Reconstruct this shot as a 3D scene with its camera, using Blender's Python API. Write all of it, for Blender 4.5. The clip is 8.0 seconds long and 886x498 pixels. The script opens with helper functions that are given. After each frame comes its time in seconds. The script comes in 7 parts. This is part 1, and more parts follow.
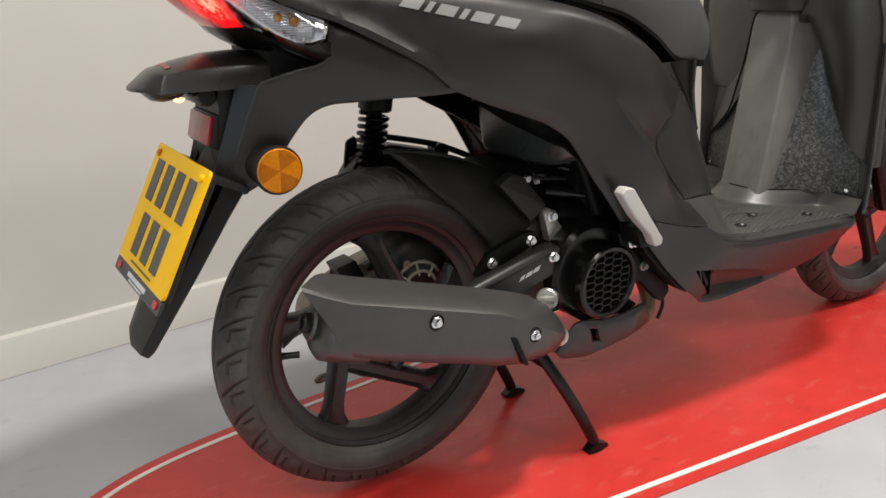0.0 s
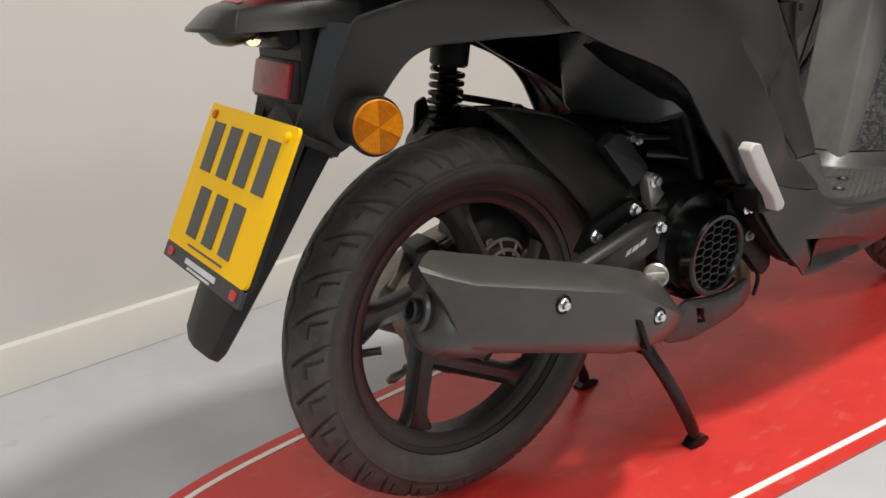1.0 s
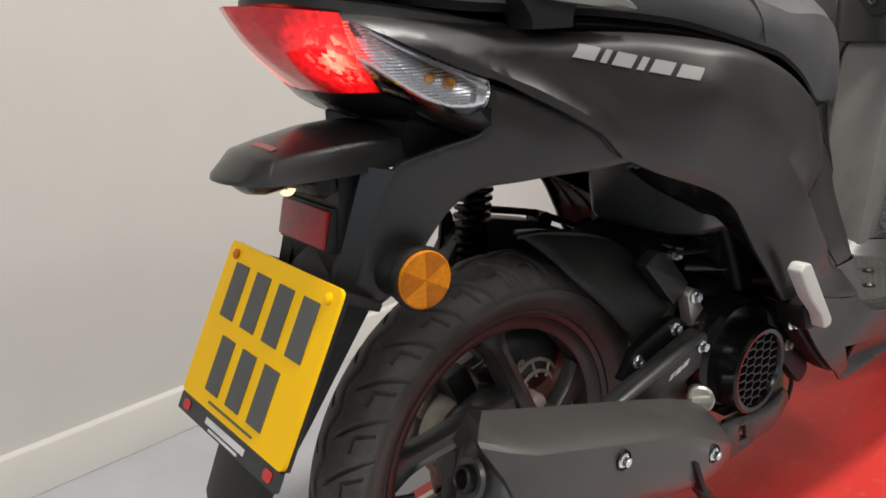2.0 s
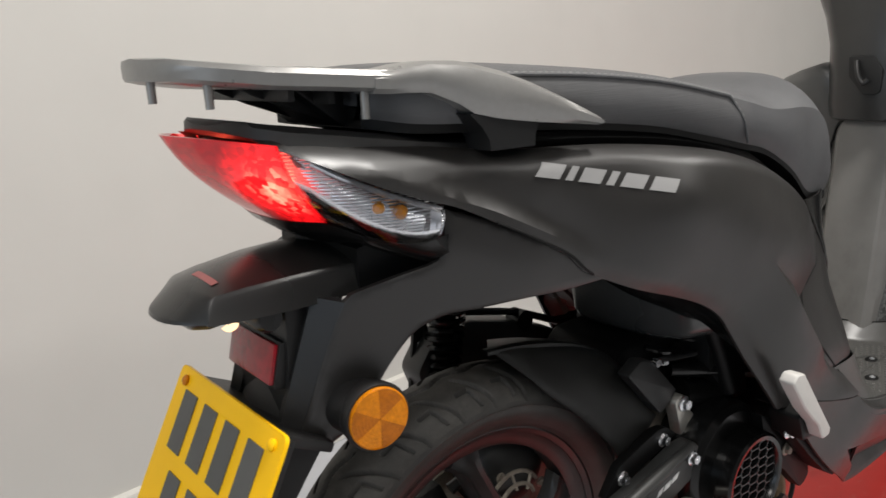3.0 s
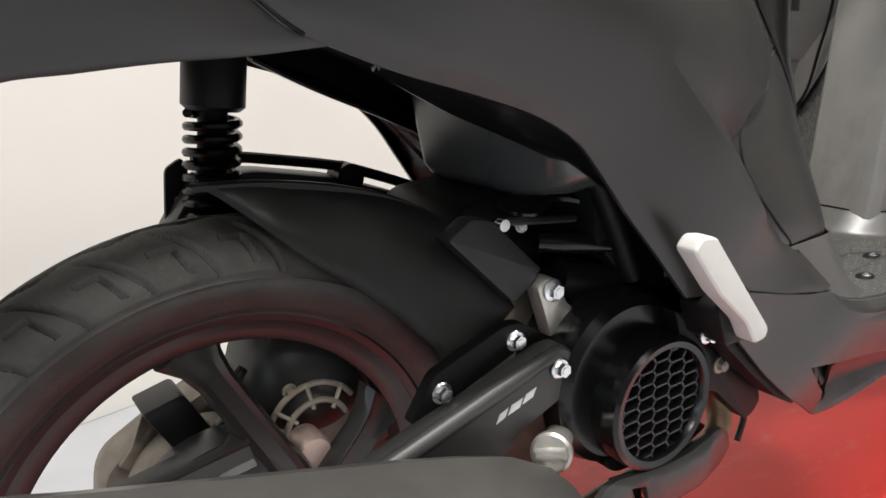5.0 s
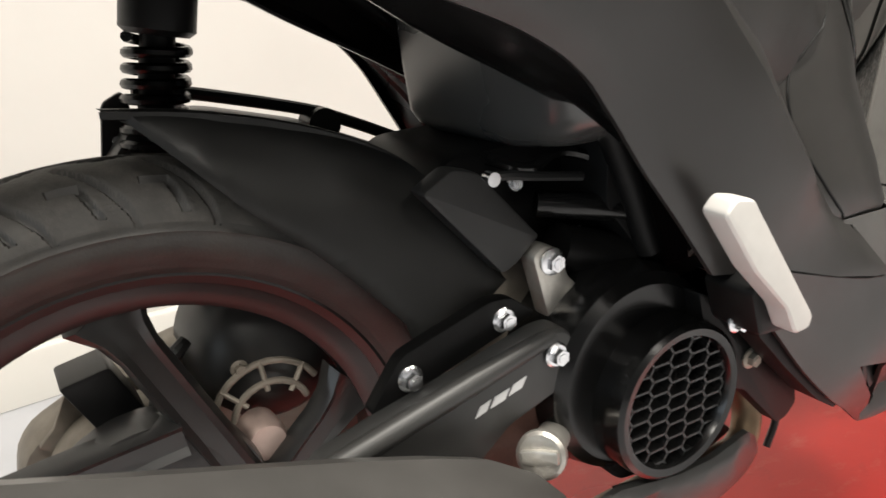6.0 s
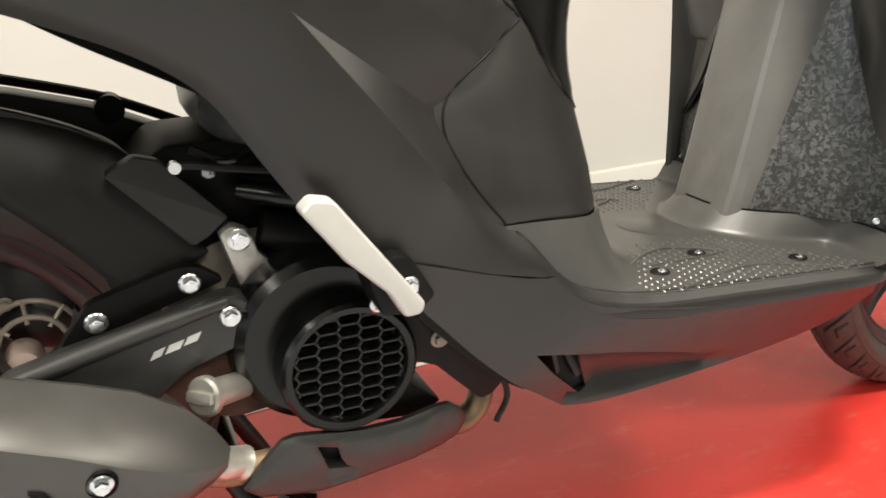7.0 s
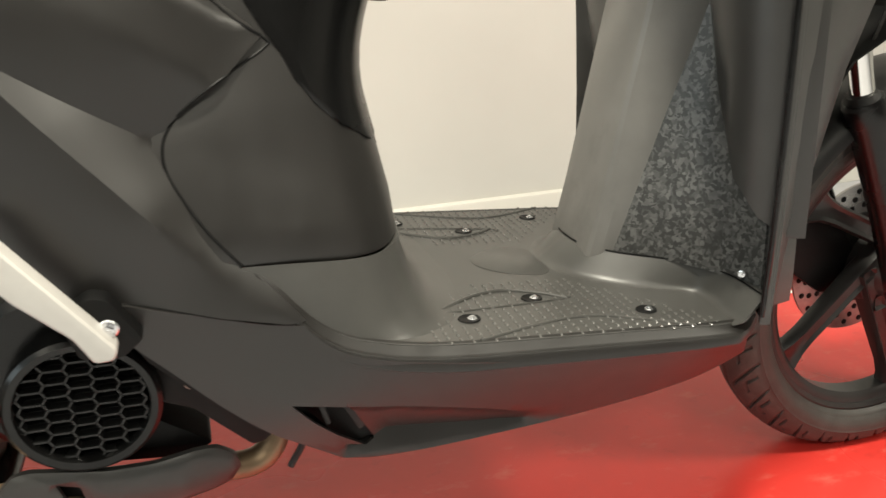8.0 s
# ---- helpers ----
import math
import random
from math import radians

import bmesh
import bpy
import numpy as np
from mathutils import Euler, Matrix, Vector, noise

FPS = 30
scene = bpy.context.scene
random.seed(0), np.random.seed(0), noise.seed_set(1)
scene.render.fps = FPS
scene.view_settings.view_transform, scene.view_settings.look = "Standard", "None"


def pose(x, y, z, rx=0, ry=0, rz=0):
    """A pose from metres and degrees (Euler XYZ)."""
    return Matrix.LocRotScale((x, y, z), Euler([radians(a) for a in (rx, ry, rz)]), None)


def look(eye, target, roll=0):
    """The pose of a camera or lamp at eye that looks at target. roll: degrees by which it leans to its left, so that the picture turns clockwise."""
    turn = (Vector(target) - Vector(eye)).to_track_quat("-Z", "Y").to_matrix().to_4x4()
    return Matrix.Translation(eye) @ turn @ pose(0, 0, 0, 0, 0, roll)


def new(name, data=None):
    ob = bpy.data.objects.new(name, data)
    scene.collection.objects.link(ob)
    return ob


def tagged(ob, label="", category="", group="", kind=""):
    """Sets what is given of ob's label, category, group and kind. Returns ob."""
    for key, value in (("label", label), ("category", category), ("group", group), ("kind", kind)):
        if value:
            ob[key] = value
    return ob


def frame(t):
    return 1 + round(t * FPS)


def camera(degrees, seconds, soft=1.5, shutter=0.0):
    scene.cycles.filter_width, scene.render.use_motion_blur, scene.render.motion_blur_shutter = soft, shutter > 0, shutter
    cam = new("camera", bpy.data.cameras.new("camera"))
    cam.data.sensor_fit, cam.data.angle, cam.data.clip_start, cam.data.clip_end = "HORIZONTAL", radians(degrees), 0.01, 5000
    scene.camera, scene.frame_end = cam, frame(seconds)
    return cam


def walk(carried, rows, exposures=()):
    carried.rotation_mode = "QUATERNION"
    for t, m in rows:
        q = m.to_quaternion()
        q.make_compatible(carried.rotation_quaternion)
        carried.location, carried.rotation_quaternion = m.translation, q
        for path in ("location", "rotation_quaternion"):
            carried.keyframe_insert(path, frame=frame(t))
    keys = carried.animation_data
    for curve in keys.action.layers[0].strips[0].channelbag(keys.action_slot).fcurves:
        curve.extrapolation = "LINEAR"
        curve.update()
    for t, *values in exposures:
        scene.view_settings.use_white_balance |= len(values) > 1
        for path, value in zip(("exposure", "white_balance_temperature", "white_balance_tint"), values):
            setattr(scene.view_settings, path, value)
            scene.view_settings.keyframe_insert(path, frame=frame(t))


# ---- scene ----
cam = camera(59.2, 8.0, shutter=0.2)
PATH = [
    (0, (-0.521, -0.99, 0.778), (0.498, 0.603, 0.127), -0.9),
    (0.5, (-0.558, -0.887, 0.731), (0.498, 0.675, 0.064), -1.4),
    (0.7, (-0.577, -0.839, 0.711), (0.494, 0.715, 0.047), -1.7),
    (1, (-0.587, -0.77, 0.705), (0.508, 0.766, 0.039), -2.0),
    (1.2, (-0.597, -0.738, 0.716), (0.514, 0.791, 0.062), -2.1),
    (1.5, (-0.596, -0.694, 0.748), (0.546, 0.819, 0.109), -2.2),
    (1.7, (-0.591, -0.671, 0.77), (0.572, 0.831, 0.144), -2.1),
    (2.8, (-0.536, -0.607, 0.848), (0.65, 0.927, 0.357), -2.9),
    (3, (-0.505, -0.622, 0.855), (0.673, 0.921, 0.373), -2.9),
    (3.5, (-0.374, -0.702, 0.851), (0.766, 0.869, 0.369), -3.3),
    (4, (-0.25, -0.748, 0.809), (0.863, 0.835, 0.305), -3.6),
    (4.5, (-0.194, -0.671, 0.713), (0.899, 0.916, 0.179), -3.9),
    (4.7, (-0.18, -0.622, 0.685), (0.895, 0.964, 0.112), -3.6),
    (5.8, (-0.085, -0.48, 0.627), (0.879, 1.152, -0.009), -3.3),
    (6, (-0.073, -0.498, 0.613), (0.895, 1.129, -0.03), -2.2),
    (6.5, (0.027, -0.624, 0.614), (0.892, 1.05, -0.059), -1.0),
    (7, (0.149, -0.724, 0.653), (0.938, 0.972, -0.055), 0.8),
    (7.3, (0.216, -0.749, 0.676), (0.963, 0.957, -0.054), 1.9),
    (7.5, (0.269, -0.759, 0.667), (0.987, 0.965, -0.05), 1.8),
    (8, (0.428, -0.763, 0.677), (1.03, 1.002, -0.046), 1.7),
]
walk(cam, [(t, look(eye, target, roll)) for t, eye, target, roll in PATH],
     exposures=[(0, -0.03, 6550, 10), (3, -0.02, 6350, 10), (4, 0.2, 6300, 10), (4.5, 0.45, 6250, 10), (6, 0.76, 6650, 9), (7, 0.69, 6900, 6), (8, 0.57, 7050, 4)])

# ---- world and light: an indoor showroom lit from the ceiling ----
world = bpy.data.worlds.new("world")
scene.world = world
world.use_nodes = True
world.node_tree.nodes["Background"].inputs["Color"].default_value = (1.0, 0.95, 0.88, 1)
world.node_tree.nodes["Background"].inputs["Strength"].default_value = 0.03


def area_lamp(name, x, y, z, sx, sy, watts, colour):
    data = bpy.data.lights.new(name, "AREA")
    data.shape, data.size, data.size_y, data.energy, data.color = "RECTANGLE", sx, sy, watts, colour
    ob = new(name, data)
    ob.location = (x, y, z)
    return ob


WARM = (1.0, 0.955, 0.89)
LAMPS = [(0.50, -0.65, 0.24, 0.24, 67), (-1.7, -1.2, 0.6, 0.6, 26), (2.7, -1.0, 0.6, 0.6, 38),
         (0.4, -2.6, 0.6, 0.6, 24), (-1.8, -2.8, 0.6, 0.6, 13), (2.6, -2.7, 0.6, 0.6, 14)]
CEIL = 2.7
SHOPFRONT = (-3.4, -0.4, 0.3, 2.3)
for lx, ly, sx, sy, watts in LAMPS:
    area_lamp("lamp", lx, ly, CEIL - 0.03, sx, sy, watts, WARM)

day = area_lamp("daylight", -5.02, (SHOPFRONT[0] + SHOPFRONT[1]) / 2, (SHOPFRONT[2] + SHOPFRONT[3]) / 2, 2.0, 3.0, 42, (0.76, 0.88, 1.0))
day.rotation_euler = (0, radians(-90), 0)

# ---- materials ----
def material(name, base, rough=0.5, metal=0.0, var=0.15, scale=40.0, bump=0.0, bump_scale=300.0, spec=0.5, rough_var=0.08, coat=0.0):
    m = bpy.data.materials.new(name)
    m.use_nodes = True
    nt = m.node_tree
    b = nt.nodes["Principled BSDF"]
    tc = nt.nodes.new("ShaderNodeTexCoord")
    n1 = nt.nodes.new("ShaderNodeTexNoise")
    n1.inputs["Scale"].default_value, n1.inputs["Detail"].default_value = scale, 6
    n2 = nt.nodes.new("ShaderNodeTexNoise")
    n2.inputs["Scale"].default_value, n2.inputs["Detail"].default_value = scale * 0.12, 3
    for n in (n1, n2):
        nt.links.new(tc.outputs["Object"], n.inputs["Vector"])
    mul = nt.nodes.new("ShaderNodeMath")
    mul.operation = "ADD"
    nt.links.new(n1.outputs["Fac"], mul.inputs[0])
    nt.links.new(n2.outputs["Fac"], mul.inputs[1])
    rng = nt.nodes.new("ShaderNodeMapRange")
    rng.inputs["From Min"].default_value, rng.inputs["From Max"].default_value = 0.6, 1.4
    rng.inputs["To Min"].default_value, rng.inputs["To Max"].default_value = 1 - var, 1 + var
    nt.links.new(mul.outputs[0], rng.inputs["Value"])
    mix = nt.nodes.new("ShaderNodeVectorMath")
    mix.operation = "SCALE"
    mix.inputs[0].default_value = base
    nt.links.new(rng.outputs[0], mix.inputs["Scale"])
    nt.links.new(mix.outputs[0], b.inputs["Base Color"])
    rr = nt.nodes.new("ShaderNodeMapRange")
    rr.inputs["From Min"].default_value, rr.inputs["From Max"].default_value = 0.3, 0.7
    rr.inputs["To Min"].default_value, rr.inputs["To Max"].default_value = max(0.02, rough - rough_var), min(1, rough + rough_var)
    nt.links.new(n2.outputs["Fac"], rr.inputs["Value"])
    nt.links.new(rr.outputs[0], b.inputs["Roughness"])
    b.inputs["Metallic"].default_value = metal
    b.inputs["Specular IOR Level"].default_value = spec
    b.inputs["Coat Weight"].default_value = coat
    b.inputs["Coat Roughness"].default_value = 0.12
    if bump:
        n3 = nt.nodes.new("ShaderNodeTexNoise")
        n3.inputs["Scale"].default_value, n3.inputs["Detail"].default_value = bump_scale, 2
        nt.links.new(tc.outputs["Object"], n3.inputs["Vector"])
        bp = nt.nodes.new("ShaderNodeBump")
        bp.inputs["Strength"].default_value, bp.inputs["Distance"].default_value = bump, 0.001
        nt.links.new(n3.outputs["Fac"], bp.inputs["Height"])
        nt.links.new(bp.outputs[0], b.inputs["Normal"])
    return m


def glow(name, colour, strength):
    m = material(name, colour, 0.3)
    b = m.node_tree.nodes["Principled BSDF"]
    b.inputs["Emission Color"].default_value = (*colour, 1)
    b.inputs["Emission Strength"].default_value = strength
    return m


def clear(name, colour, rough=0.03):
    """A thin clear moulding: see-through, with a gloss that grows at a glancing angle."""
    m = bpy.data.materials.new(name)
    m.use_nodes = True
    nt = m.node_tree
    nt.nodes.remove(nt.nodes["Principled BSDF"])
    tr, gl, mx, fr = (nt.nodes.new(k) for k in ("ShaderNodeBsdfTransparent", "ShaderNodeBsdfGlossy", "ShaderNodeMixShader", "ShaderNodeFresnel"))
    tr.inputs["Color"].default_value = (*colour, 1)
    gl.inputs["Roughness"].default_value = rough
    fr.inputs["IOR"].default_value = 1.6
    nt.links.new(fr.outputs[0], mx.inputs[0])
    nt.links.new(tr.outputs[0], mx.inputs[1])
    nt.links.new(gl.outputs[0], mx.inputs[2])
    nt.links.new(mx.outputs[0], nt.nodes["Material Output"].inputs["Surface"])
    return m


def lit_lens(name, colour, centre):
    """A moulded red lens lit from behind by the bulb at centre: brightest there, broken up by its prisms."""
    m = material(name, colour, 0.12, 0, 0.1, 50, coat=0.5)
    nt = m.node_tree
    b = nt.nodes["Principled BSDF"]
    tc = nt.nodes.new("ShaderNodeTexCoord")
    ab = nt.nodes.new("ShaderNodeVectorMath")
    ab.operation = "ABSOLUTE"
    di = nt.nodes.new("ShaderNodeVectorMath")
    di.operation = "DISTANCE"
    di.inputs[1].default_value = centre
    nt.links.new(tc.outputs["Object"], ab.inputs[0])
    nt.links.new(ab.outputs[0], di.inputs[0])
    rg = nt.nodes.new("ShaderNodeMapRange")
    rg.inputs["From Min"].default_value, rg.inputs["From Max"].default_value = 0.004, 0.056
    rg.inputs["To Min"].default_value, rg.inputs["To Max"].default_value = 2.7, 0.16
    nt.links.new(di.outputs["Value"], rg.inputs["Value"])
    vo = nt.nodes.new("ShaderNodeTexVoronoi")
    vo.inputs["Scale"].default_value = 190
    nt.links.new(tc.outputs["Object"], vo.inputs["Vector"])
    sp = nt.nodes.new("ShaderNodeSeparateColor")
    nt.links.new(vo.outputs["Color"], sp.inputs[0])
    mr = nt.nodes.new("ShaderNodeMapRange")
    mr.inputs["To Min"].default_value, mr.inputs["To Max"].default_value = 0.55, 1.30
    nt.links.new(sp.outputs[0], mr.inputs["Value"])
    ml = nt.nodes.new("ShaderNodeMath")
    ml.operation = "MULTIPLY"
    nt.links.new(rg.outputs[0], ml.inputs[0])
    nt.links.new(mr.outputs[0], ml.inputs[1])
    b.inputs["Emission Color"].default_value = (1.0, 0.020, 0.016, 1)
    cr = nt.nodes.new("ShaderNodeValToRGB")
    cr.color_ramp.elements[0].color, cr.color_ramp.elements[1].color = (1.0, 0.008, 0.010, 1), (1.0, 0.40, 0.24, 1)
    cr.color_ramp.elements[0].position, cr.color_ramp.elements[1].position = 0.30, 0.85
    dv = nt.nodes.new("ShaderNodeMath")
    dv.operation = "DIVIDE"
    dv.inputs[1].default_value = 5.0
    nt.links.new(ml.outputs[0], dv.inputs[0])
    nt.links.new(dv.outputs[0], cr.inputs[0])
    nt.links.new(cr.outputs[0], b.inputs["Emission Color"])
    nt.links.new(ml.outputs[0], b.inputs["Emission Strength"])
    return m


PAINT = material("matt_dark_grey_paint", (0.0118, 0.0108, 0.0100), 0.40, 0.0, 0.04, 300, spec=0.60, rough_var=0.03)
PLASTIC = material("grained_black_plastic", (0.010, 0.010, 0.010), 0.46, 0, 0.12, 60, 0.12, 1400, spec=0.38)
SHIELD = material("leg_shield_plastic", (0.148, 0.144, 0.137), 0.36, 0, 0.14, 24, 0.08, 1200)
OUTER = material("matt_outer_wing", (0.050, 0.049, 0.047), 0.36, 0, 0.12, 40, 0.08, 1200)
# far side of the leg shield, its light level put into the colour
FAR_SIDE = material("shield_plastic_far_tone", (0.085, 0.083, 0.079), 0.36, 0, 0.14, 30, 0.08, 1200)
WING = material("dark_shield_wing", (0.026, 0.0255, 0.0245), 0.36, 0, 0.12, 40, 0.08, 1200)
HUGGER = material("dull_hugger_plastic", (0.010, 0.010, 0.0095), 0.42, 0, 0.12, 50, 0.08, 900, spec=0.28)
HOOD = material("satin_hood_plastic", (0.014, 0.014, 0.0135), 0.27, 0, 0.10, 60, 0.05, 1400, spec=0.55)
TUB = material("smoked_tub_plastic", (0.045, 0.045, 0.044), 0.24, 0, 0.1, 40, 0.02, 60, spec=0.7)
THREAD = material("grey_thread", (0.34, 0.34, 0.33), 0.8)
# paler than the board: the dots' glint is put into their base colour
DOTS = material("glint_toned_grip_dots", (0.10, 0.098, 0.093), 0.22, 0, 0.2, 80)
CAP = material("pinkish_alloy_cap", (0.55, 0.42, 0.37), 0.45, 0.5, 0.2, 60, 0.1, 300)
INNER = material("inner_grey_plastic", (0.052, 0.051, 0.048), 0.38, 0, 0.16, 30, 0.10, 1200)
GLOSS = material("satin_black_plastic", (0.004, 0.004, 0.004), 0.24, 0, 0.1, 60, spec=0.36)
BLACK = material("dull_black_metal", (0.003, 0.003, 0.003), 0.5, 0, 0.2, 60, 0.1, 500, spec=0.2)
RUBBER = material("tyre_rubber", (0.042, 0.040, 0.037), 0.50, 0, 0.35, 50, 0.25, 500, spec=0.45)
PALE_TREAD = material("pale_worn_tread_rubber", (0.058, 0.055, 0.050), 0.60, 0, 0.35, 60, 0.35, 420, spec=0.4)
RIM = material("black_rim_paint", (0.024, 0.0235, 0.023), 0.34, 0.2, 0.1, 80, 0.04, 700)
VINYL = material("seat_vinyl", (0.070, 0.071, 0.074), 0.50, 0, 0.1, 80, 0.25, 1100)
VINYL_SIDE = material("ribbed_seat_vinyl", (0.078, 0.078, 0.080), 0.6, 0, 0.1, 80, 0.3, 1600)


def grain_along(m, scale, amount):
    """Fine lengthwise wrinkles in the vinyl."""
    nt = m.node_tree
    tc = nt.nodes.new("ShaderNodeTexCoord")
    mp = nt.nodes.new("ShaderNodeMapping")
    mp.inputs["Scale"].default_value = scale
    n = nt.nodes.new("ShaderNodeTexNoise")
    n.inputs["Scale"].default_value, n.inputs["Detail"].default_value = 1.0, 2
    nt.links.new(tc.outputs["Object"], mp.inputs["Vector"])
    nt.links.new(mp.outputs[0], n.inputs["Vector"])
    bp = nt.nodes.new("ShaderNodeBump")
    bp.inputs["Strength"].default_value, bp.inputs["Distance"].default_value = amount, 0.001
    nt.links.new(n.outputs["Fac"], bp.inputs["Height"])
    nt.links.new(bp.outputs[0], nt.nodes["Principled BSDF"].inputs["Normal"])


def ribbed(m, scale, amount):
    """Moulded prisms in a lamp reflector: fine even ribs."""
    nt = m.node_tree
    tc = nt.nodes.new("ShaderNodeTexCoord")
    w = nt.nodes.new("ShaderNodeTexWave")
    w.bands_direction = "Z"
    w.inputs["Scale"].default_value = scale
    bp = nt.nodes.new("ShaderNodeBump")
    bp.inputs["Strength"].default_value, bp.inputs["Distance"].default_value = amount, 0.001
    nt.links.new(tc.outputs["Object"], w.inputs["Vector"])
    nt.links.new(w.outputs["Fac"], bp.inputs["Height"])
    nt.links.new(bp.outputs[0], nt.nodes["Principled BSDF"].inputs["Normal"])


grain_along(VINYL_SIDE, (22, 22, 750), 0.3)
RAIL = material("satin_grey_rail_paint", (0.26, 0.255, 0.245), 0.34, 0.5, 0.06, 200, 0.02, 900)
MUFFLER = material("satin_graphite_cover", (0.076, 0.073, 0.069), 0.35, 0.45, 0.10, 50, 0.05, 900)
GRILLE = material("satin_grille_plastic", (0.008, 0.008, 0.008), 0.34, 0, 0.1, 60, spec=0.38)
GUARD = material("grey_plastic_guard", (0.034, 0.034, 0.033), 0.42, 0.1, 0.14, 50, 0.1, 900)
CAST = material("cast_aluminium", (0.50, 0.48, 0.44), 0.40, 0.8, 0.35, 60, 0.25, 250)
DARKCAST = material("dull_engine_casting", (0.27, 0.24, 0.20), 0.5, 0.45, 0.35, 60, 0.25, 250)
ZINC = material("zinc_bolt", (0.75, 0.76, 0.78), 0.24, 1.0, 0.12, 200)
STEEL = material("brushed_disc_steel", (0.36, 0.35, 0.34), 0.32, 0.9, 0.2, 120, 0.05, 600)
CHROME = material("polished_fork_tube", (0.85, 0.84, 0.82), 0.10, 1.0, 0.04, 100)
SILVER = material("silver_paint", (0.50, 0.485, 0.46), 0.45, 0.15, 0.05, 100, 0.03, 900)
PIPE = material("heat_stained_pipe", (0.25, 0.18, 0.115), 0.48, 0.7, 0.5, 25, 0.1, 300)
RUST = material("rusty_bracket", (0.09, 0.045, 0.035), 0.7, 0.3, 0.5, 60, 0.3, 300)
YELLOW = material("yellow_plate", (0.92, 0.52, 0.0), 0.4, 0, 0.04, 20, spec=0.2)
INK = material("plate_ink", (0.075, 0.076, 0.072), 0.5)
STRIP = material("dealer_strip", (0.02, 0.022, 0.025), 0.3)
PALE = material("pale_print", (0.62, 0.62, 0.62), 0.4)
EMBLEM = material("silver_emblem", (0.23, 0.228, 0.225), 0.6, 0.0, 0.06)
RED_MARK = material("red_print", (0.5, 0.03, 0.03), 0.4)
AMBER = material("amber_reflector", (0.52, 0.165, 0.0), 0.20, 0, 0.30, 320, 0.4, 900, coat=0.08, spec=0.25)
AMBER_SHADED = material("shaded_amber_reflector", (0.34, 0.095, 0.0), 0.20, 0, 0.30, 320, 0.4, 900, coat=0.08, spec=0.25)
RED_REF = material("red_reflector", (0.24, 0.004, 0.010), 0.14, 0, 0.45, 120, 0.3, 700, coat=0.35, spec=0.3)
RED_LENS = lit_lens("lit_red_lens", (0.34, 0.003, 0.008), (0.244, 0.078, 0.760))
RED_HOT = glow("red_lamp_bulb", (1.0, 0.10, 0.05), 9.0)
PINK = material("worn_red_print", (0.42, 0.16, 0.15), 0.5)
AMBER_BULB = material("amber_bulb", (0.85, 0.32, 0.01), 0.15, 0, 0.1, 50, coat=0.8)
LAMP_BULB = glow("plate_lamp_glass", (1.0, 0.70, 0.40), 1.5)
CLEAR = clear("clear_lens", (0.97, 0.98, 1.0))
REFLECT = material("lamp_reflector", (0.80, 0.80, 0.79), 0.22, 0.9, 0.2, 160)
ribbed(REFLECT, 110, 0.7)
PRISM = material("clear_lamp_prism", (0.75, 0.77, 0.80), 0.10, 0.6, 0.3, 90)
FLOOR = material("grey_painted_floor", (0.41, 0.415, 0.435), 0.42, 0, 0.10, 7, 0.06, 60, rough_var=0.12)
MAT = material("red_vinyl_mat", (0.55, 0.036, 0.029), 0.30, 0, 0.10, 14, 0.04, 200, spec=0.55, rough_var=0.08)


def stained(m, colour, scale, low, high, amount, rough=None, seed=0.0, stretch=(1, 1, 1)):
    """Adds patches of another colour (dust, scuffs) to a material, where a coarse noise passes a threshold."""
    nt = m.node_tree
    b = nt.nodes["Principled BSDF"]
    old = b.inputs["Base Color"].links[0].from_socket
    tc = nt.nodes.new("ShaderNodeTexCoord")
    mp = nt.nodes.new("ShaderNodeMapping")
    mp.inputs["Location"].default_value, mp.inputs["Scale"].default_value = (seed, seed * 0.7, 0), stretch
    ns = nt.nodes.new("ShaderNodeTexNoise")
    ns.inputs["Scale"].default_value, ns.inputs["Detail"].default_value, ns.inputs["Roughness"].default_value = scale, 9, 0.68
    rg = nt.nodes.new("ShaderNodeMapRange")
    rg.inputs["From Min"].default_value, rg.inputs["From Max"].default_value, rg.inputs["To Max"].default_value = low, high, amount
    mx = nt.nodes.new("ShaderNodeMix")
    mx.data_type = "RGBA"
    nt.links.new(tc.outputs["Object"], mp.inputs[0])
    nt.links.new(mp.outputs[0], ns.inputs["Vector"])
    nt.links.new(ns.outputs["Fac"], rg.inputs["Value"])
    nt.links.new(rg.outputs[0], mx.inputs["Factor"])
    nt.links.new(old, mx.inputs["A"])
    mx.inputs["B"].default_value = (*colour, 1)
    nt.links.new(mx.outputs["Result"], b.inputs["Base Color"])


stained(MAT, (0.58, 0.17, 0.13), 17, 0.56, 0.74, 0.45, seed=3.1, stretch=(1, 2.2, 1))
stained(MAT, (0.30, 0.018, 0.016), 14, 0.58, 0.76, 0.5, seed=7.7, stretch=(1, 1.6, 1))
stained(FLOOR, (0.47, 0.47, 0.48), 5, 0.50, 0.75, 0.5, seed=1.3)
stained(FLOOR, (0.24, 0.245, 0.26), 11, 0.60, 0.76, 0.5, seed=5.2, stretch=(1, 2, 1))
stained(RUBBER, (0.058, 0.052, 0.045), 22, 0.50, 0.72, 0.7, seed=2.2)
stained(PALE_TREAD, (0.095, 0.088, 0.078), 35, 0.50, 0.70, 0.8, seed=4.4)
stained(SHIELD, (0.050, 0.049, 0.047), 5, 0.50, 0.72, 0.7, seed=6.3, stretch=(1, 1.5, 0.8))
WHITE_LINE = material("white_line_vinyl", (0.78, 0.74, 0.70), 0.45, 0, 0.06, 20)
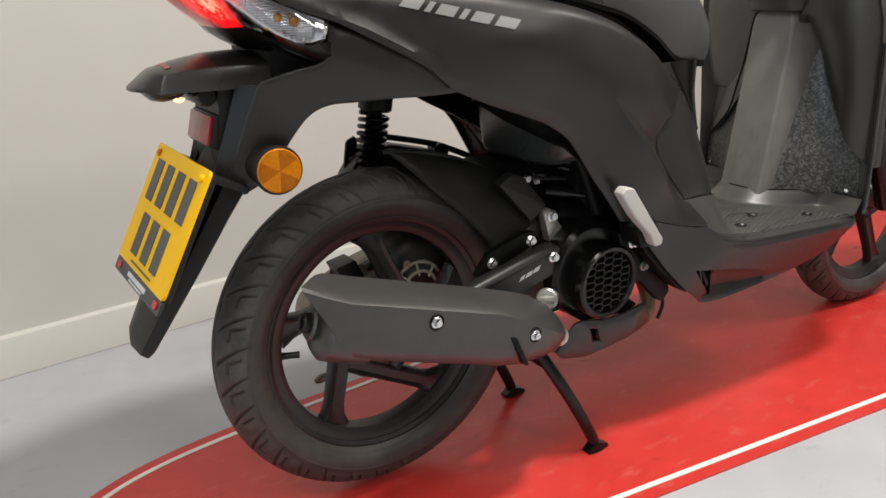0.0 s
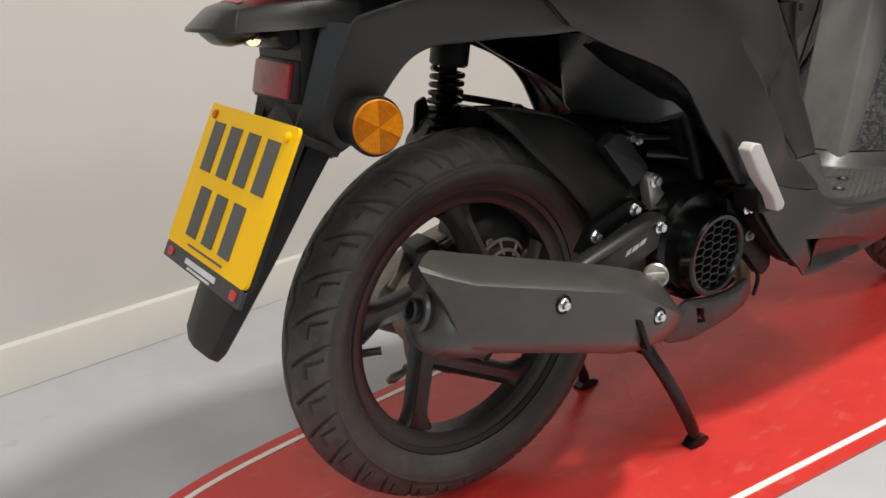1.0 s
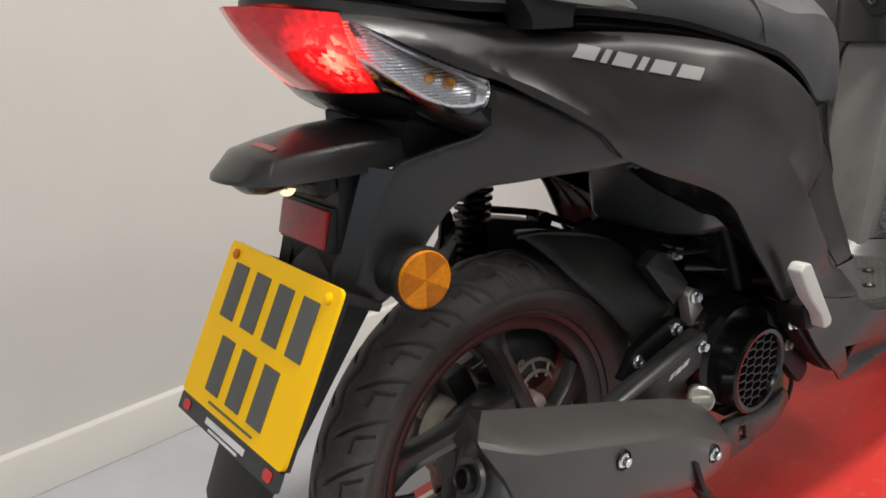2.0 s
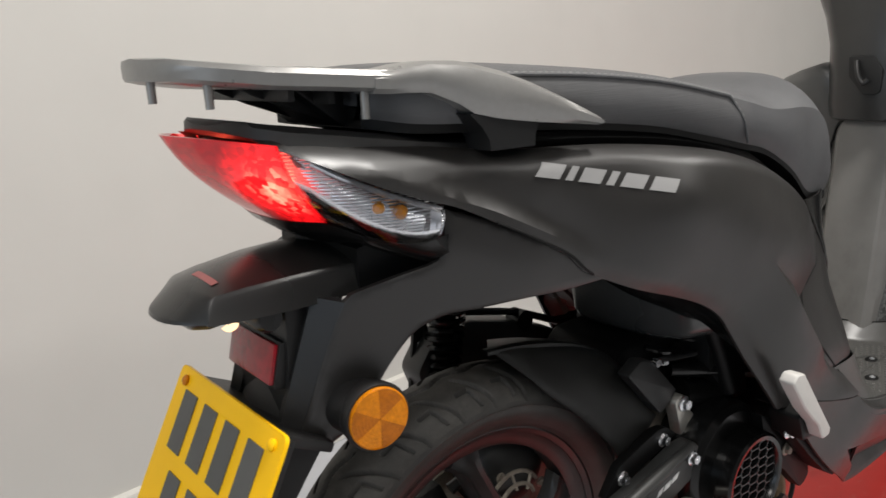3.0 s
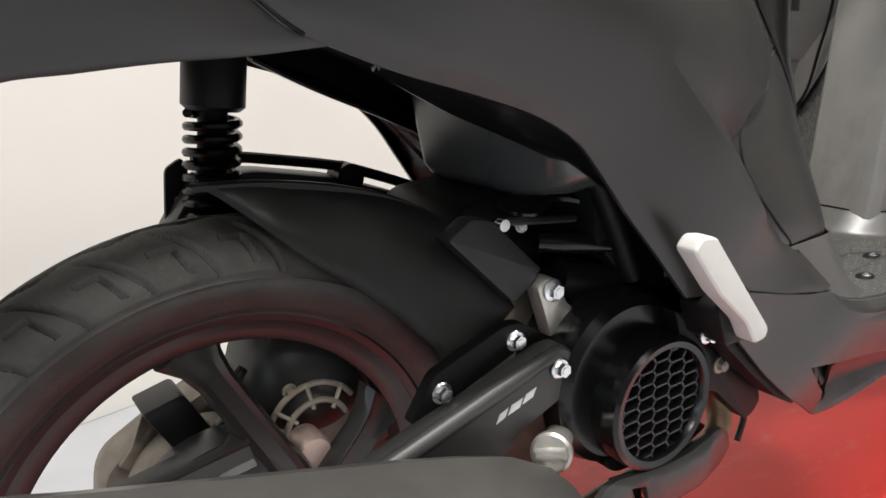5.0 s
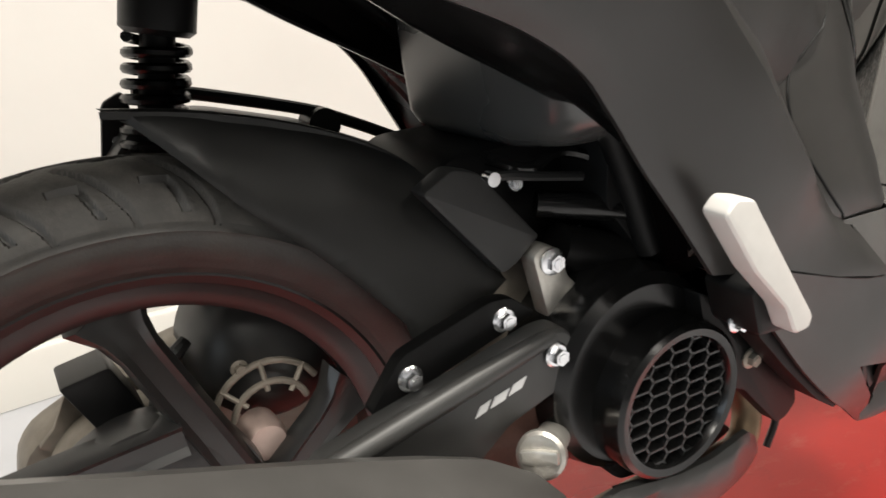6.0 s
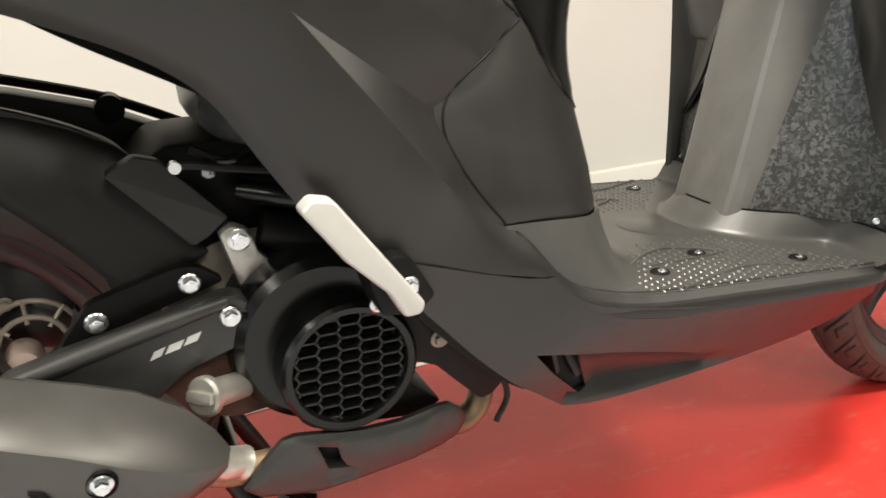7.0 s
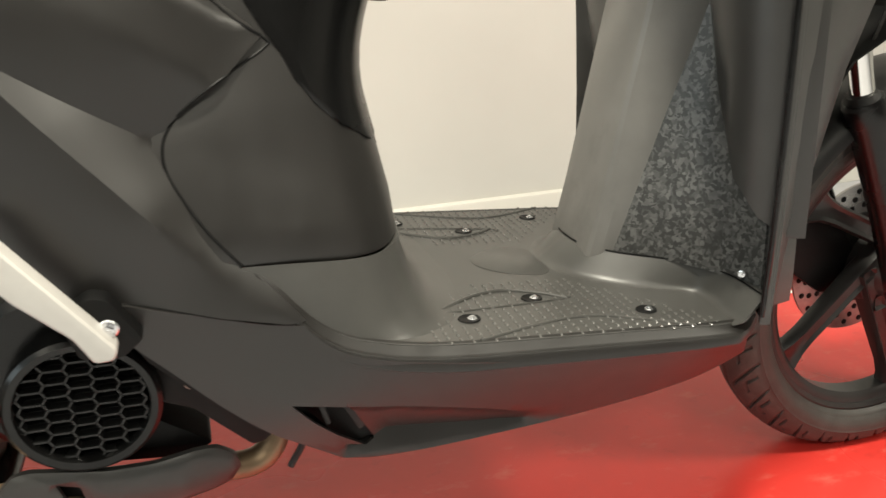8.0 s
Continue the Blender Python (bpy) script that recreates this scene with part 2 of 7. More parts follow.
# unseen south wall, toned dark so the body paint reflects less brightness
UNSEEN_DARK_WALL = material("unseen_dark_wall_paint", (0.15, 0.15, 0.15), 0.7, 0, 0.05, 6, 0.06, 160)
WALL = material("cream_wall_paint", (0.56, 0.547, 0.515), 0.7, 0, 0.03, 6, 0.06, 160)
SKIRT = material("cream_gloss_skirting", (0.62, 0.60, 0.555), 0.4, 0, 0.04, 8, 0.02, 100)
CEILING = material("white_ceiling_paint", (0.8, 0.79, 0.77), 0.8, 0, 0.03, 6)
FIXTURE = material("white_lamp_frame", (0.8, 0.8, 0.8), 0.4)


def flecked():
    """Pressed-flake pattern of irregular grey chips."""
    m = material("forged_flake_panel", (0.08, 0.08, 0.078), 0.4, 0.1)
    nt = m.node_tree
    b = nt.nodes["Principled BSDF"]
    tc = nt.nodes.new("ShaderNodeTexCoord")
    v = nt.nodes.new("ShaderNodeTexVoronoi")
    v.inputs["Scale"].default_value = 255
    v.distance = "MANHATTAN"
    ns = nt.nodes.new("ShaderNodeTexNoise")
    ns.inputs["Scale"].default_value = 90
    add = nt.nodes.new("ShaderNodeVectorMath")
    add.operation = "MULTIPLY_ADD"
    add.inputs[1].default_value = (0.012, 0.012, 0.012)
    nt.links.new(tc.outputs["Object"], ns.inputs["Vector"])
    nt.links.new(ns.outputs["Color"], add.inputs[0])
    nt.links.new(tc.outputs["Object"], add.inputs[2])
    nt.links.new(add.outputs[0], v.inputs["Vector"])
    sep = nt.nodes.new("ShaderNodeSeparateColor")
    nt.links.new(v.outputs["Color"], sep.inputs[0])
    ramp = nt.nodes.new("ShaderNodeValToRGB")
    ramp.color_ramp.elements[0].color = (0.030, 0.030, 0.029, 1)
    ramp.color_ramp.elements[1].color = (0.120, 0.120, 0.117, 1)
    ramp.color_ramp.elements[0].position, ramp.color_ramp.elements[1].position = 0.3, 1.0
    nt.links.new(sep.outputs[0], ramp.inputs[0])
    nt.links.new(ramp.outputs[0], b.inputs["Base Color"])
    return m


FLECK = flecked()

# ---- mesh tools ----
def part(name, bm, mat, parent=None, label="", smooth=35):
    bmesh.ops.recalc_face_normals(bm, faces=bm.faces)
    me = bpy.data.meshes.new(name)
    bm.to_mesh(me)
    bm.free()
    me.materials.append(mat)
    for p in me.polygons:
        p.use_smooth = True
    me.set_sharp_from_angle(angle=radians(smooth))
    ob = new(name, me)
    ob.parent = parent
    if label:
        ob["label"] = label
    return ob


def mirrored(bm):
    b2 = bm.copy()
    for v in b2.verts:
        v.co.y = -v.co.y
    bmesh.ops.reverse_faces(b2, faces=b2.faces)
    return b2


def curve_pts(pts, n=8, closed=False):
    """A smooth line through the points."""
    p = [Vector(q) for q in pts]
    out, m = [], len(p)
    for i in range(m if closed else m - 1):
        a, b = p[i], p[(i + 1) % m]
        p0 = p[i - 1] if closed or i > 0 else a + (a - b)
        p3 = p[(i + 2) % m] if closed or i + 2 < m else b + (b - a)
        for k in range(n):
            t = k / n
            out.append(0.5 * ((2 * a) + (b - p0) * t + (2 * p0 - 5 * a + 4 * b - p3) * t * t + (3 * a - p0 - 3 * b + p3) * t ** 3))
    if not closed:
        out.append(p[-1])
    return out


def corners(pts, r=0.006, n=4):
    """A closed outline with its corners rounded by r."""
    out, m = [], len(pts)
    for i in range(m):
        a, b, c = Vector(pts[i - 1]), Vector(pts[i]), Vector(pts[(i + 1) % m])
        u, w = (a - b), (c - b)
        k = min(r, u.length * 0.45, w.length * 0.45)
        p, q = b + u.normalized() * k, b + w.normalized() * k
        for j in range(n + 1):
            t = j / n
            out.append(p * (1 - t) ** 2 + b * (2 * t * (1 - t)) + q * t * t)
    return out


def inside(x, y, poly):
    hit = False
    for i in range(len(poly)):
        (x1, y1), (x2, y2) = poly[i - 1], poly[i]
        if (y1 > y) != (y2 > y) and x < (x2 - x1) * (y - y1) / (y2 - y1) + x1:
            hit = not hit
    return hit


def spread(ctrl):
    """A smooth function of (x, z) through the control points (x, z, y)."""
    c = np.array(ctrl, float)
    d = np.linalg.norm(c[:, None, :2] - c[None, :, :2], axis=-1)
    n = len(c)
    a = np.zeros((n + 3, n + 3))
    a[:n, :n] = d ** 2 * np.log(d + 1e-9)
    a[:n, n], a[:n, n + 1:] = 1, c[:, :2]
    a[n:, :n] = a[:n, n:].T
    a[:n, :n] += 1e-4 * np.eye(n)
    w = np.linalg.solve(a, np.r_[c[:, 2], 0, 0, 0])

    def f(x, z):
        r = np.hypot(c[:, 0] - x, c[:, 1] - z)
        return float((r ** 2 * np.log(r + 1e-9)) @ w[:n] + w[n] + w[n + 1] * x + w[n + 2] * z)
    return f


def near_edge(x, z, poly):
    p = np.array(poly)
    q = np.roll(p, -1, 0)
    e = q - p
    t = np.clip(((x - p[:, 0]) * e[:, 0] + (z - p[:, 1]) * e[:, 1]) / ((e ** 2).sum(1) + 1e-12), 0, 1)
    return float(np.sqrt(((p + e * t[:, None] - (x, z)) ** 2).sum(1)).min())


def panel(outline, depth, thick=0.004, step=0.013, roll=0.005, width=0.012, hole=None, lines=()):
    """A curved sheet over an outline in side view (x, z); depth gives y. Its rim rolls inward (to +y)."""
    from mathutils.geometry import delaunay_2d_cdt
    poly = [(p[0], p[1]) for p in outline]
    loops = [poly] + ([[(p[0], p[1]) for p in hole]] if hole else [])
    pts, edges = [], []
    for lp in loops:
        s = len(pts)
        pts += lp
        edges += [(s + i, s + (i + 1) % len(lp)) for i in range(len(lp))]
    for line in lines:
        for (ax, az), (bx, bz) in zip(line, line[1:]):
            n = max(1, int(math.hypot(bx - ax, bz - az) / step))
            at = len(pts)
            pts += [(ax + (bx - ax) * i / n, az + (bz - az) * i / n) for i in range(n + 1)]
            edges += [(at + i, at + i + 1) for i in range(n)]
    xs, zs = [p[0] for p in poly], [p[1] for p in poly]
    nx, nz = int((max(xs) - min(xs)) / step) + 2, int((max(zs) - min(zs)) / step) + 2
    for i in range(nx):
        for j in range(nz):
            x, z = min(xs) + (i + 0.5 * (j % 2)) * step, min(zs) + j * step * 0.9
            if any(near_edge(x, z, list(line) + list(line)[-2:0:-1]) < step * 0.4 for line in lines):
                continue
            if inside(x, z, poly) and near_edge(x, z, poly) > step * 0.5 and not (hole and (inside(x, z, loops[1]) or near_edge(x, z, loops[1]) < step * 0.5)):
                pts.append((x, z))
    # a ring just inside the rim, so that the roll has its own faces
    for i in range(len(poly)):
        a, b = Vector(poly[i - 1]), Vector(poly[(i + 1) % len(poly)])
        t = (b - a)
        if t.length > 1e-6:
            nrm = Vector((-t.y, t.x)).normalized() * width * 0.5
            for s in (1, -1):
                q = Vector(poly[i]) + nrm * s
                if inside(q.x, q.y, poly) and near_edge(q.x, q.y, poly) > width * 0.42 and not (hole and inside(q.x, q.y, loops[1])):
                    pts.append((q.x, q.y))
    vs, es, fs, *_ = delaunay_2d_cdt([Vector(p) for p in pts], edges, [], 0, 1e-5)
    bm = bmesh.new()
    front, back = [], []
    for v in vs:
        d = near_edge(v.x, v.y, poly)
        if hole:
            d = min(d, near_edge(v.x, v.y, loops[1]))
        y = depth(v.x, v.y) + roll * max(0.0, 1 - d / width) ** 2
        front.append(bm.verts.new((v.x, y, v.y)))
        back.append(bm.verts.new((v.x, y + thick, v.y)))
    for f in fs:
        if len(f) != 3:
            continue
        c = (vs[f[0]] + vs[f[1]] + vs[f[2]]) / 3
        if not inside(c.x, c.y, poly) or (hole and inside(c.x, c.y, loops[1])):
            continue
        bm.faces.new([front[i] for i in f])
        bm.faces.new([back[i] for i in reversed(f)])
    n = {v: i for i, v in enumerate(front)}
    for e in [e for e in bm.edges if e.is_boundary and e.verts[0] in n and e.verts[1] in n]:
        a, b = e.verts
        bm.faces.new((a, b, back[n[b]], back[n[a]]))
    bmesh.ops.delete(bm, geom=[v for v in bm.verts if not v.link_faces], context="VERTS")
    return bm


def loft(rings, caps=True, ring_closed=True):
    bm = bmesh.new()
    rows = [[bm.verts.new(v) for v in r] for r in rings]
    for a, b in zip(rows, rows[1:]):
        m = len(a)
        for i in range(m if ring_closed else m - 1):
            j = (i + 1) % m
            try:
                bm.faces.new((a[i], a[j], b[j], b[i]))
            except ValueError:
                pass
    if caps:
        bm.faces.new(rows[0][::-1])
        bm.faces.new(rows[-1])
    return bm


def sheet(rows, thick, direction=(0, 0, -1)):
    """An open grid of points given thickness."""
    d = Vector(direction) * thick
    bm = bmesh.new()
    up = [[bm.verts.new(v) for v in r] for r in rows]
    dn = [[bm.verts.new(Vector(v) + d) for v in r] for r in rows]
    n, m = len(rows), len(rows[0])
    for i in range(n - 1):
        for j in range(m - 1):
            bm.faces.new((up[i][j], up[i][j + 1], up[i + 1][j + 1], up[i + 1][j]))
            bm.faces.new((dn[i][j], dn[i + 1][j], dn[i + 1][j + 1], dn[i][j + 1]))
    for i in range(n - 1):
        bm.faces.new((up[i][0], up[i + 1][0], dn[i + 1][0], dn[i][0]))
        bm.faces.new((up[i][-1], dn[i][-1], dn[i + 1][-1], up[i + 1][-1]))
    for j in range(m - 1):
        bm.faces.new((up[0][j], dn[0][j], dn[0][j + 1], up[0][j + 1]))
        bm.faces.new((up[-1][j], up[-1][j + 1], dn[-1][j + 1], dn[-1][j]))
    return bm


def tube(path, radius, n=12, caps=True, flat=1.0):
    pts = [Vector(p) for p in path]
    rad = radius if isinstance(radius, (list, tuple)) else [radius] * len(pts)
    rings, up = [], Vector((0.0123, 1, 0.02)).normalized()
    for i, p in enumerate(pts):
        t = (pts[min(i + 1, len(pts) - 1)] - pts[max(i - 1, 0)]).normalized()
        side = t.cross(up).normalized()
        top = side.cross(t).normalized()
        up = top
        rings.append([p + side * (rad[i] * math.cos(a)) + top * (rad[i] * flat * math.sin(a)) for a in [k * math.tau / n for k in range(n)]])
    return loft(rings, caps)


def prism(outline, y0, y1, bevel=0.003, seg=2):
    """An outline in side view (x, z), solid from y0 to y1, with rounded edges."""
    bm = bmesh.new()
    a = [bm.verts.new((p[0], y0, p[1])) for p in outline]
    b = [bm.verts.new((p[0], y1, p[1])) for p in outline]
    m = len(a)
    f0, f1 = bm.faces.new(a), bm.faces.new(b[::-1])
    for i in range(m):
        bm.faces.new((a[i], b[i], b[(i + 1) % m], a[(i + 1) % m]))
    bmesh.ops.recalc_face_normals(bm, faces=bm.faces)
    if bevel:
        bmesh.ops.bevel(bm, geom=list(f0.edges) + list(f1.edges), offset=bevel, segments=seg, profile=0.6, affect="EDGES", clamp_overlap=True)
    return bm


def block(x0, x1, y0, y1, z0, z1, bevel=0.003, seg=2):
    bm = bmesh.new()
    bmesh.ops.create_cube(bm, size=1, matrix=Matrix.Translation(((x0 + x1) / 2, (y0 + y1) / 2, (z0 + z1) / 2)) @ Matrix.Diagonal((x1 - x0, y1 - y0, z1 - z0, 1)))
    if bevel:
        bmesh.ops.bevel(bm, geom=bm.edges[:], offset=bevel, segments=seg, profile=0.6, affect="EDGES", clamp_overlap=True)
    return bm


def turned(profile, n=64, centre=(0, 0, 0), axis="y"):
    """A solid of revolution: profile of (radius, along) round the y axis (or another, by a matrix)."""
    rings = []
    for r, h in profile:
        rings.append([Vector((r * math.cos(k * math.tau / n), h, r * math.sin(k * math.tau / n))) for k in range(n)])
    bm = loft(rings, caps=False)
    if axis != "y":
        bmesh.ops.transform(bm, matrix=axis, verts=bm.verts)
    bmesh.ops.translate(bm, vec=Vector(centre), verts=bm.verts)
    bmesh.ops.remove_doubles(bm, verts=bm.verts, dist=1e-6)
    return bm


def aimed(direction):
    """A turn that takes -y to the direction."""
    return Vector((0, -1, 0)).rotation_difference(Vector(direction)).to_matrix().to_4x4()


def drape(path, covers, lift=0.0, side=-1):
    """Lays a side-view line (x, z) on the outermost of some parts, seen from one side of the scooter."""
    from mathutils.bvhtree import BVHTree
    trees = [BVHTree.FromPolygons([v.co for v in o.data.vertices], [tuple(p.vertices) for p in o.data.polygons]) for o in covers]
    out = []
    for x, z in path:
        best = None
        for t in trees:
            hit = t.ray_cast(Vector((x, side * 0.6, z)), Vector((0, -side, 0)))[0]
            if hit is not None and abs(hit.y) < 0.5 and (best is None or abs(hit.y) > abs(best)):
                best = hit.y
        if best is not None:
            out.append((x, best + side * lift, z))
    return out


def join(*bms):
    out = bmesh.new()
    for b in bms:
        me = bpy.data.meshes.new("tmp")
        b.to_mesh(me)
        b.free()
        out.from_mesh(me)
        bpy.data.meshes.remove(me)
    return out


def bolt_mesh(at, r=0.008, h=0.006, direction=(0, -1, 0)):
    """A flanged hexagon bolt head that faces the direction."""
    flange = turned([(0, 0.0), (r * 1.25, 0.0), (r * 1.25, -h * 0.25), (r * 1.05, -h * 0.4), (0, -h * 0.4)], 20)
    head = bmesh.new()
    bmesh.ops.create_cone(head, cap_ends=True, segments=6, radius1=r * 0.86, radius2=r * 0.8, depth=h, matrix=Matrix.Translation((0, -h * 0.7, 0)) @ Matrix.Rotation(radians(90), 4, "X"))
    dish = turned([(0, -h * 1.2 - 0.0006), (r * 0.45, -h * 1.2 - 0.0006), (r * 0.5, -h * 1.15)], 16)
    bm = join(flange, head, dish)
    bmesh.ops.transform(bm, matrix=Matrix.Translation(at) @ aimed(direction), verts=bm.verts)
    return bm


def arc2(cx, cz, r, a0, a1, n=16):
    return [(cx + r * math.cos(radians(a0 + (a1 - a0) * i / n)), cz + r * math.sin(radians(a0 + (a1 - a0) * i / n))) for i in range(n + 1)]

# ---- the room ----
def wall_y(x):
    return 0.825 + 0.135 * x


def room():
    bm = bmesh.new()
    vs = [bm.verts.new(p) for p in ((-5, -5.0, 0), (6, -5.0, 0), (6, wall_y(6), 0), (-5, wall_y(-5), 0))]
    bm.faces.new(vs)
    lo = bmesh.ops.extrude_face_region(bm, geom=bm.faces[:])
    bmesh.ops.translate(bm, vec=(0, 0, -0.1), verts=[v for v in lo["geom"] if isinstance(v, bmesh.types.BMVert)])
    tagged(part("floor", bm, FLOOR), "grey painted showroom floor with faint scuffs", "floor", kind="structure")

    def slab(name, a, b, z0, z1, t, mat, label, cat):
        a, b = Vector((*a, 0)), Vector((*b, 0))
        d = (b - a).normalized()
        n = Vector((-d.y, d.x, 0)) * t
        bm = loft([[a + Vector((0, 0, z)), b + Vector((0, 0, z)), b + n + Vector((0, 0, z)), a + n + Vector((0, 0, z))] for z in (z0, z1)])
        return tagged(part(name, bm, mat), label, cat, kind="structure")
    slab("wall_north", (-5, wall_y(-5)), (6, wall_y(6)), 0, CEIL, 0.15, WALL, "plain cream painted wall", "wall")
    slab("wall_east", (6, wall_y(6)), (6, -5), 0, CEIL, 0.15, WALL, "plain cream painted wall", "wall")
    slab("wall_south", (6, -5), (-5, -5), 0, CEIL, 0.15, UNSEEN_DARK_WALL, "unseen wall, added dark to deepen reflections", "wall")
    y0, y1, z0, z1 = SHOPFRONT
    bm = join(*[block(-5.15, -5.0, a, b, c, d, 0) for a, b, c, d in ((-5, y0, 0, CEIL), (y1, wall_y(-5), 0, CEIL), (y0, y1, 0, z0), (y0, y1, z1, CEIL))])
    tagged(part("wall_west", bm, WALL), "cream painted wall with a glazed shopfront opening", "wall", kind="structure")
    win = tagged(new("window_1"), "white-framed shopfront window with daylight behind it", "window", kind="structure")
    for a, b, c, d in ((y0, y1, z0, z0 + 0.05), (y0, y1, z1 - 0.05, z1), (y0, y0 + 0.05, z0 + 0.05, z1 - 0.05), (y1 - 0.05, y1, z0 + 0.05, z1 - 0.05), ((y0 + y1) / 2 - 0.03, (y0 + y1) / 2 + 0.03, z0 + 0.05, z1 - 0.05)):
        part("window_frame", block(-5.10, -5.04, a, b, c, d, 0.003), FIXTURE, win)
    # skirting with a rounded upper edge
    rings = []
    for x in (-4.95, 5.95):
        y = wall_y(x)
        rings.append([(x, y, 0.001), (x, y - 0.017, 0.001), (x, y - 0.017, 0.084), (x, y - 0.015, 0.0885), (x, y - 0.010, 0.091), (x, y, 0.091)])
    tagged(part("baseboard", loft(rings), SKIRT), "cream gloss-painted flat skirting board", "baseboard", kind="structure")
    bm = block(-5.1, 6.1, -5.1, 1.8, CEIL, CEIL + 0.1, 0)
    tagged(part("ceiling", bm, CEILING), "plain white ceiling", "ceiling", kind="structure")


def mat_outline(grow):
    """The red mat: sides that spread a little forward, and a round rear end."""
    pts = [(2.2, -0.445 - grow), (1.0, -0.335 - grow), (0.27, -0.267 - grow), (-0.10, -0.232 - grow), (-0.30, -0.20 - grow * 0.9),
           (-0.46, -0.12 - grow * 0.6), (-0.545 - grow, 0.0), (-0.50 - grow * 0.8, 0.12 + grow * 0.4), (-0.411 - grow * 0.4, 0.193 + grow * 0.8), (-0.302, 0.235 + grow), (-0.139, 0.263 + grow),
           (0.1, 0.29 + grow), (0.6, 0.345 + grow), (1.6, 0.45 + grow), (2.2, 0.51 + grow)]
    return curve_pts(pts, 8)


def floor_mat():
    def flat(name, outer, z0, z1, mat, parent, label="", inner=None):
        bm = bmesh.new()
        o = [bm.verts.new((p.x, p.y, z1)) for p in outer]
        if inner is None:
            bm.faces.new(o)
            lo = [bm.verts.new((p.x, p.y, z0)) for p in outer]
            for i in range(len(o)):
                bm.faces.new((o[i], lo[i], lo[(i + 1) % len(o)], o[(i + 1) % len(o)]))
        else:
            q = [bm.verts.new((p.x, p.y, z1)) for p in inner]
            ol, ql = [bm.verts.new((p.x, p.y, z0)) for p in outer], [bm.verts.new((p.x, p.y, z0)) for p in inner]
            for i in range(len(o) - 1):
                bm.faces.new((o[i], o[i + 1], q[i + 1], q[i]))
                bm.faces.new((o[i], ol[i], ol[i + 1], o[i + 1]))
                bm.faces.new((q[i], q[i + 1], ql[i + 1], ql[i]))
        return part(name, bm, mat, parent, label)
    mat = tagged(new("floor_mat"), "red vinyl display mat with a white border line", "mat")
    flat("mat_sheet", mat_outline(0.026), 0.0005, 0.004, MAT, mat)
    flat("border_line", mat_outline(0.004), 0.004, 0.0052, WHITE_LINE, mat, "thin white border line", inner=mat_outline(-0.006))


def ceiling_lights():
    for lx, ly, sx, sy, _ in LAMPS:
        lamp = tagged(new("ceiling_light"), "square white recessed ceiling light", "lamp", "ceiling lights")
        lamp.location = (lx, ly, CEIL)
        h = sx / 2 + 0.03
        for x0, x1, y0, y1 in ((-h, h, -h, -h + 0.025), (-h, h, h - 0.025, h), (-h, -h + 0.025, -h + 0.025, h - 0.025), (h - 0.025, h, -h + 0.025, h - 0.025)):
            part("frame", block(x0, x1, y0, y1, -0.025, -0.001, 0.002), FIXTURE, lamp)


room()
floor_mat()
ceiling_lights()

# ---- the scooter ----
bike = tagged(new("scooter"), "matt dark grey scooter on its centre stand on a red mat", "scooter")
REAR, FRONT = (-0.014, 0.268), (1.344, 0.273)


def both(name, bm, mat, label="", smooth=35):
    """A part on the right side of the scooter and its mirror image on the left."""
    m = mirrored(bm)
    return part(name, bm, mat, bike, label, smooth), part(name, m, mat, bike, label, smooth)


def tread_depth(a, s, n, depth):
    """How deep the tread is cut at an angle and a place s across it (-1 to 1): slanted, hooked grooves and short ticks."""
    out = 0.0
    side = 1 if s >= 0 else -1
    u = abs(s)
    pitch = math.tau / n
    shift = 0.0 if side > 0 else 0.5
    # long groove: sweeps back from near the middle to the shoulder
    c = pitch * 0.95 * (1 - u) ** 1.5
    d = ((a - c) / pitch + shift) % 1.0
    d = min(d, 1 - d) * pitch
    if 0.14 < u:
        out = max(out, (1 - d / (0.015 if u < 0.8 else 0.011)) * min(1, (u - 0.14) / 0.06))
    # hook between two long grooves
    c2 = pitch * (0.52 + 0.5 * (0.62 - u))
    d = ((a - c2) / pitch + shift) % 1.0
    d = min(d, 1 - d) * pitch
    if 0.50 < u < 0.86:
        out = max(out, 1 - d / 0.012)
    d2 = ((a - c2 - 0.03) / pitch + shift) % 1.0
    d2 = min(d2, 1 - d2) * pitch
    if abs(u - 0.50) < 0.06 and d2 < 0.036:
        out = max(out, 1 - abs(u - 0.50) / 0.05)
    # wavy groove along the middle
    w = abs(s - 0.05 * math.sin(a * n))
    out = max(out, 1 - w / 0.06)
    k = min(1.0, max(0.0, out) * 1.5)
    return depth * k * k * (3 - 2 * k)


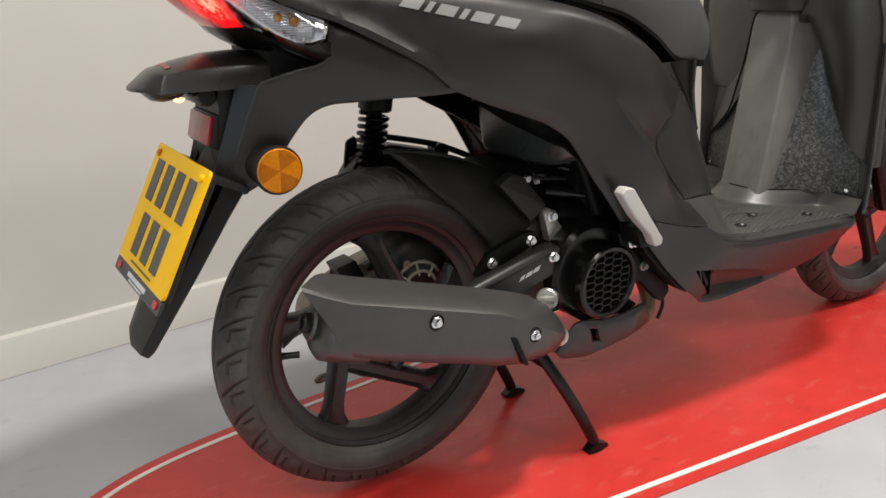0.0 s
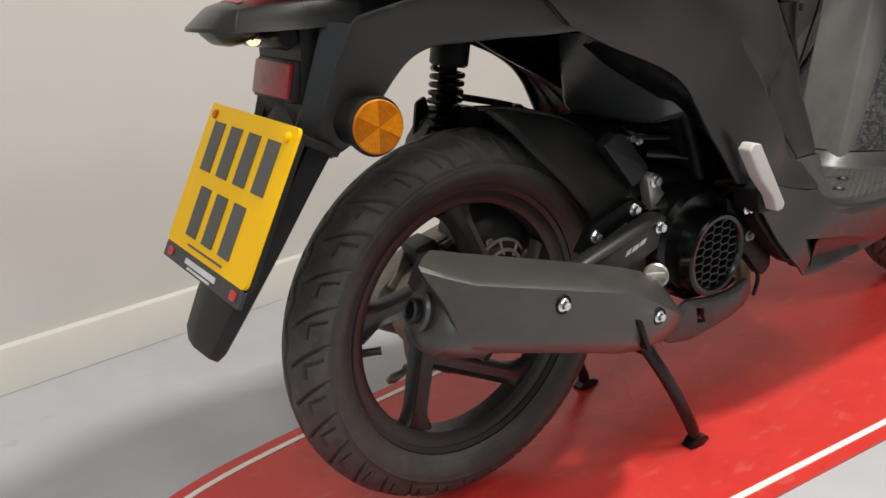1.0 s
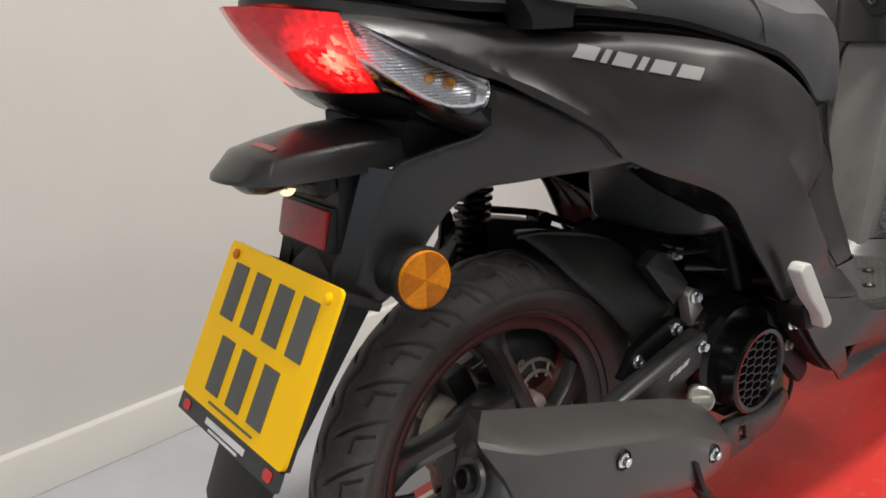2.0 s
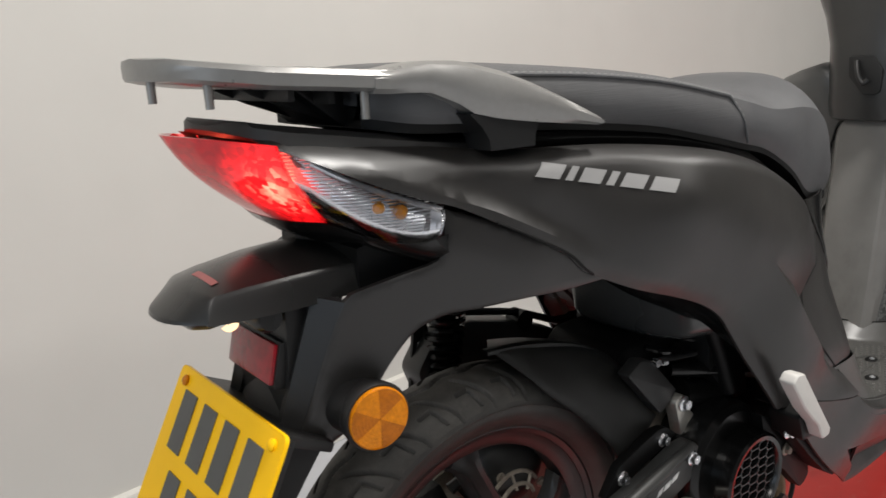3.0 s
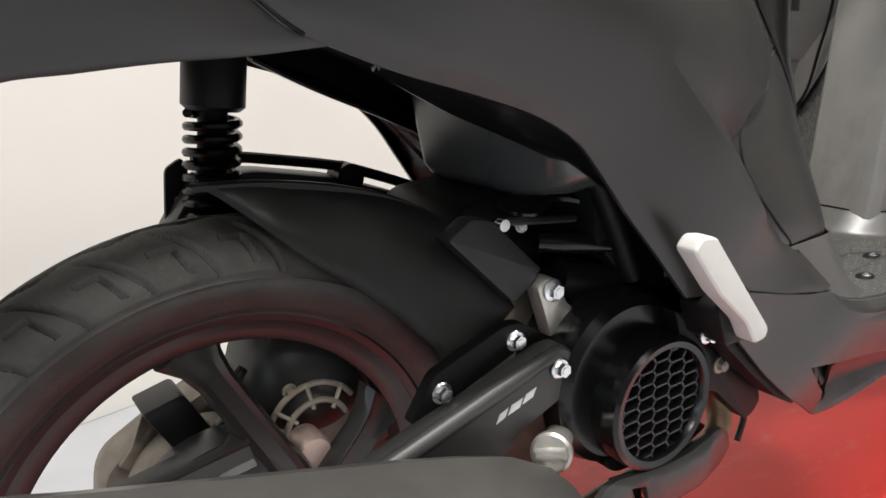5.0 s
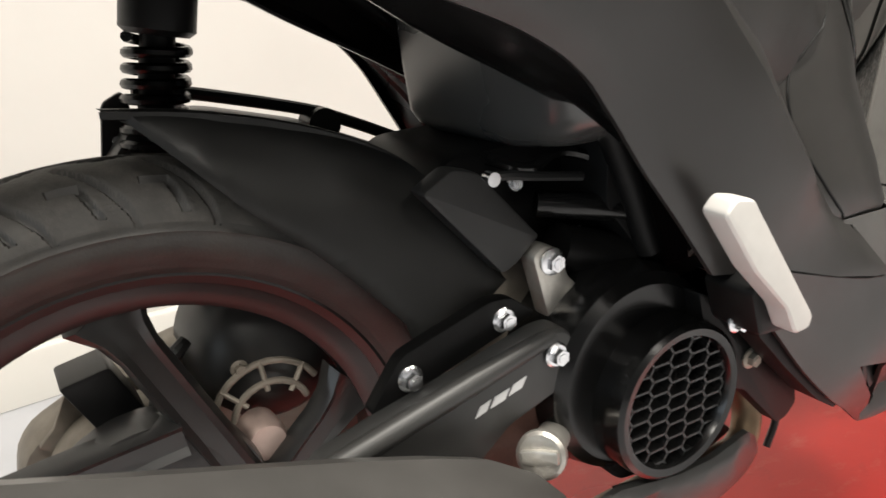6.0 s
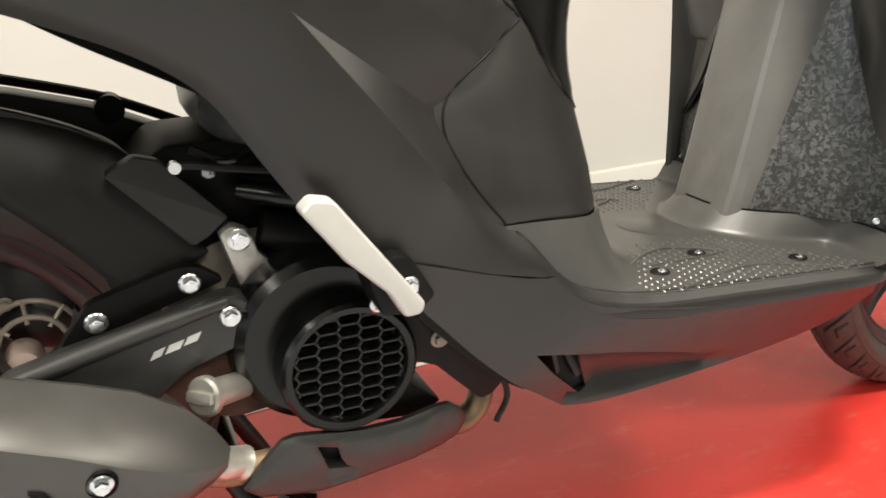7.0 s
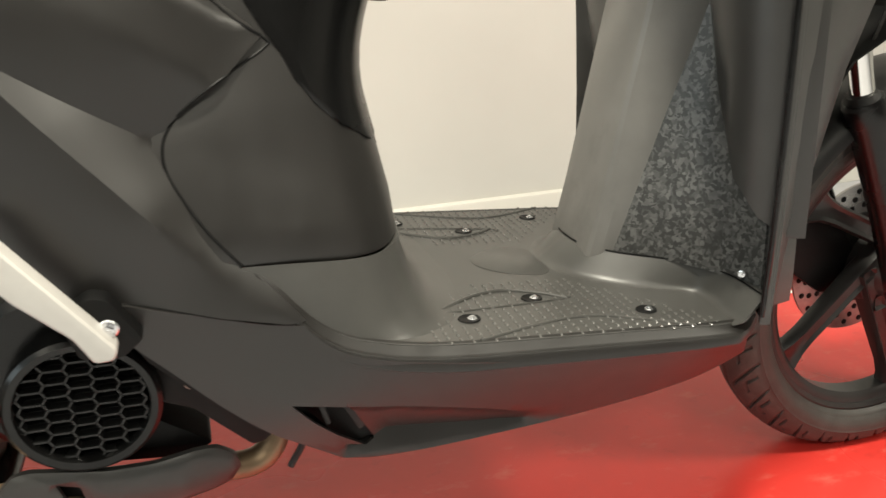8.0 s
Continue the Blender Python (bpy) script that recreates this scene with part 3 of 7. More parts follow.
def tyre_mesh(radius, half, height, bead, n_tread, na=480, ns=100):
    """A motorcycle tyre round the y axis with cut grooves."""
    rings = []
    for i in range(na):
        a = i * math.tau / na
        row = []
        for j in range(ns + 1):
            s = -1 + 2 * j / ns
            ang = s * radians(150)
            # cross-section: a rounded crown and flat sidewalls that come in to the bead
            if abs(s) < 0.62:
                t = s / 0.62
                y = half * math.sin(t * radians(80)) / math.sin(radians(80))
                r = radius - height * 0.52 * (1 - math.cos(t * radians(80))) / (1 - math.cos(radians(80)))
                r -= tread_depth(a, t, n_tread, 0.0044)
            else:
                t = (abs(s) - 0.62) / 0.38
                y0, r0 = half, radius - height * 0.52
                y = math.copysign(y0 + 0.0015 * math.sin(t * math.pi) - (half * 0.36) * t ** 2.2, s)
                r = r0 + (bead - r0) * t
                if 0.08 < t < 0.12 or 0.80 < t < 0.86:
                    y += math.copysign(0.0008, s)
            row.append((r * math.cos(a), y, r * math.sin(a)))
        rings.append(row)
    bm = bmesh.new()
    rows = [[bm.verts.new(v) for v in r] for r in rings]
    for i in range(na):
        a, b = rows[i], rows[(i + 1) % na]
        for j in range(ns):
            f = bm.faces.new((a[j], a[j + 1], b[j + 1], b[j]))
            s = -1 + 2 * (j + 0.5) / ns
            # the worn running surface, paler than the grooves so their shade is in the colour
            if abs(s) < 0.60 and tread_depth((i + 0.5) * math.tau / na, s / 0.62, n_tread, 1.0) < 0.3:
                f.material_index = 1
    return bm


def rim_mesh(lip, hole, half):
    prof = [(lip, half * 0.98), (lip + 0.001, half * 0.90), (lip - 0.008, half * 0.80), (lip - 0.016, half * 0.72), (hole + 0.004, half * 0.62), (hole, half * 0.5), (hole - 0.001, 0),
            (hole, -half * 0.5), (hole + 0.004, -half * 0.62), (lip - 0.016, -half * 0.72), (lip - 0.008, -half * 0.80), (lip + 0.001, -half * 0.90), (lip, -half * 0.98), (lip - 0.004, -half * 1.0), (lip - 0.010, -half * 0.86)]
    prof = [(lip - 0.010, half * 0.86), (lip - 0.004, half * 1.0)] + prof
    return turned(prof + [prof[0]], 120)


def spoke_mesh(angle, aside, r1, w0, w1, y0, y1, depth):
    """One cast spoke with a hollowed outer face; it leaves the hub at a tangent, aside from the axle, and runs to the rim."""
    rings = []
    for k in range(11):
        t = k / 10
        r = -0.03 + (math.sqrt(r1 ** 2 - aside ** 2) + 0.03) * t
        w = w0 + (w1 - w0) * t + 0.014 * max(0, (t - 0.8) / 0.2) ** 2
        yc = y0 + (y1 - y0) * t
        e = depth * (1 - 0.25 * t)
        rings.append([(r, yc - e, aside - w * 0.75), (r, yc - e + 0.004, aside - w * 0.42), (r, yc - e + 0.004, aside + w * 0.42), (r, yc - e, aside + w * 0.75),
                      (r, yc - e * 0.5, aside + w), (r, yc + e * 0.6, aside + w), (r, yc + e, aside + w * 0.6), (r, yc + e, aside - w * 0.6), (r, yc + e * 0.6, aside - w), (r, yc - e * 0.5, aside - w)])
    bm = loft(rings)
    bmesh.ops.transform(bm, matrix=Matrix.Rotation(-radians(angle), 4, "Y"), verts=bm.verts)
    return bm


def wheel(name, centre, radius, half, height, lip, hole, first, aside, n_tread, na):
    w = new(name)
    w.parent = bike
    w.location = (centre[0], 0, centre[1])
    part("tyre", tyre_mesh(radius, half, height, lip - 0.002, n_tread, na), RUBBER, w, "black rubber tyre with hooked tread grooves").data.materials.append(PALE_TREAD)
    part("rim", rim_mesh(lip, hole, half * 0.62), RIM, w, "matt black cast rim")
    part("hub", turned([(0, -0.036), (0.024, -0.036), (0.030, -0.030), (0.036, -0.018), (aside + 0.016, -0.012), (aside + 0.018, 0.0), (aside + 0.016, 0.02), (0.02, 0.035), (0, 0.035)], 48), RIM, w)
    for k in range(5):
        part("spoke", spoke_mesh(first + 72 * k, -aside, hole + 0.003, 0.015, 0.0145, -0.004, -0.002, 0.016), RIM, w)
    return w


def wheels():
    w = wheel("rear_wheel", REAR, 0.2545, 0.044, 0.066, 0.188, 0.160, 115.7, 0.060, 31, 1200)
    a = radians(181)
    p = Vector((0.160 * math.cos(a), 0, 0.160 * math.sin(a)))
    q = p + Vector((0.020, -0.010, 0.001))
    part("valve", tube([p, p + (q - p) * 0.4, q, q + (q - p) * 0.35], [0.0065, 0.0052, 0.0048, 0.0055], 10), PLASTIC, w, "black rubber valve with its cap")
    f = wheel("front_wheel", FRONT, 0.275, 0.041, 0.060, 0.214, 0.190, 157, 0.038, 31, 800)
    # drilled brake disc on the far side
    bm = turned([(0.066, 0.046), (0.115, 0.046), (0.115, 0.050), (0.066, 0.050), (0.066, 0.046)], 72)
    part("brake_disc", bm, STEEL, f, "drilled steel brake disc")
    holes = join(*[turned([(0, 0.0452), (0.0042, 0.0452), (0.0042, 0.0508), (0, 0.0508)], 10, (r * math.cos(k * math.tau / 24 + o), 0, r * math.sin(k * math.tau / 24 + o))) for r, o in ((0.105, 0), (0.094, 0.08), (0.082, 0.16)) for k in range(24)])
    part("disc_hole", holes, BLACK, f)
    part("disc_carrier", turned([(0.02, 0.040), (0.07, 0.043), (0.07, 0.049), (0.02, 0.052)], 40), RIM, f)


def fork():
    top, low = Vector((1.120, -0.062, 0.66)), Vector((1.175, -0.062, 0.520))
    axle = Vector((1.318, -0.062, 0.262))
    for s in (1, -1):
        m = Matrix.Diagonal((1, s, 1, 1))
        f = new("fork_leg")
        f.parent = bike
        a, b = tube([m @ top, m @ low], 0.0135, 20), tube([m @ p for p in (low + Vector((-0.004, 0, 0.008)), low, low + (axle - low) * 0.06, low + (axle - low) * 0.12, low + (axle - low) * 0.5, axle)], [0.022, 0.025, 0.025, 0.022, 0.021, 0.024], 20)
        part("fork_tube", a, CHROME, f, "polished fork tube")
        part("slider", b, GLOSS, f, "gloss black fork slider")
        part("seal", tube([m @ (low + Vector((-0.008, 0, 0.014))), m @ (low + Vector((-0.002, 0, 0.002)))], [0.017, 0.024], 20), PLASTIC, f)
    # caliper and its bracket behind the far leg
    part("brake_caliper", prism(corners([(1.215, 0.345), (1.262, 0.365), (1.285, 0.33), (1.262, 0.285), (1.222, 0.275), (1.205, 0.305)], 0.008), 0.03, 0.085, 0.006), BLACK, bike, "black brake caliper")
    part("caliper_bracket", prism(corners([(1.185, 0.37), (1.225, 0.385), (1.30, 0.30), (1.31, 0.26), (1.26, 0.235), (1.19, 0.28)], 0.01), 0.018, 0.030, 0.002), BLACK, bike)
    # mudguard over the front tyre
    rows = []
    for k in range(25):
        a = radians(38 + 122 * k / 24)
        row = []
        for j in range(13):
            b = radians(-90 + 180 * j / 12)
            r = 0.268 + 0.030 * math.cos(b) ** 0.8 if math.cos(b) > 0 else 0.268
            row.append((FRONT[0] + r * math.cos(a), 0.062 * math.sin(b), FRONT[1] + r * math.sin(a)))
        rows.append(row)
    part("front_mudguard", sheet(rows, 0.004, (0, 0, 0.7)), PLASTIC, bike, "black plastic front mudguard")


side_y = spread([(-0.30, 0.80, -0.085), (-0.25, 0.80, -0.108), (-0.149, 0.753, -0.132), (-0.134, 0.70, -0.128), (-0.05, 0.765, -0.140), (-0.035, 0.745, -0.150), (0.0, 0.68, -0.152), (-0.08, 0.65, -0.138), (0.03, 0.76, -0.150),
                 (0.129, 0.715, -0.186), (0.13, 0.752, -0.166), (0.05, 0.64, -0.158), (0.141, 0.605, -0.166), (0.21, 0.735, -0.176), (0.28, 0.712, -0.172), (0.25, 0.65, -0.190), (0.24, 0.545, -0.170), (0.36, 0.675, -0.166),
                 (0.28, 0.49, -0.178), (0.317, 0.43, -0.183), (0.43, 0.655, -0.148), (0.49, 0.607, -0.128), (0.34, 0.56, -0.194), (0.42, 0.53, -0.174), (0.44, 0.46, -0.182), (0.40, 0.49, -0.192), (0.38, 0.42, -0.186), (0.49, 0.40, -0.192), (0.52, 0.37, -0.195)])


def tail_line(x):
    return float(np.interp(x, [-0.24, -0.15, -0.08, 0.0, 0.05], [0.788, 0.746, 0.717, 0.676, 0.640]))


ARCH = [(0.292, 0.465), (0.265, 0.504), (0.240, 0.541), (0.217, 0.566), (0.183, 0.587), (0.141, 0.604), (0.09, 0.622), (0.051, 0.639), (0.018, 0.655)]


def line_gap(x, z, line):
    """How far a point is from an open line."""
    p, q = np.array(line[:-1]), np.array(line[1:])
    e = q - p
    t = np.clip(((x - p[:, 0]) * e[:, 0] + (z - p[:, 1]) * e[:, 1]) / (e ** 2).sum(1), 0, 1)
    return float(np.sqrt(((p + e * t[:, None] - (x, z)) ** 2).sum(1)).min())


TOP = curve_pts([Vector(p) for p in [(-0.262, 0.801), (-0.17, 0.790), (-0.054, 0.774), (0.072, 0.766), (0.191, 0.750), (0.297, 0.724), (0.38, 0.688), (0.43, 0.655), (0.463, 0.634)]], 5)
TOP_X, TOP_Z = [p.x for p in TOP], [p.y for p in TOP]


def crease(x, z):
    """The side covers' surface with its pressed line from the flank down to the footboard."""
    d = (x - 0.284) * 0.753 + (z - 0.616) * 0.658
    along = (x - 0.284) * 0.658 - (z - 0.616) * 0.753
    wide = max(0.0, 0.267 * along)
    y = side_y(x, z) + 0.70 * max(0.0, min(d, wide, 0.045)) * max(0.0, min(1.0, 1 - (d - wide) / 0.06)) * max(0.0, min(1.0, (z - 0.405) / 0.07))
    # rounded shoulder along the top edge
    edge = float(np.interp(x, TOP_X, TOP_Z))
    tight = max(0.0, min(1.0, (x + 0.15) / 0.12))
    y += (0.026 - 0.010 * tight) * max(0.0, 1 - max(0.0, edge - z) / (0.028 - 0.011 * tight)) ** 2.2
    # narrow chamfer along the arched lower edge
    if 0.0 < x < 0.33 and z < 0.67:
        d = line_gap(x, z, ARCH)
        y += 0.0065 * max(0.0, 1 - d / 0.013) * max(0.0, min(1.0, x / 0.04)) * max(0.0, min(1.0, (0.33 - x) / 0.06))
    # ridge that runs along the tail just above its lower edge, with a hollow over it
    q = z - tail_line(x) - 0.009
    fade = max(0.0, min(1.0, (0.045 - x) / 0.07)) * max(0.0, min(1.0, (x + 0.24) / 0.15))
    if q > 0:
        y += 0.0062 * fade * (q / 0.018) * math.exp(1 - q / 0.018)
    return y


def body():
    # upper side cover
    lid = [(0.491, 0.609), (0.459, 0.579), (0.421, 0.551), (0.410, 0.531), (0.423, 0.495), (0.443, 0.462), (0.462, 0.435)]
    low = [(0.470, 0.4325), (0.479, 0.4250), (0.508, 0.3925), (0.498, 0.3895)]
    seam = [(0.434, 0.4026), (0.375, 0.4196), (0.317, 0.428)]
    under = ARCH
    back = [(-0.004, 0.675), (-0.038, 0.694), (-0.079, 0.716), (-0.115, 0.734), (-0.149, 0.7455), (-0.195, 0.765), (-0.24, 0.788)]
    out = list(TOP) + [Vector(lid[0])] + curve_pts([Vector(p) for p in lid[1:]], 5) + [Vector(p) for p in low] + curve_pts([Vector(p) for p in seam], 4) + curve_pts([Vector(p) for p in under], 5) + curve_pts([Vector(p) for p in back], 5)
    lines = ([(0.284, 0.616), (0.3325, 0.5605), (0.381, 0.505), (0.4515, 0.4235)], [(0.288, 0.6128), (0.34, 0.578), (0.392, 0.5435)],
             [(x, tail_line(x) + 0.009) for x in (-0.19, -0.15, -0.115, -0.08, -0.04, 0.0, 0.02)])
    # rows of points along the shoulder, close together where it curves most
    lines += tuple([(x, float(np.interp(x, TOP_X, TOP_Z)) - d) for x in [-0.235 + 0.655 * k / 44 for k in range(45)]] for d in (0.0035, 0.0075, 0.0125, 0.0185, 0.0265))
    covers = both("side_cover", panel(out, crease, 0.004, 0.0075, 0.0, 0.004, None, lines), PAINT, "", 32)
    # tail cover below the crease line, which runs on into the arched stay of the mudguard
    out = curve_pts([Vector(p) for p in [(-0.120, 0.7325), (-0.079, 0.7165), (-0.038, 0.697), (-0.004, 0.679), (0.022, 0.660)]], 5) + curve_pts([Vector(p) for p in [(0.050, 0.642), (0.0, 0.640), (-0.045, 0.640), (-0.085, 0.638), (-0.118, 0.636), (-0.140, 0.625), (-0.158, 0.602), (-0.176, 0.574), (-0.198, 0.545), (-0.222, 0.530)]], 5)
    out += curve_pts([Vector(p) for p in [(-0.242, 0.545), (-0.2285, 0.582), (-0.2145, 0.622), (-0.200, 0.662)]], 4) + curve_pts([Vector(p) for p in [(-0.194, 0.669), (-0.160, 0.680), (-0.128, 0.689), (-0.122, 0.706)]], 4)
    tail_y = spread([(-0.11, 0.73, -0.131), (-0.08, 0.70, -0.138), (-0.11, 0.69, -0.128), (0.02, 0.65, -0.150), (-0.04, 0.67, -0.146), (-0.05, 0.640, -0.135), (-0.118, 0.637, -0.112), (-0.16, 0.675, -0.108), (-0.15, 0.62, -0.096), (-0.205, 0.655, -0.084), (-0.175, 0.585, -0.084), (-0.235, 0.60, -0.070), (-0.22, 0.54, -0.070)])
    both("tail_cover", panel(out, lambda x, z: tail_y(x, z) + 0.005 * max(0.0, min(1.0, (z - 0.645 + 0.45 * x) / 0.04)), 0.006, 0.007, 0.0015, 0.003), PAINT)
    # its rear face, a flat chamfer between the side and the pillar of the plate
    rings = []
    for k in range(7):
        t = k / 6
        x, z = -0.200 - 0.042 * t, 0.662 - 0.117 * t
        y = tail_y(x, z) + 0.002
        rings.append([(x, y, z), (x - 0.016 + 0.002 * t, -0.060 + 0.008 * t, z + 0.003), (x - 0.010, -0.040, z + 0.003), (x + 0.012, -0.045, z)])
    both("arm_rear_face", loft(rings), PLASTIC, "flat rear face of the mudguard arm", 20)
    part("tail_core", loft([[(x, -w, z0), (x, w, z0), (x, w, z1), (x, -w, z1)] for x, w, z0, z1 in ((-0.175, 0.070, 0.665, 0.700), (-0.14, 0.085, 0.655, 0.715), (-0.08, 0.100, 0.655, 0.72))]), BLACK, bike, "black core of the tail")
    # dark structure under the seat
    part("frame_cover", loft([[(x, -w, z0), (x, -w, z1), (x, w, z1), (x, w, z0)] for x, w, z0, z1 in ((-0.19, 0.07, 0.735, 0.795), (-0.15, 0.085, 0.70, 0.785), (0.0, 0.100, 0.685, 0.775), (0.15, 0.105, 0.655, 0.758), (0.30, 0.105, 0.61, 0.722), (0.42, 0.095, 0.54, 0.650), (0.50, 0.09, 0.46, 0.59))]), GLOSS, bike, "satin black inner body under the seat")
    # lip of the gap between seat and side cover
    path = curve_pts([(-0.05, -0.108, 0.780), (0.07, -0.114, 0.772), (0.19, -0.120, 0.757), (0.30, -0.120, 0.731), (0.38, -0.112, 0.697), (0.44, -0.102, 0.658)], 5)
    both("seat_seal", tube(path, 0.009, 8), BLACK)
    # tail top piece
    rings = []
    for x, w, z0, z1 in ((-0.270, 0.020, 0.806, 0.810), (-0.266, 0.048, 0.804, 0.8125), (-0.258, 0.072, 0.801, 0.8135), (-0.24, 0.092, 0.795, 0.809), (-0.20, 0.102, 0.788, 0.803), (-0.12, 0.108, 0.775, 0.790), (-0.02, 0.11, 0.765, 0.778)):
        rings.append([(x, -w, z0), (x, -w * 0.97, z1 - 0.004), (x, -w * 0.85, z1), (x, w * 0.85, z1), (x, w * 0.97, z1 - 0.004), (x, w, z0)])
    part("tail_top", loft(rings), PLASTIC, bike, "black plastic tail top")
    # silver emblem on each flank: six slanted plain shapes
    x0 = -0.036
    for k, wd in enumerate((0.0240, 0.0075, 0.0235, 0.0075, 0.0235, 0.0255)):
        z0 = 0.7560 - 0.215 * (x0 + 0.033)
        grid = []
        for i in range(4):
            row = []
            for j in range(4):
                x = x0 + wd * i / 3 + 0.0105 * j / 3 - 0.0015
                z = z0 - 0.215 * (x - x0) - 0.0068 + 0.0136 * j / 3
                row.append((x, crease(x, z) - 0.0012, z))
            grid.append(row)
        x0 += wd + 0.0073
        both("emblem", sheet(grid, 0.001, (0, 1, 0)), EMBLEM, "pale silver lettering, drawn as plain shapes")
    return covers


def front_lid():
    """The cover below the seat nose, which wraps from flank to flank, and the tunnel foot below its seam."""
    sections = ((0.65, 0.44, 0.120, 0.595), (0.62, 0.44, 0.126, 0.586), (0.60, 0.44, 0.130, 0.581), (0.565, 0.42, 0.145, 0.579), (0.53, 0.385, 0.158, 0.588), (0.495, 0.395, 0.167, 0.598), (0.46, 0.415, 0.175, 0.607), (0.428, 0.435, 0.180, 0.612), (0.422, 0.441, 0.178, 0.613))

    def wrap(z, xs, ys, xf, rise=0.0, reach=90, grow=1.0, out=0.0):
        row = []
        for j in range(41):
            a = radians(reach * (-1 + 2 * j / 40))
            y = grow * ys * math.copysign(abs(math.sin(a)) ** 0.70, math.sin(a))
            row.append((xs + (xf + 0.007 - xs) * abs(math.cos(a)) ** 0.82 + out, y, z + rise * abs(math.sin(a)) ** 5))
        return row
    rows = [wrap(*q, rise=0.016 * max(0.0, min(1.0, (0.50 - q[0]) / 0.07))) for q in sections]
    lid = part("front_lid", sheet(rows, 0.004, (-1, 0, 0)), PAINT, bike, "matt dark grey cover below the seat nose")
    # black strip round the nose, which narrows downward
    rows = []
    for z, reach in ((0.65, 82), (0.635, 79), (0.615, 74), (0.595, 67), (0.575, 60), (0.555, 51), (0.535, 40), (0.515, 25), (0.497, 6)):
        xs, ys, xf = (float(np.interp(-z, [-q[0] for q in sections], [q[c] for q in sections])) for c in (1, 2, 3))
        rows.append(wrap(z, xs, ys, xf, 0.0, reach, 1.012, 0.002))
    part("nose_strip", sheet(rows, 0.003, (-1, 0, 0)), GLOSS, bike, "black strip under the seat nose")
    rows = [wrap(*q, rise=0.016 * k) for q, k in (((0.4217, 0.462, 0.179, 0.6140), 1.0), ((0.408, 0.478, 0.180, 0.6165), 0.7), ((0.393, 0.497, 0.181, 0.6205), 0.4), ((0.375, 0.518, 0.182, 0.627), 0.2), ((0.358, 0.545, 0.183, 0.640), 0.0), ((0.350, 0.565, 0.184, 0.656), 0.0), ((0.3465, 0.585, 0.184, 0.676), 0.0))]
    foot = part("lid_foot", sheet(rows, 0.004, (-1, 0, -0.3)), INNER, bike, "grained grey foot of the body")
    return [lid, foot]


def lid_seams(near, far):
    """Dark joints round the front lid, laid on the covers of each side."""
    notch = curve_pts([Vector(p) for p in [(0.440, 0.648), (0.470, 0.622), (0.494, 0.606), (0.493, 0.600), (0.472, 0.587), (0.449, 0.574), (0.427, 0.557), (0.414, 0.540), (0.4105, 0.526), (0.413, 0.511), (0.424, 0.489), (0.440, 0.465), (0.462, 0.4385)]], 6)
    tail = curve_pts([Vector(p) for p in [(-0.128, 0.7360), (-0.079, 0.7160), (-0.038, 0.6950), (-0.004, 0.6765), (0.018, 0.658), (0.036, 0.6455)]], 6)
    low = curve_pts([Vector(p) for p in [(0.320, 0.427), (0.375, 0.4197), (0.434, 0.4028), (0.480, 0.3915), (0.503, 0.3900)]], 6)
    for side, covers in ((-1, near), (1, far)):
        for line, r in ((notch, 0.0013), (low, 0.0008), (tail, 0.0013)):
            path = drape([(p.x, p.y) for p in line], covers, -0.0002, side)
            if len(path) > 3:
                part("lid_seam", tube(path, r, 8), BLACK, bike, "dark joint between the body covers")


def board_z(x):
    return 0.347 - 0.050 * (x - 0.669)


def board_rise(x):
    """How far the rear end of the board sweeps up to the body."""
    return float(np.interp(x, [0.466, 0.474, 0.491, 0.508, 0.517, 0.526, 0.540, 0.555, 0.584, 0.62, 0.66], [0.0890, 0.0793, 0.0588, 0.0395, 0.0310, 0.0240, 0.0165, 0.0112, 0.0052, 0.0014, 0.0]))


def board_half(x):
    return float(np.interp(x, [0.466, 0.486, 0.50, 0.54, 0.60, 0.70, 0.80, 0.90, 0.935, 0.955, 0.985], [0.1790, 0.1870, 0.1930, 0.198, 0.200, 0.201, 0.203, 0.205, 0.203, 0.192, 0.165]))


def deck_z(x, y):
    return board_z(x) + board_rise(x) * min(1, abs(y) / (board_half(x) - 0.013)) ** 0.5


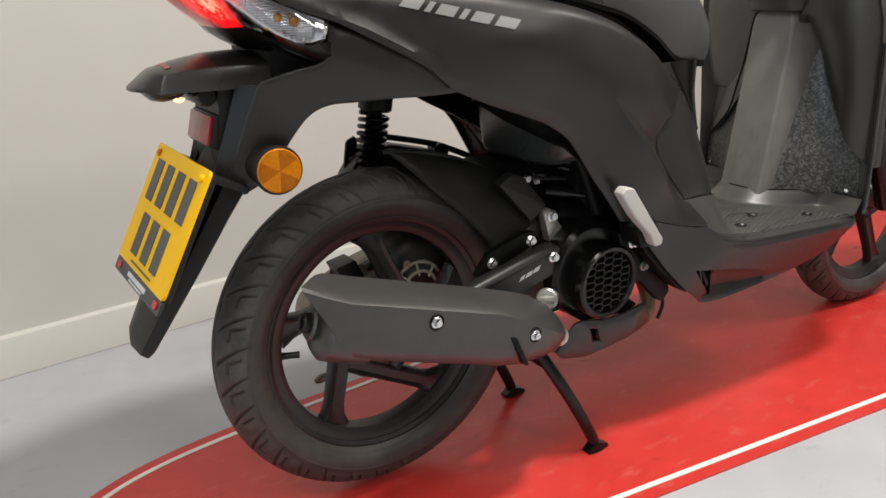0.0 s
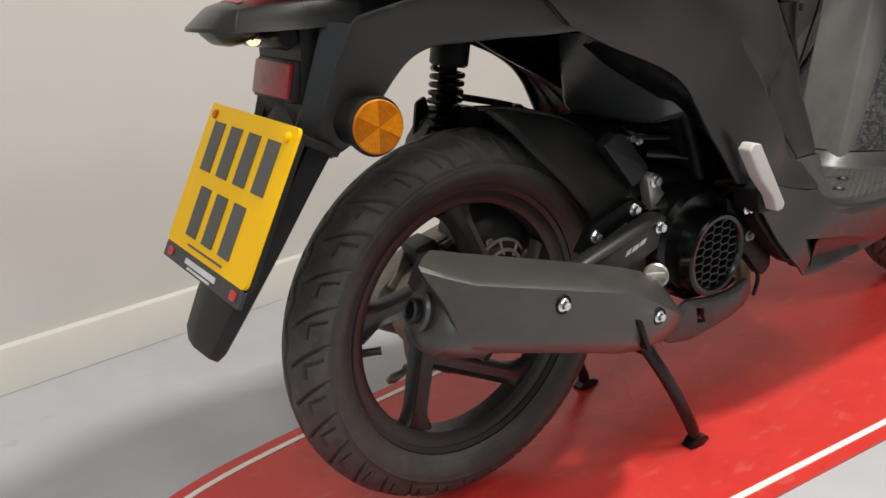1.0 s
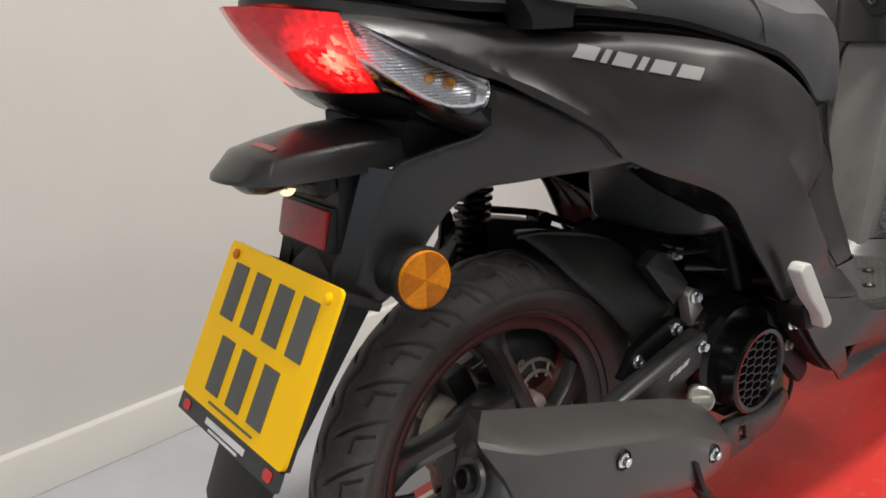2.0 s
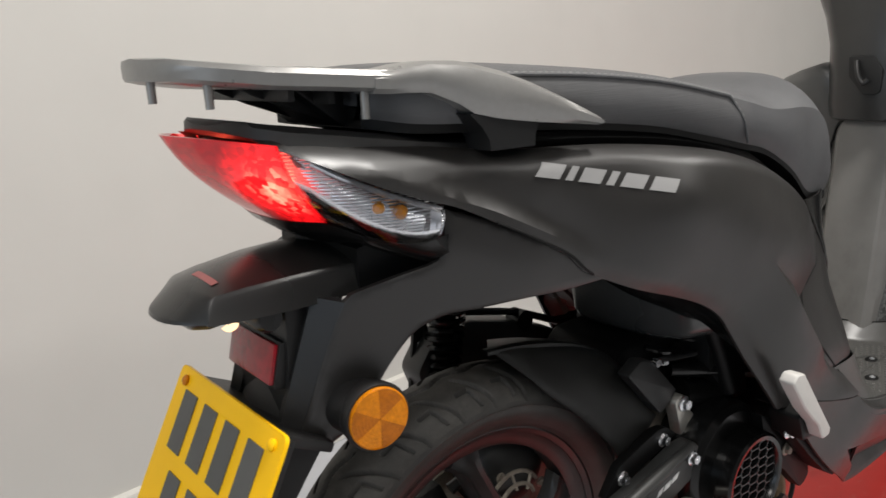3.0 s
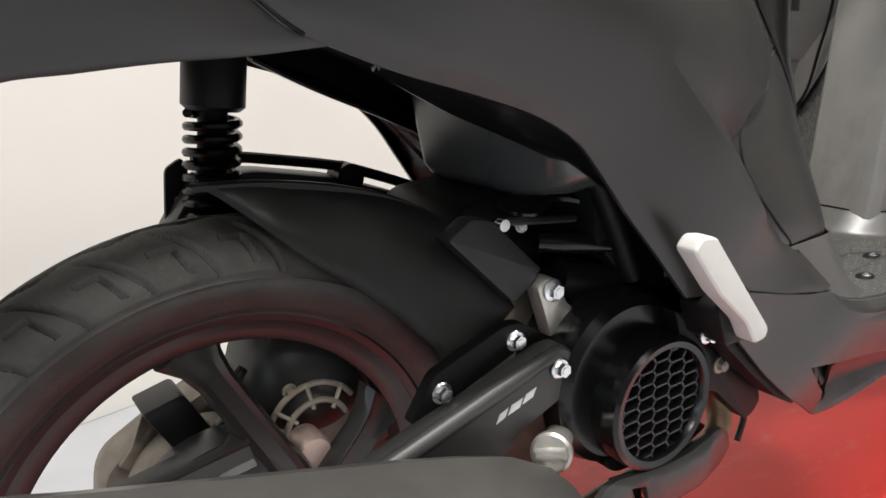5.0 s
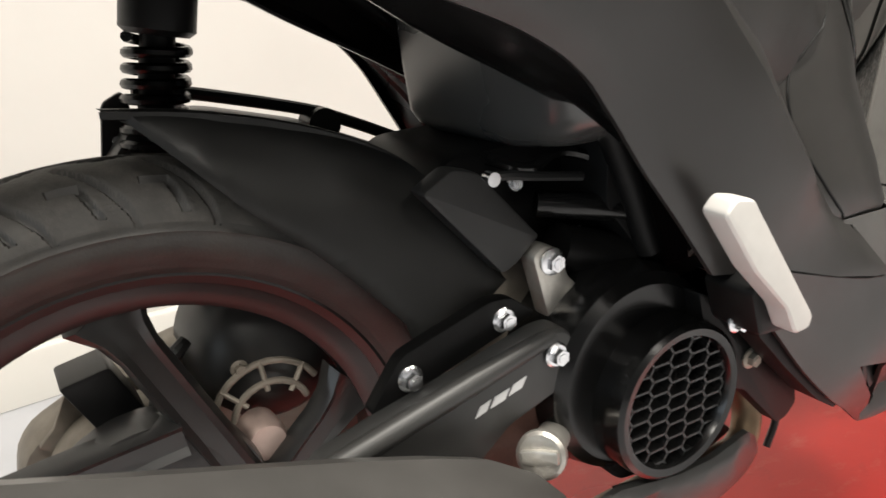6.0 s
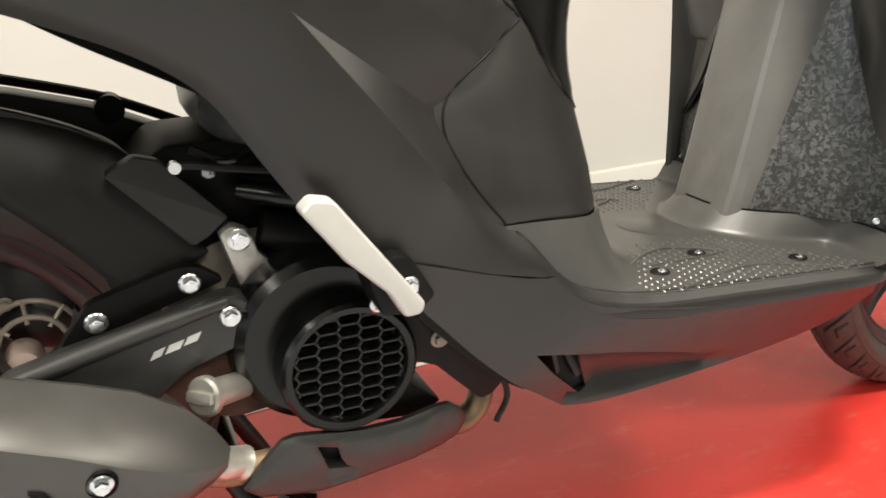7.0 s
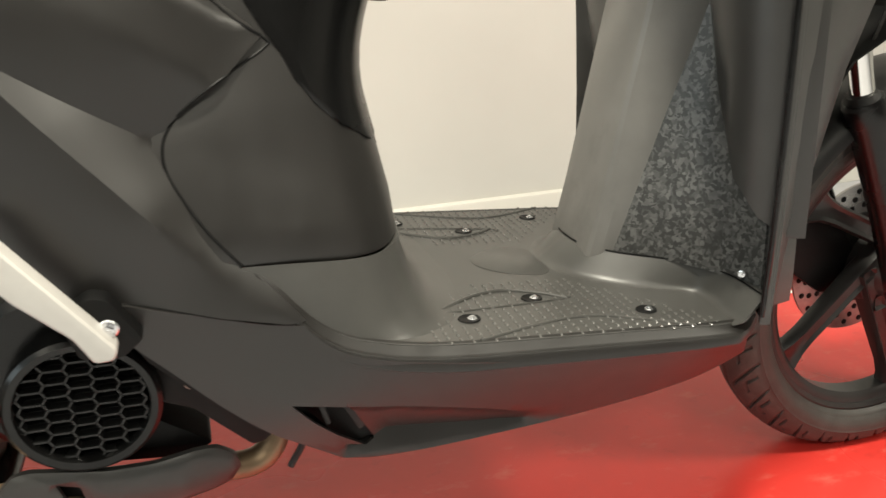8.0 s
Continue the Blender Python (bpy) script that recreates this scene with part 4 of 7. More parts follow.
def footboard():
    board = new("footboard")
    board.parent = bike
    xs = [0.505 + 0.48 * i / 48 for i in range(49)]
    rows = []
    for x in xs:
        w = board_half(x) - 0.013
        row = []
        for j in range(33):
            u = -1 + 2 * j / 32
            row.append((x, w * u, deck_z(x, w * u)))
        rows.append(row)
    part("tread_plate", sheet(rows, 0.006), INNER, board, "grey grained footboard")
    for s in (-1, 1):
        # rounded edge band: a sloping lip above a low upright face
        rings = []
        for i in range(61):
            x = 0.471 + 0.514 * i / 60
            w, zt = board_half(x), board_z(x) + board_rise(x)
            h = float(np.interp(x, [0.466, 0.50, 0.53, 0.57, 0.65, 0.8, 0.985], [0.012, 0.015, 0.020, 0.021, 0.023, 0.022, 0.018]))
            k = float(np.interp(x, [0.466, 0.50, 0.55], [0.3, 0.7, 1.0]))
            rings.append([(x, s * (w - d * k), zt + z) for d, z in ((0.0200, -0.0035), (0.0190, 0.0004), (0.0165, 0.0009), (0.0145, 0.0001), (0.0060, -0.0064), (0.0042, -0.0072), (0.0022, -0.0078), (0.0004, -0.0105))]
                         + [(x, s * w, zt - h + 0.002), (x, s * (w - 0.003 * k), zt - h), (x, s * (w - 0.014 * k), zt - h)])
        part("edge_band", loft(rings), PAINT, board, "thick rounded edge of the footboard")
        for x, y in ((0.669, 0.140), (0.858, 0.1485), (0.750, 0.104)):
            z = board_z(x)
            part("bolt_well", turned([(0, -0.0006), (0.0078, -0.0006), (0.0086, -0.0010), (0.0092, 0.0)], 20, (x, s * y, z + 0.0008), Matrix.Rotation(radians(-90), 4, "X") @ Matrix.Diagonal((1.25, 1, 1, 1))), BLACK, board)
            part("board_bolt", bolt_mesh((x + 0.003, s * y, z + 0.001), 0.0036, 0.0018, (0, 0, 1)), ZINC, board, "small zinc screw")
        # raised curved ribs: round the middle mat, and a wave near the edge
        for pts, r in (([(0.604, 0.152), (0.644, 0.121), (0.686, 0.092), (0.725, 0.081), (0.763, 0.093), (0.787, 0.109)], 0.0026),
                       ([(0.644, 0.124), (0.698, 0.119), (0.747, 0.114), (0.788, 0.108), (0.795, 0.100)], 0.0014),
                       ([(0.664, 0.184), (0.721, 0.165), (0.766, 0.154), (0.803, 0.154), (0.842, 0.168), (0.889, 0.190)], 0.0020)):
            path = curve_pts([(x, s * y, 0) for x, y in pts], 6)
            part("rib", tube([(p.x, p.y, deck_z(p.x, p.y) + 0.0002) for p in path], r, 8, flat=0.9), INNER, board)
    # smooth raised tongue in front of the spine
    rim = corners([(0.806, -0.034), (0.806, 0.034), (0.790, 0.046), (0.745, 0.034), (0.724, 0.012), (0.724, -0.012), (0.745, -0.034), (0.790, -0.046)], 0.014, 4)
    part("tongue", loft([[(p.x + (0.79 - p.x) * g, p.y * (1 - g), board_z(p.x) + h) for p in rim] for g, h in ((0.0, -0.001), (0.0, 0.0004), (0.02, 0.0010))]), INNER, board, "smooth raised tongue of the footboard", 50)
    # raised dots in rows
    bm = bmesh.new()
    for i in range(30):
        for j in range(-21, 22):
            x, y = 0.625 + 0.0108 * i, 0.0095 * j + (0.0047 if i % 2 else 0)
            if abs(y) > board_half(x) - 0.014 or (abs(y) < 0.085 and x < 0.70) or (abs(y) < 0.16 - (x - 0.60) and x < 0.66) or (x > 0.80 and abs(y) < 0.05 + 1.05 * (x - 0.80)) or abs(y) < 0.06:
                continue
            if any((x - a) ** 2 + (abs(y) - b) ** 2 < 0.016 ** 2 for a, b in ((0.669, 0.140), (0.858, 0.1485), (0.750, 0.104))):
                continue
            z = deck_z(x, y) + 0.0002
            v = [bm.verts.new((x + dx, y + dy, z)) for dx, dy in ((-0.0011, -0.0026), (0.0011, -0.0026), (0.0011, 0.0026), (-0.0011, 0.0026))]
            t = [bm.verts.new((x + dx * 0.5, y + dy * 0.4, z + 0.0013)) for dx, dy in ((-0.0011, -0.0026), (0.0011, -0.0026), (0.0011, 0.0026), (-0.0011, 0.0026))]
            bm.faces.new(t)
            for k in range(4):
                bm.faces.new((v[k], v[(k + 1) % 4], t[(k + 1) % 4], t[k]))
    tagged(part("tread_dots", bm, DOTS, board, "rows of small raised grip dots"), kind="stuff")


cowl_y = spread([(0.36, 0.38, -0.184), (0.434, 0.400, -0.189), (0.50, 0.385, -0.193), (0.55, 0.345, -0.198), (0.66, 0.325, -0.198), (0.80, 0.312, -0.195), (0.92, 0.306, -0.187), (0.955, 0.318, -0.185),
                 (0.495, 0.311, -0.190), (0.60, 0.305, -0.190), (0.70, 0.298, -0.190), (0.80, 0.285, -0.184), (0.536, 0.24, -0.170), (0.617, 0.233, -0.168), (0.70, 0.238, -0.168), (0.80, 0.245, -0.167), (0.94, 0.268, -0.164), (0.44, 0.30, -0.180)])


def lower_cowl():
    out = curve_pts([Vector(p) for p in [(0.345, 0.4264), (0.375, 0.4195), (0.434, 0.4025), (0.488, 0.3898)]], 4) + curve_pts([Vector(p) for p in [(0.505, 0.3885), (0.517, 0.3760), (0.54, 0.3600), (0.582, 0.3475), (0.66, 0.335), (0.745, 0.325), (0.837, 0.3185), (0.923, 0.3145), (0.962, 0.314)]], 5)
    out += curve_pts([Vector(p) for p in [(0.975, 0.282), (0.94, 0.263), (0.894, 0.253), (0.796, 0.240), (0.704, 0.233), (0.617, 0.229), (0.570, 0.230), (0.540, 0.236)]], 5) + curve_pts([Vector(p) for p in [(0.500, 0.266), (0.474, 0.284), (0.436, 0.318), (0.400, 0.356), (0.376, 0.382), (0.352, 0.412)]], 4)
    hole = [Vector(p) for p in corners([(0.4925, 0.3125), (0.541, 0.3030), (0.549, 0.2905), (0.571, 0.2485), (0.561, 0.2435), (0.532, 0.2705), (0.513, 0.2885)], 0.002, 3)]
    # wedge-shaped facet in front of the vent: a short step in below its upper edge, flush again at the foot
    edge = [(0.541, 0.3030), (0.586, 0.2945), (0.618, 0.2876), (0.669, 0.2750), (0.728, 0.2565), (0.770, 0.2450)]
    base = [(0.541, 0.237), (0.617, 0.2300), (0.704, 0.2340), (0.770, 0.2380)]

    def facet(x, z):
        y = cowl_y(x, z)
        top, foot = (float(np.interp(x, [p[0] for p in q], [p[1] for p in q])) for q in (edge, base))
        if x < 0.541 or z >= top or top - foot < 0.004:
            return y
        deep = float(np.interp(x, [0.541, 0.60, 0.70, 0.770], [0.018, 0.017, 0.010, 0.0]))
        v = min(1.0, (top - z) / (top - foot))
        return y + deep * (0.25 * min(1.0, v / 0.06) + 0.75 * v / 0.62 if v < 0.62 else (1 - v) / 0.38)
    cowls = both("lower_cowl", panel(out, facet, 0.004, 0.010, 0.0, 0.005, hole, lines=([(0.546, 0.3021)] + edge[1:-1], [(0.552, 0.2975)] + [(x, z - 0.004) for x, z in edge[1:-1]], [(0.582, 0.2555), (0.618, 0.2519), (0.669, 0.2478), (0.728, 0.2430)])), PAINT)
    both("vent_back", prism(corners([(0.485, 0.318), (0.545, 0.316), (0.575, 0.25), (0.545, 0.243)], 0.003), -0.158, -0.140, 0), BLACK, "black vent behind the cowl")
    both("vent_fin", prism(corners([(0.514, 0.312), (0.519, 0.312), (0.528, 0.282), (0.524, 0.280)], 0.001), -0.178, -0.158, 0.001), PLASTIC)
    both("vent_cheek", prism(corners([(0.530, 0.310), (0.548, 0.308), (0.566, 0.270), (0.556, 0.262)], 0.002), -0.166, -0.152, 0.002), PLASTIC)
    both("cowl_liner", prism(corners([(0.335, 0.432), (0.40, 0.425), (0.50, 0.402), (0.52, 0.378), (0.44, 0.385), (0.35, 0.405)], 0.003), -0.176, -0.160, 0), BLACK)
    # belly between the two cowls
    rows = [[(x, y, z + 0.02 * (1 - (y / w) ** 2)) for y in (-w, -w * 0.5, 0, w * 0.5, w)] for x, w, z in ((0.50, 0.155, 0.275), (0.55, 0.160, 0.240), (0.65, 0.16, 0.236), (0.8, 0.158, 0.248), (0.95, 0.15, 0.272))]
    part("belly_pan", sheet(rows, 0.004, (0, 0, 1)), PLASTIC, bike)
    return cowls


def leg_shield():
    """The inner leg shield: centre spine, flaked panels and outer wings."""
    # spine: a flat front between two ridges and side faces that run back to the flaked panels
    def section(z):
        xr = float(np.interp(z, [0.355, 0.43, 0.63, 0.70, 0.716], [0.841, 0.855, 0.885, 0.892, 0.899]))
        xb = float(np.interp(z, [0.355, 0.40, 0.63, 0.66, 0.716], [0.868, 0.876, 0.938, 0.944, 0.950]))
        yb = float(np.interp(z, [0.355, 0.63, 0.68, 0.716], [0.0555, 0.071, 0.073, 0.068]))
        yr = float(np.interp(z, [0.355, 0.68, 0.705, 0.716], [0.048, 0.047, 0.043, 0.036]))
        return xr, yr, xb, yb

    def around(z, grow=0.0):
        xr, yr, xb, yb = section(z)
        yr, yb, xr = yr + grow * 0.6, yb + grow * 0.8, xr - grow
        half = [(xr - 0.003, 0.0), (xr - 0.0025, yr * 0.55), (xr + 0.0005, yr * 0.88), (xr + 0.004, yr * 0.99), (xr + 0.010, yr + 0.003), ((xr + xb) / 2, (yr + yb) / 2 + 0.001), (xb, yb), (xb + 0.05, yb + 0.004)]
        return [(x, -y, z) for x, y in half[:0:-1]] + [(x, y, z) for x, y in half]
    rings = [around(z) for z in (0.358, 0.362, 0.40, 0.43, 0.50, 0.57, 0.63, 0.66, 0.685, 0.702, 0.711, 0.716)]
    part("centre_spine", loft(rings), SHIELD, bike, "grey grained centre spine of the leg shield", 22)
    # one moulding from wing to wing below the seam: a fold out of the board, then a near-upright wall
    foot = curve_pts([(0.806, 0.0), (0.8110, 0.020), (0.8215, 0.0425), (0.8460, 0.0690), (0.8744, 0.0857), (0.9081, 0.0980), (0.9360, 0.1090), (0.9460, 0.1220), (0.9470, 0.1450), (0.9430, 0.1700), (0.9395, 0.1960)], 5)
    head = curve_pts([(0.8390, 0.0), (0.8415, 0.022), (0.8540, 0.0455), (0.8690, 0.0600), (0.8890, 0.0735), (0.9210, 0.0940), (0.9390, 0.1080), (0.9490, 0.1220), (0.9565, 0.1450), (0.9590, 0.1680), (0.9580, 0.1980)], 5)
    rows = []
    for k, (p, q) in enumerate(zip(foot, head)):
        u = k / (len(foot) - 1)
        base, up = Vector((p.x, p.y, board_z(p.x) + 0.0006)), Vector((q.x, q.y, 0.3675 - 0.0045 * u))
        way = Vector((up.x - base.x, up.y - base.y, 0)).normalized()
        wall = (up - base).normalized()
        a, b = base - way * 0.006, base + wall * 0.008
        pts = [a - way * 0.004 - Vector((0, 0, 0.0012))] + [a * (1 - n / 8) ** 2 + base * 2 * (n / 8) * (1 - n / 8) + b * (n / 8) ** 2 for n in range(9)]
        rows.append(pts + [b.lerp(up, n) for n in (0.35, 0.7, 0.95)] + [up, up + way * 0.004 + Vector((0, 0, 0.0006))])
    rows = [[(v[0], -v[1], v[2]) for v in r] for r in rows[:0:-1]] + [[tuple(v) for v in r] for r in rows]
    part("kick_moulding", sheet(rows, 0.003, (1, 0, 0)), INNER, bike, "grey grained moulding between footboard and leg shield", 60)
    part("kick_seam", tube([Vector(r[-2]) + Vector((-0.0004, 0, 0.0008)) for r in rows], 0.0009, 6), BLACK, bike)
    for s in (-1, 1):
        # flaked decorative panel beside the spine
        rows = []
        inner = [(0.869, 0.0560, 0.366), (0.8845, 0.0590, 0.43), (0.908, 0.0645, 0.52), (0.930, 0.0695, 0.60), (0.942, 0.0725, 0.652)]
        outer = [(0.966, 0.183, 0.358), (0.962, 0.179, 0.43), (0.949, 0.147, 0.50), (0.944, 0.118, 0.58), (0.942, 0.084, 0.662)]
        for t in range(13):
            f = t / 12 * 4
            k = min(3, int(f))
            a = Vector(inner[k]).lerp(Vector(inner[k + 1]), f - k)
            b = Vector(outer[k]).lerp(Vector(outer[k + 1]), f - k)
            rows.append([(p.x + (0.004 + 0.022 * (1 - t / 12) ** 3) * math.sin(j / 12 * math.pi), s * p.y, p.z) for j, p in ((j, a.lerp(b, j / 12)) for j in range(13))])
        part("flake_panel", sheet(rows, 0.003, (1, 0, 0)), FLECK, bike, "grey flaked pattern panel of the leg shield")
        if s > 0:
            rows = []
            for r in range(10):
                row = []
                for j in range(9):
                    u = j / 8
                    f = min(3.999, 4 * ((0.62 - 0.36 * u) + (1.0 - 0.62 + 0.36 * u) * r / 9))
                    q = int(f)
                    a = Vector(inner[q]).lerp(Vector(inner[q + 1]), f - q)
                    b = Vector(outer[q]).lerp(Vector(outer[q + 1]), f - q)
                    v = a.lerp(b, u)
                    row.append((v.x - 0.003, v.y, v.z))
                rows.append(row)
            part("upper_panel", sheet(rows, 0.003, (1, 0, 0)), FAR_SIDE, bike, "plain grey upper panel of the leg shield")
        part("panel_screw", bolt_mesh((0.954, s * 0.165, 0.374), 0.0032, 0.002, (-0.8, s * 0.6, 0)), ZINC, bike)
        # outer wing with its rolled rear edge and front face
        rows = []
        for z, xi, yi, xe, ye, xf, yf in ((0.335, 0.972, 0.175, 0.955, 0.203, 0.972, 0.172), (0.36, 0.968, 0.178, 0.951, 0.206, 0.978, 0.172), (0.43, 0.963, 0.174, 0.946, 0.206, 0.994, 0.172), (0.50, 0.950, 0.142, 0.940, 0.206, 1.012, 0.172), (0.58, 0.944, 0.114, 0.932, 0.207, 1.024, 0.172), (0.65, 0.935, 0.094, 0.924, 0.208, 1.046, 0.170), (0.70, 0.948, 0.080, 0.918, 0.205, 1.10, 0.16), (0.745, 0.950, 0.075, 0.906, 0.198, 1.11, 0.155), (0.765, 0.955, 0.082, 0.910, 0.190, 1.11, 0.150), (0.775, 0.960, 0.10, 0.925, 0.18, 1.10, 0.14)):
            if s > 0:
                ye, yf = ye * 0.935, yf * 0.95
            m = ((xi + xe) / 2 + 0.012, (yi + ye) / 2)
            rows.append([(x, s * y, z) for x, y in ((xi + 0.05, yi - 0.012), (xi, yi), (xi + 0.003, yi + 0.006), m, (xe + 0.003, ye - 0.006), (xe - 0.001, ye), (xe + 0.006, ye + 0.003), ((xe + xf) / 2, (ye + yf) / 2 + 0.010), (xf, yf), (xf + 0.05, yf - 0.05))])
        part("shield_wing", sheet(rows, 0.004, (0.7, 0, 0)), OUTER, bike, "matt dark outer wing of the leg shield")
        # groove trim along the wing's rear edge
        path = curve_pts([(0.953, s * 0.2045, 0.345), (0.945, s * 0.2085, 0.43), (0.939, s * 0.2085, 0.50), (0.931, s * 0.2095, 0.58), (0.922, s * 0.2105, 0.66)], 5)
        if s < 0:
            part("edge_trim", tube(path, 0.0028, 8), GLOSS, bike)
    path = curve_pts([(0.892, 0.030, 0.7155), (0.905, 0.052, 0.698), (0.917, 0.068, 0.650), (0.921, 0.078, 0.605), (0.920, 0.087, 0.565), (0.918, 0.100, 0.508), (0.934, 0.135, 0.470), (0.953, 0.172, 0.440)], 6)
    part("spine_seam", tube(path, 0.0022, 8), BLACK, bike, "dark joint beside the centre spine")
    # lock cover and neck above the spine
    rings = []
    for z, xf, w, xb in ((0.711, 0.880, 0.062, 1.02), (0.714, 0.872, 0.064, 1.02), (0.735, 0.868, 0.066, 1.02), (0.78, 0.863, 0.064, 1.02), (0.84, 0.862, 0.066, 1.02), (0.885, 0.866, 0.078, 1.02), (0.93, 0.870, 0.098, 1.02), (1.0, 0.88, 0.13, 1.02)):
        rings.append([(xb, w + 0.05, z), (xf + 0.05, w + 0.012, z), (xf + 0.016, w - 0.010, z), (xf + 0.003, w - 0.028, z), (xf, 0, z), (xf + 0.003, -w + 0.028, z), (xf + 0.016, -w + 0.010, z), (xf + 0.05, -w - 0.012, z), (xb, -w - 0.05, z)])
    part("lock_cover", loft(rings), WING, bike, "black lock cover above the spine")
    hook = new("luggage_hook")
    hook.parent = bike
    hook.matrix_basis = Matrix.Translation((0.862, 0, 0)) @ Matrix.Rotation(radians(90), 4, "Z")
    part("hook_plate", prism(corners([(0.018, 0.819), (-0.021, 0.821), (-0.038, 0.797), (-0.036, 0.762), (-0.028, 0.757), (-0.009, 0.757), (0.016, 0.786)], 0.003), -0.002, 0.005, 0.002), PLASTIC, hook, "black luggage hook plate")
    part("hook_well", turned([(0, 0.0055), (0.011, 0.0055), (0.0125, 0.0062), (0.0125, 0.004)], 24, (-0.012, 0.0, 0.783), aimed((0, 1, 0))), BLACK, hook)
    part("hook", tube(curve_pts([(0.004, 0.007, 0.812), (0.000, 0.012, 0.797), (-0.005, 0.014, 0.784), (-0.012, 0.013, 0.776), (-0.018, 0.010, 0.782)], 5), 0.0042, 10), PLASTIC, hook, "black folding hook")
    # key switch beside the neck: silver surround, black face, round knob
    ks = new("key_switch")
    ks.parent = bike
    ks.matrix_basis = Matrix.Translation((0.850, 0, 0)) @ Matrix.Rotation(radians(90), 4, "Z")
    part("surround", prism(corners([(-0.064, 0.90), (-0.068, 0.846), (-0.092, 0.828), (-0.165, 0.828), (-0.185, 0.846), (-0.185, 0.92), (-0.07, 0.92)], 0.004), -0.06, 0.0, 0.005), SILVER, ks, "silver surround of the key switch")
    part("face", prism(corners([(-0.082, 0.92), (-0.084, 0.848), (-0.096, 0.838), (-0.15, 0.838), (-0.160, 0.848), (-0.160, 0.92)], 0.003), 0.0005, 0.004, 0.0015), GLOSS, ks, "glossy black switch face")
    part("face_rim", tube([(-0.082, 0.003, 0.915), (-0.084, 0.003, 0.848), (-0.096, 0.003, 0.838), (-0.15, 0.003, 0.838), (-0.160, 0.003, 0.848)], 0.0022, 8), PLASTIC, ks)
    part("knob", turned([(0, 0.020), (0.017, 0.019), (0.0195, 0.008), (0.021, 0.003)], 32, (-0.108, 0, 0.882), aimed((0, -1, 0))), PLASTIC, ks, "black round key knob")
    part("knob_bar", prism(corners([(-0.113, 0.902), (-0.103, 0.902), (-0.103, 0.862), (-0.113, 0.862)], 0.003), 0.018, 0.030, 0.003), GLOSS, ks)
    for y, z in ((-0.090, 0.862), (-0.100, 0.851), (-0.114, 0.850), (-0.127, 0.857), (-0.132, 0.868)):
        part("face_mark", prism([(y - 0.003, z - 0.0012), (y + 0.003, z - 0.0012), (y + 0.003, z + 0.0012), (y - 0.003, z + 0.0012)], 0.0042, 0.0046, 0), PALE, ks, "small white mark, plain bar")
    # pockets of the leg shield: a tall one on the far side, a rounded one on the near side
    for s, rows in ((1, ((0.045, 0.735, 0.912), (0.075, 0.806, 0.905), (0.095, 0.808, 0.902), (0.13, 0.797, 0.900), (0.160, 0.784, 0.903), (0.176, 0.772, 0.910), (0.185, 0.755, 0.922), (0.189, 0.738, 0.935))),
                    (-1, ((0.050, 0.722, 0.900), (0.062, 0.738, 0.892), (0.078, 0.755, 0.885), (0.095, 0.766, 0.882), (0.127, 0.775, 0.882), (0.160, 0.773, 0.888), (0.188, 0.762, 0.900), (0.202, 0.745, 0.918), (0.207, 0.725, 0.935)))):
        rings = []
        for y, zt, xr in rows:
            # the face runs down to the plain panel on the far side, along the flaked panel's edge on the near side
            zb = 0.545 if s > 0 else float(np.interp(y, [0.05, 0.075, 0.10, 0.13, 0.16, 0.20], [0.700, 0.665, 0.615, 0.540, 0.470, 0.425]))
            zb = min(zb, zt - 0.05)
            top, xf = zt - 0.026, float(np.interp(y, [0.05, 0.15, 0.21], [1.08, 1.05, 0.965]))
            rings.append([(x, s * y, z) for x, z in ((xr + 0.050, zb), (xr + 0.040, zb + 0.006), (xr + 0.020, zb + (top - zb) * 0.4), (xr + 0.006, zb + (top - zb) * 0.75), (xr, top), (xr + 0.003, zt - 0.010), (xr + 0.012, zt - 0.002), (xr + 0.026, zt), (xf, zt + 0.004), (xf - 0.01, max(zb, 0.66)))])
        # one plastic in two tones by side, the fall of light in its colour
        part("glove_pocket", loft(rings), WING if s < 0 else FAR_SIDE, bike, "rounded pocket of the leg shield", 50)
    # nose cover that closes the front
    rows = [[(xf + 0.05, -0.12, z), (xf + 0.11, -0.06, z), (xf + 0.13, 0, z), (xf + 0.11, 0.06, z), (xf + 0.05, 0.12, z)] for z, xf in ((0.60, 1.06), (0.70, 1.09), (0.80, 1.08), (0.95, 1.02))]
    part("nose_cover", sheet(rows, 0.005, (-1, 0, 0)), PAINT, bike)
    part("inner_mudguard", sheet([[(x, y, z) for y in (-0.13, -0.06, 0, 0.06, 0.13)] for x, z in ((0.985, 0.28), (1.0, 0.40), (1.03, 0.50), (1.08, 0.58), (1.16, 0.63))], 0.004, (-1, 0, 0)), BLACK, bike)


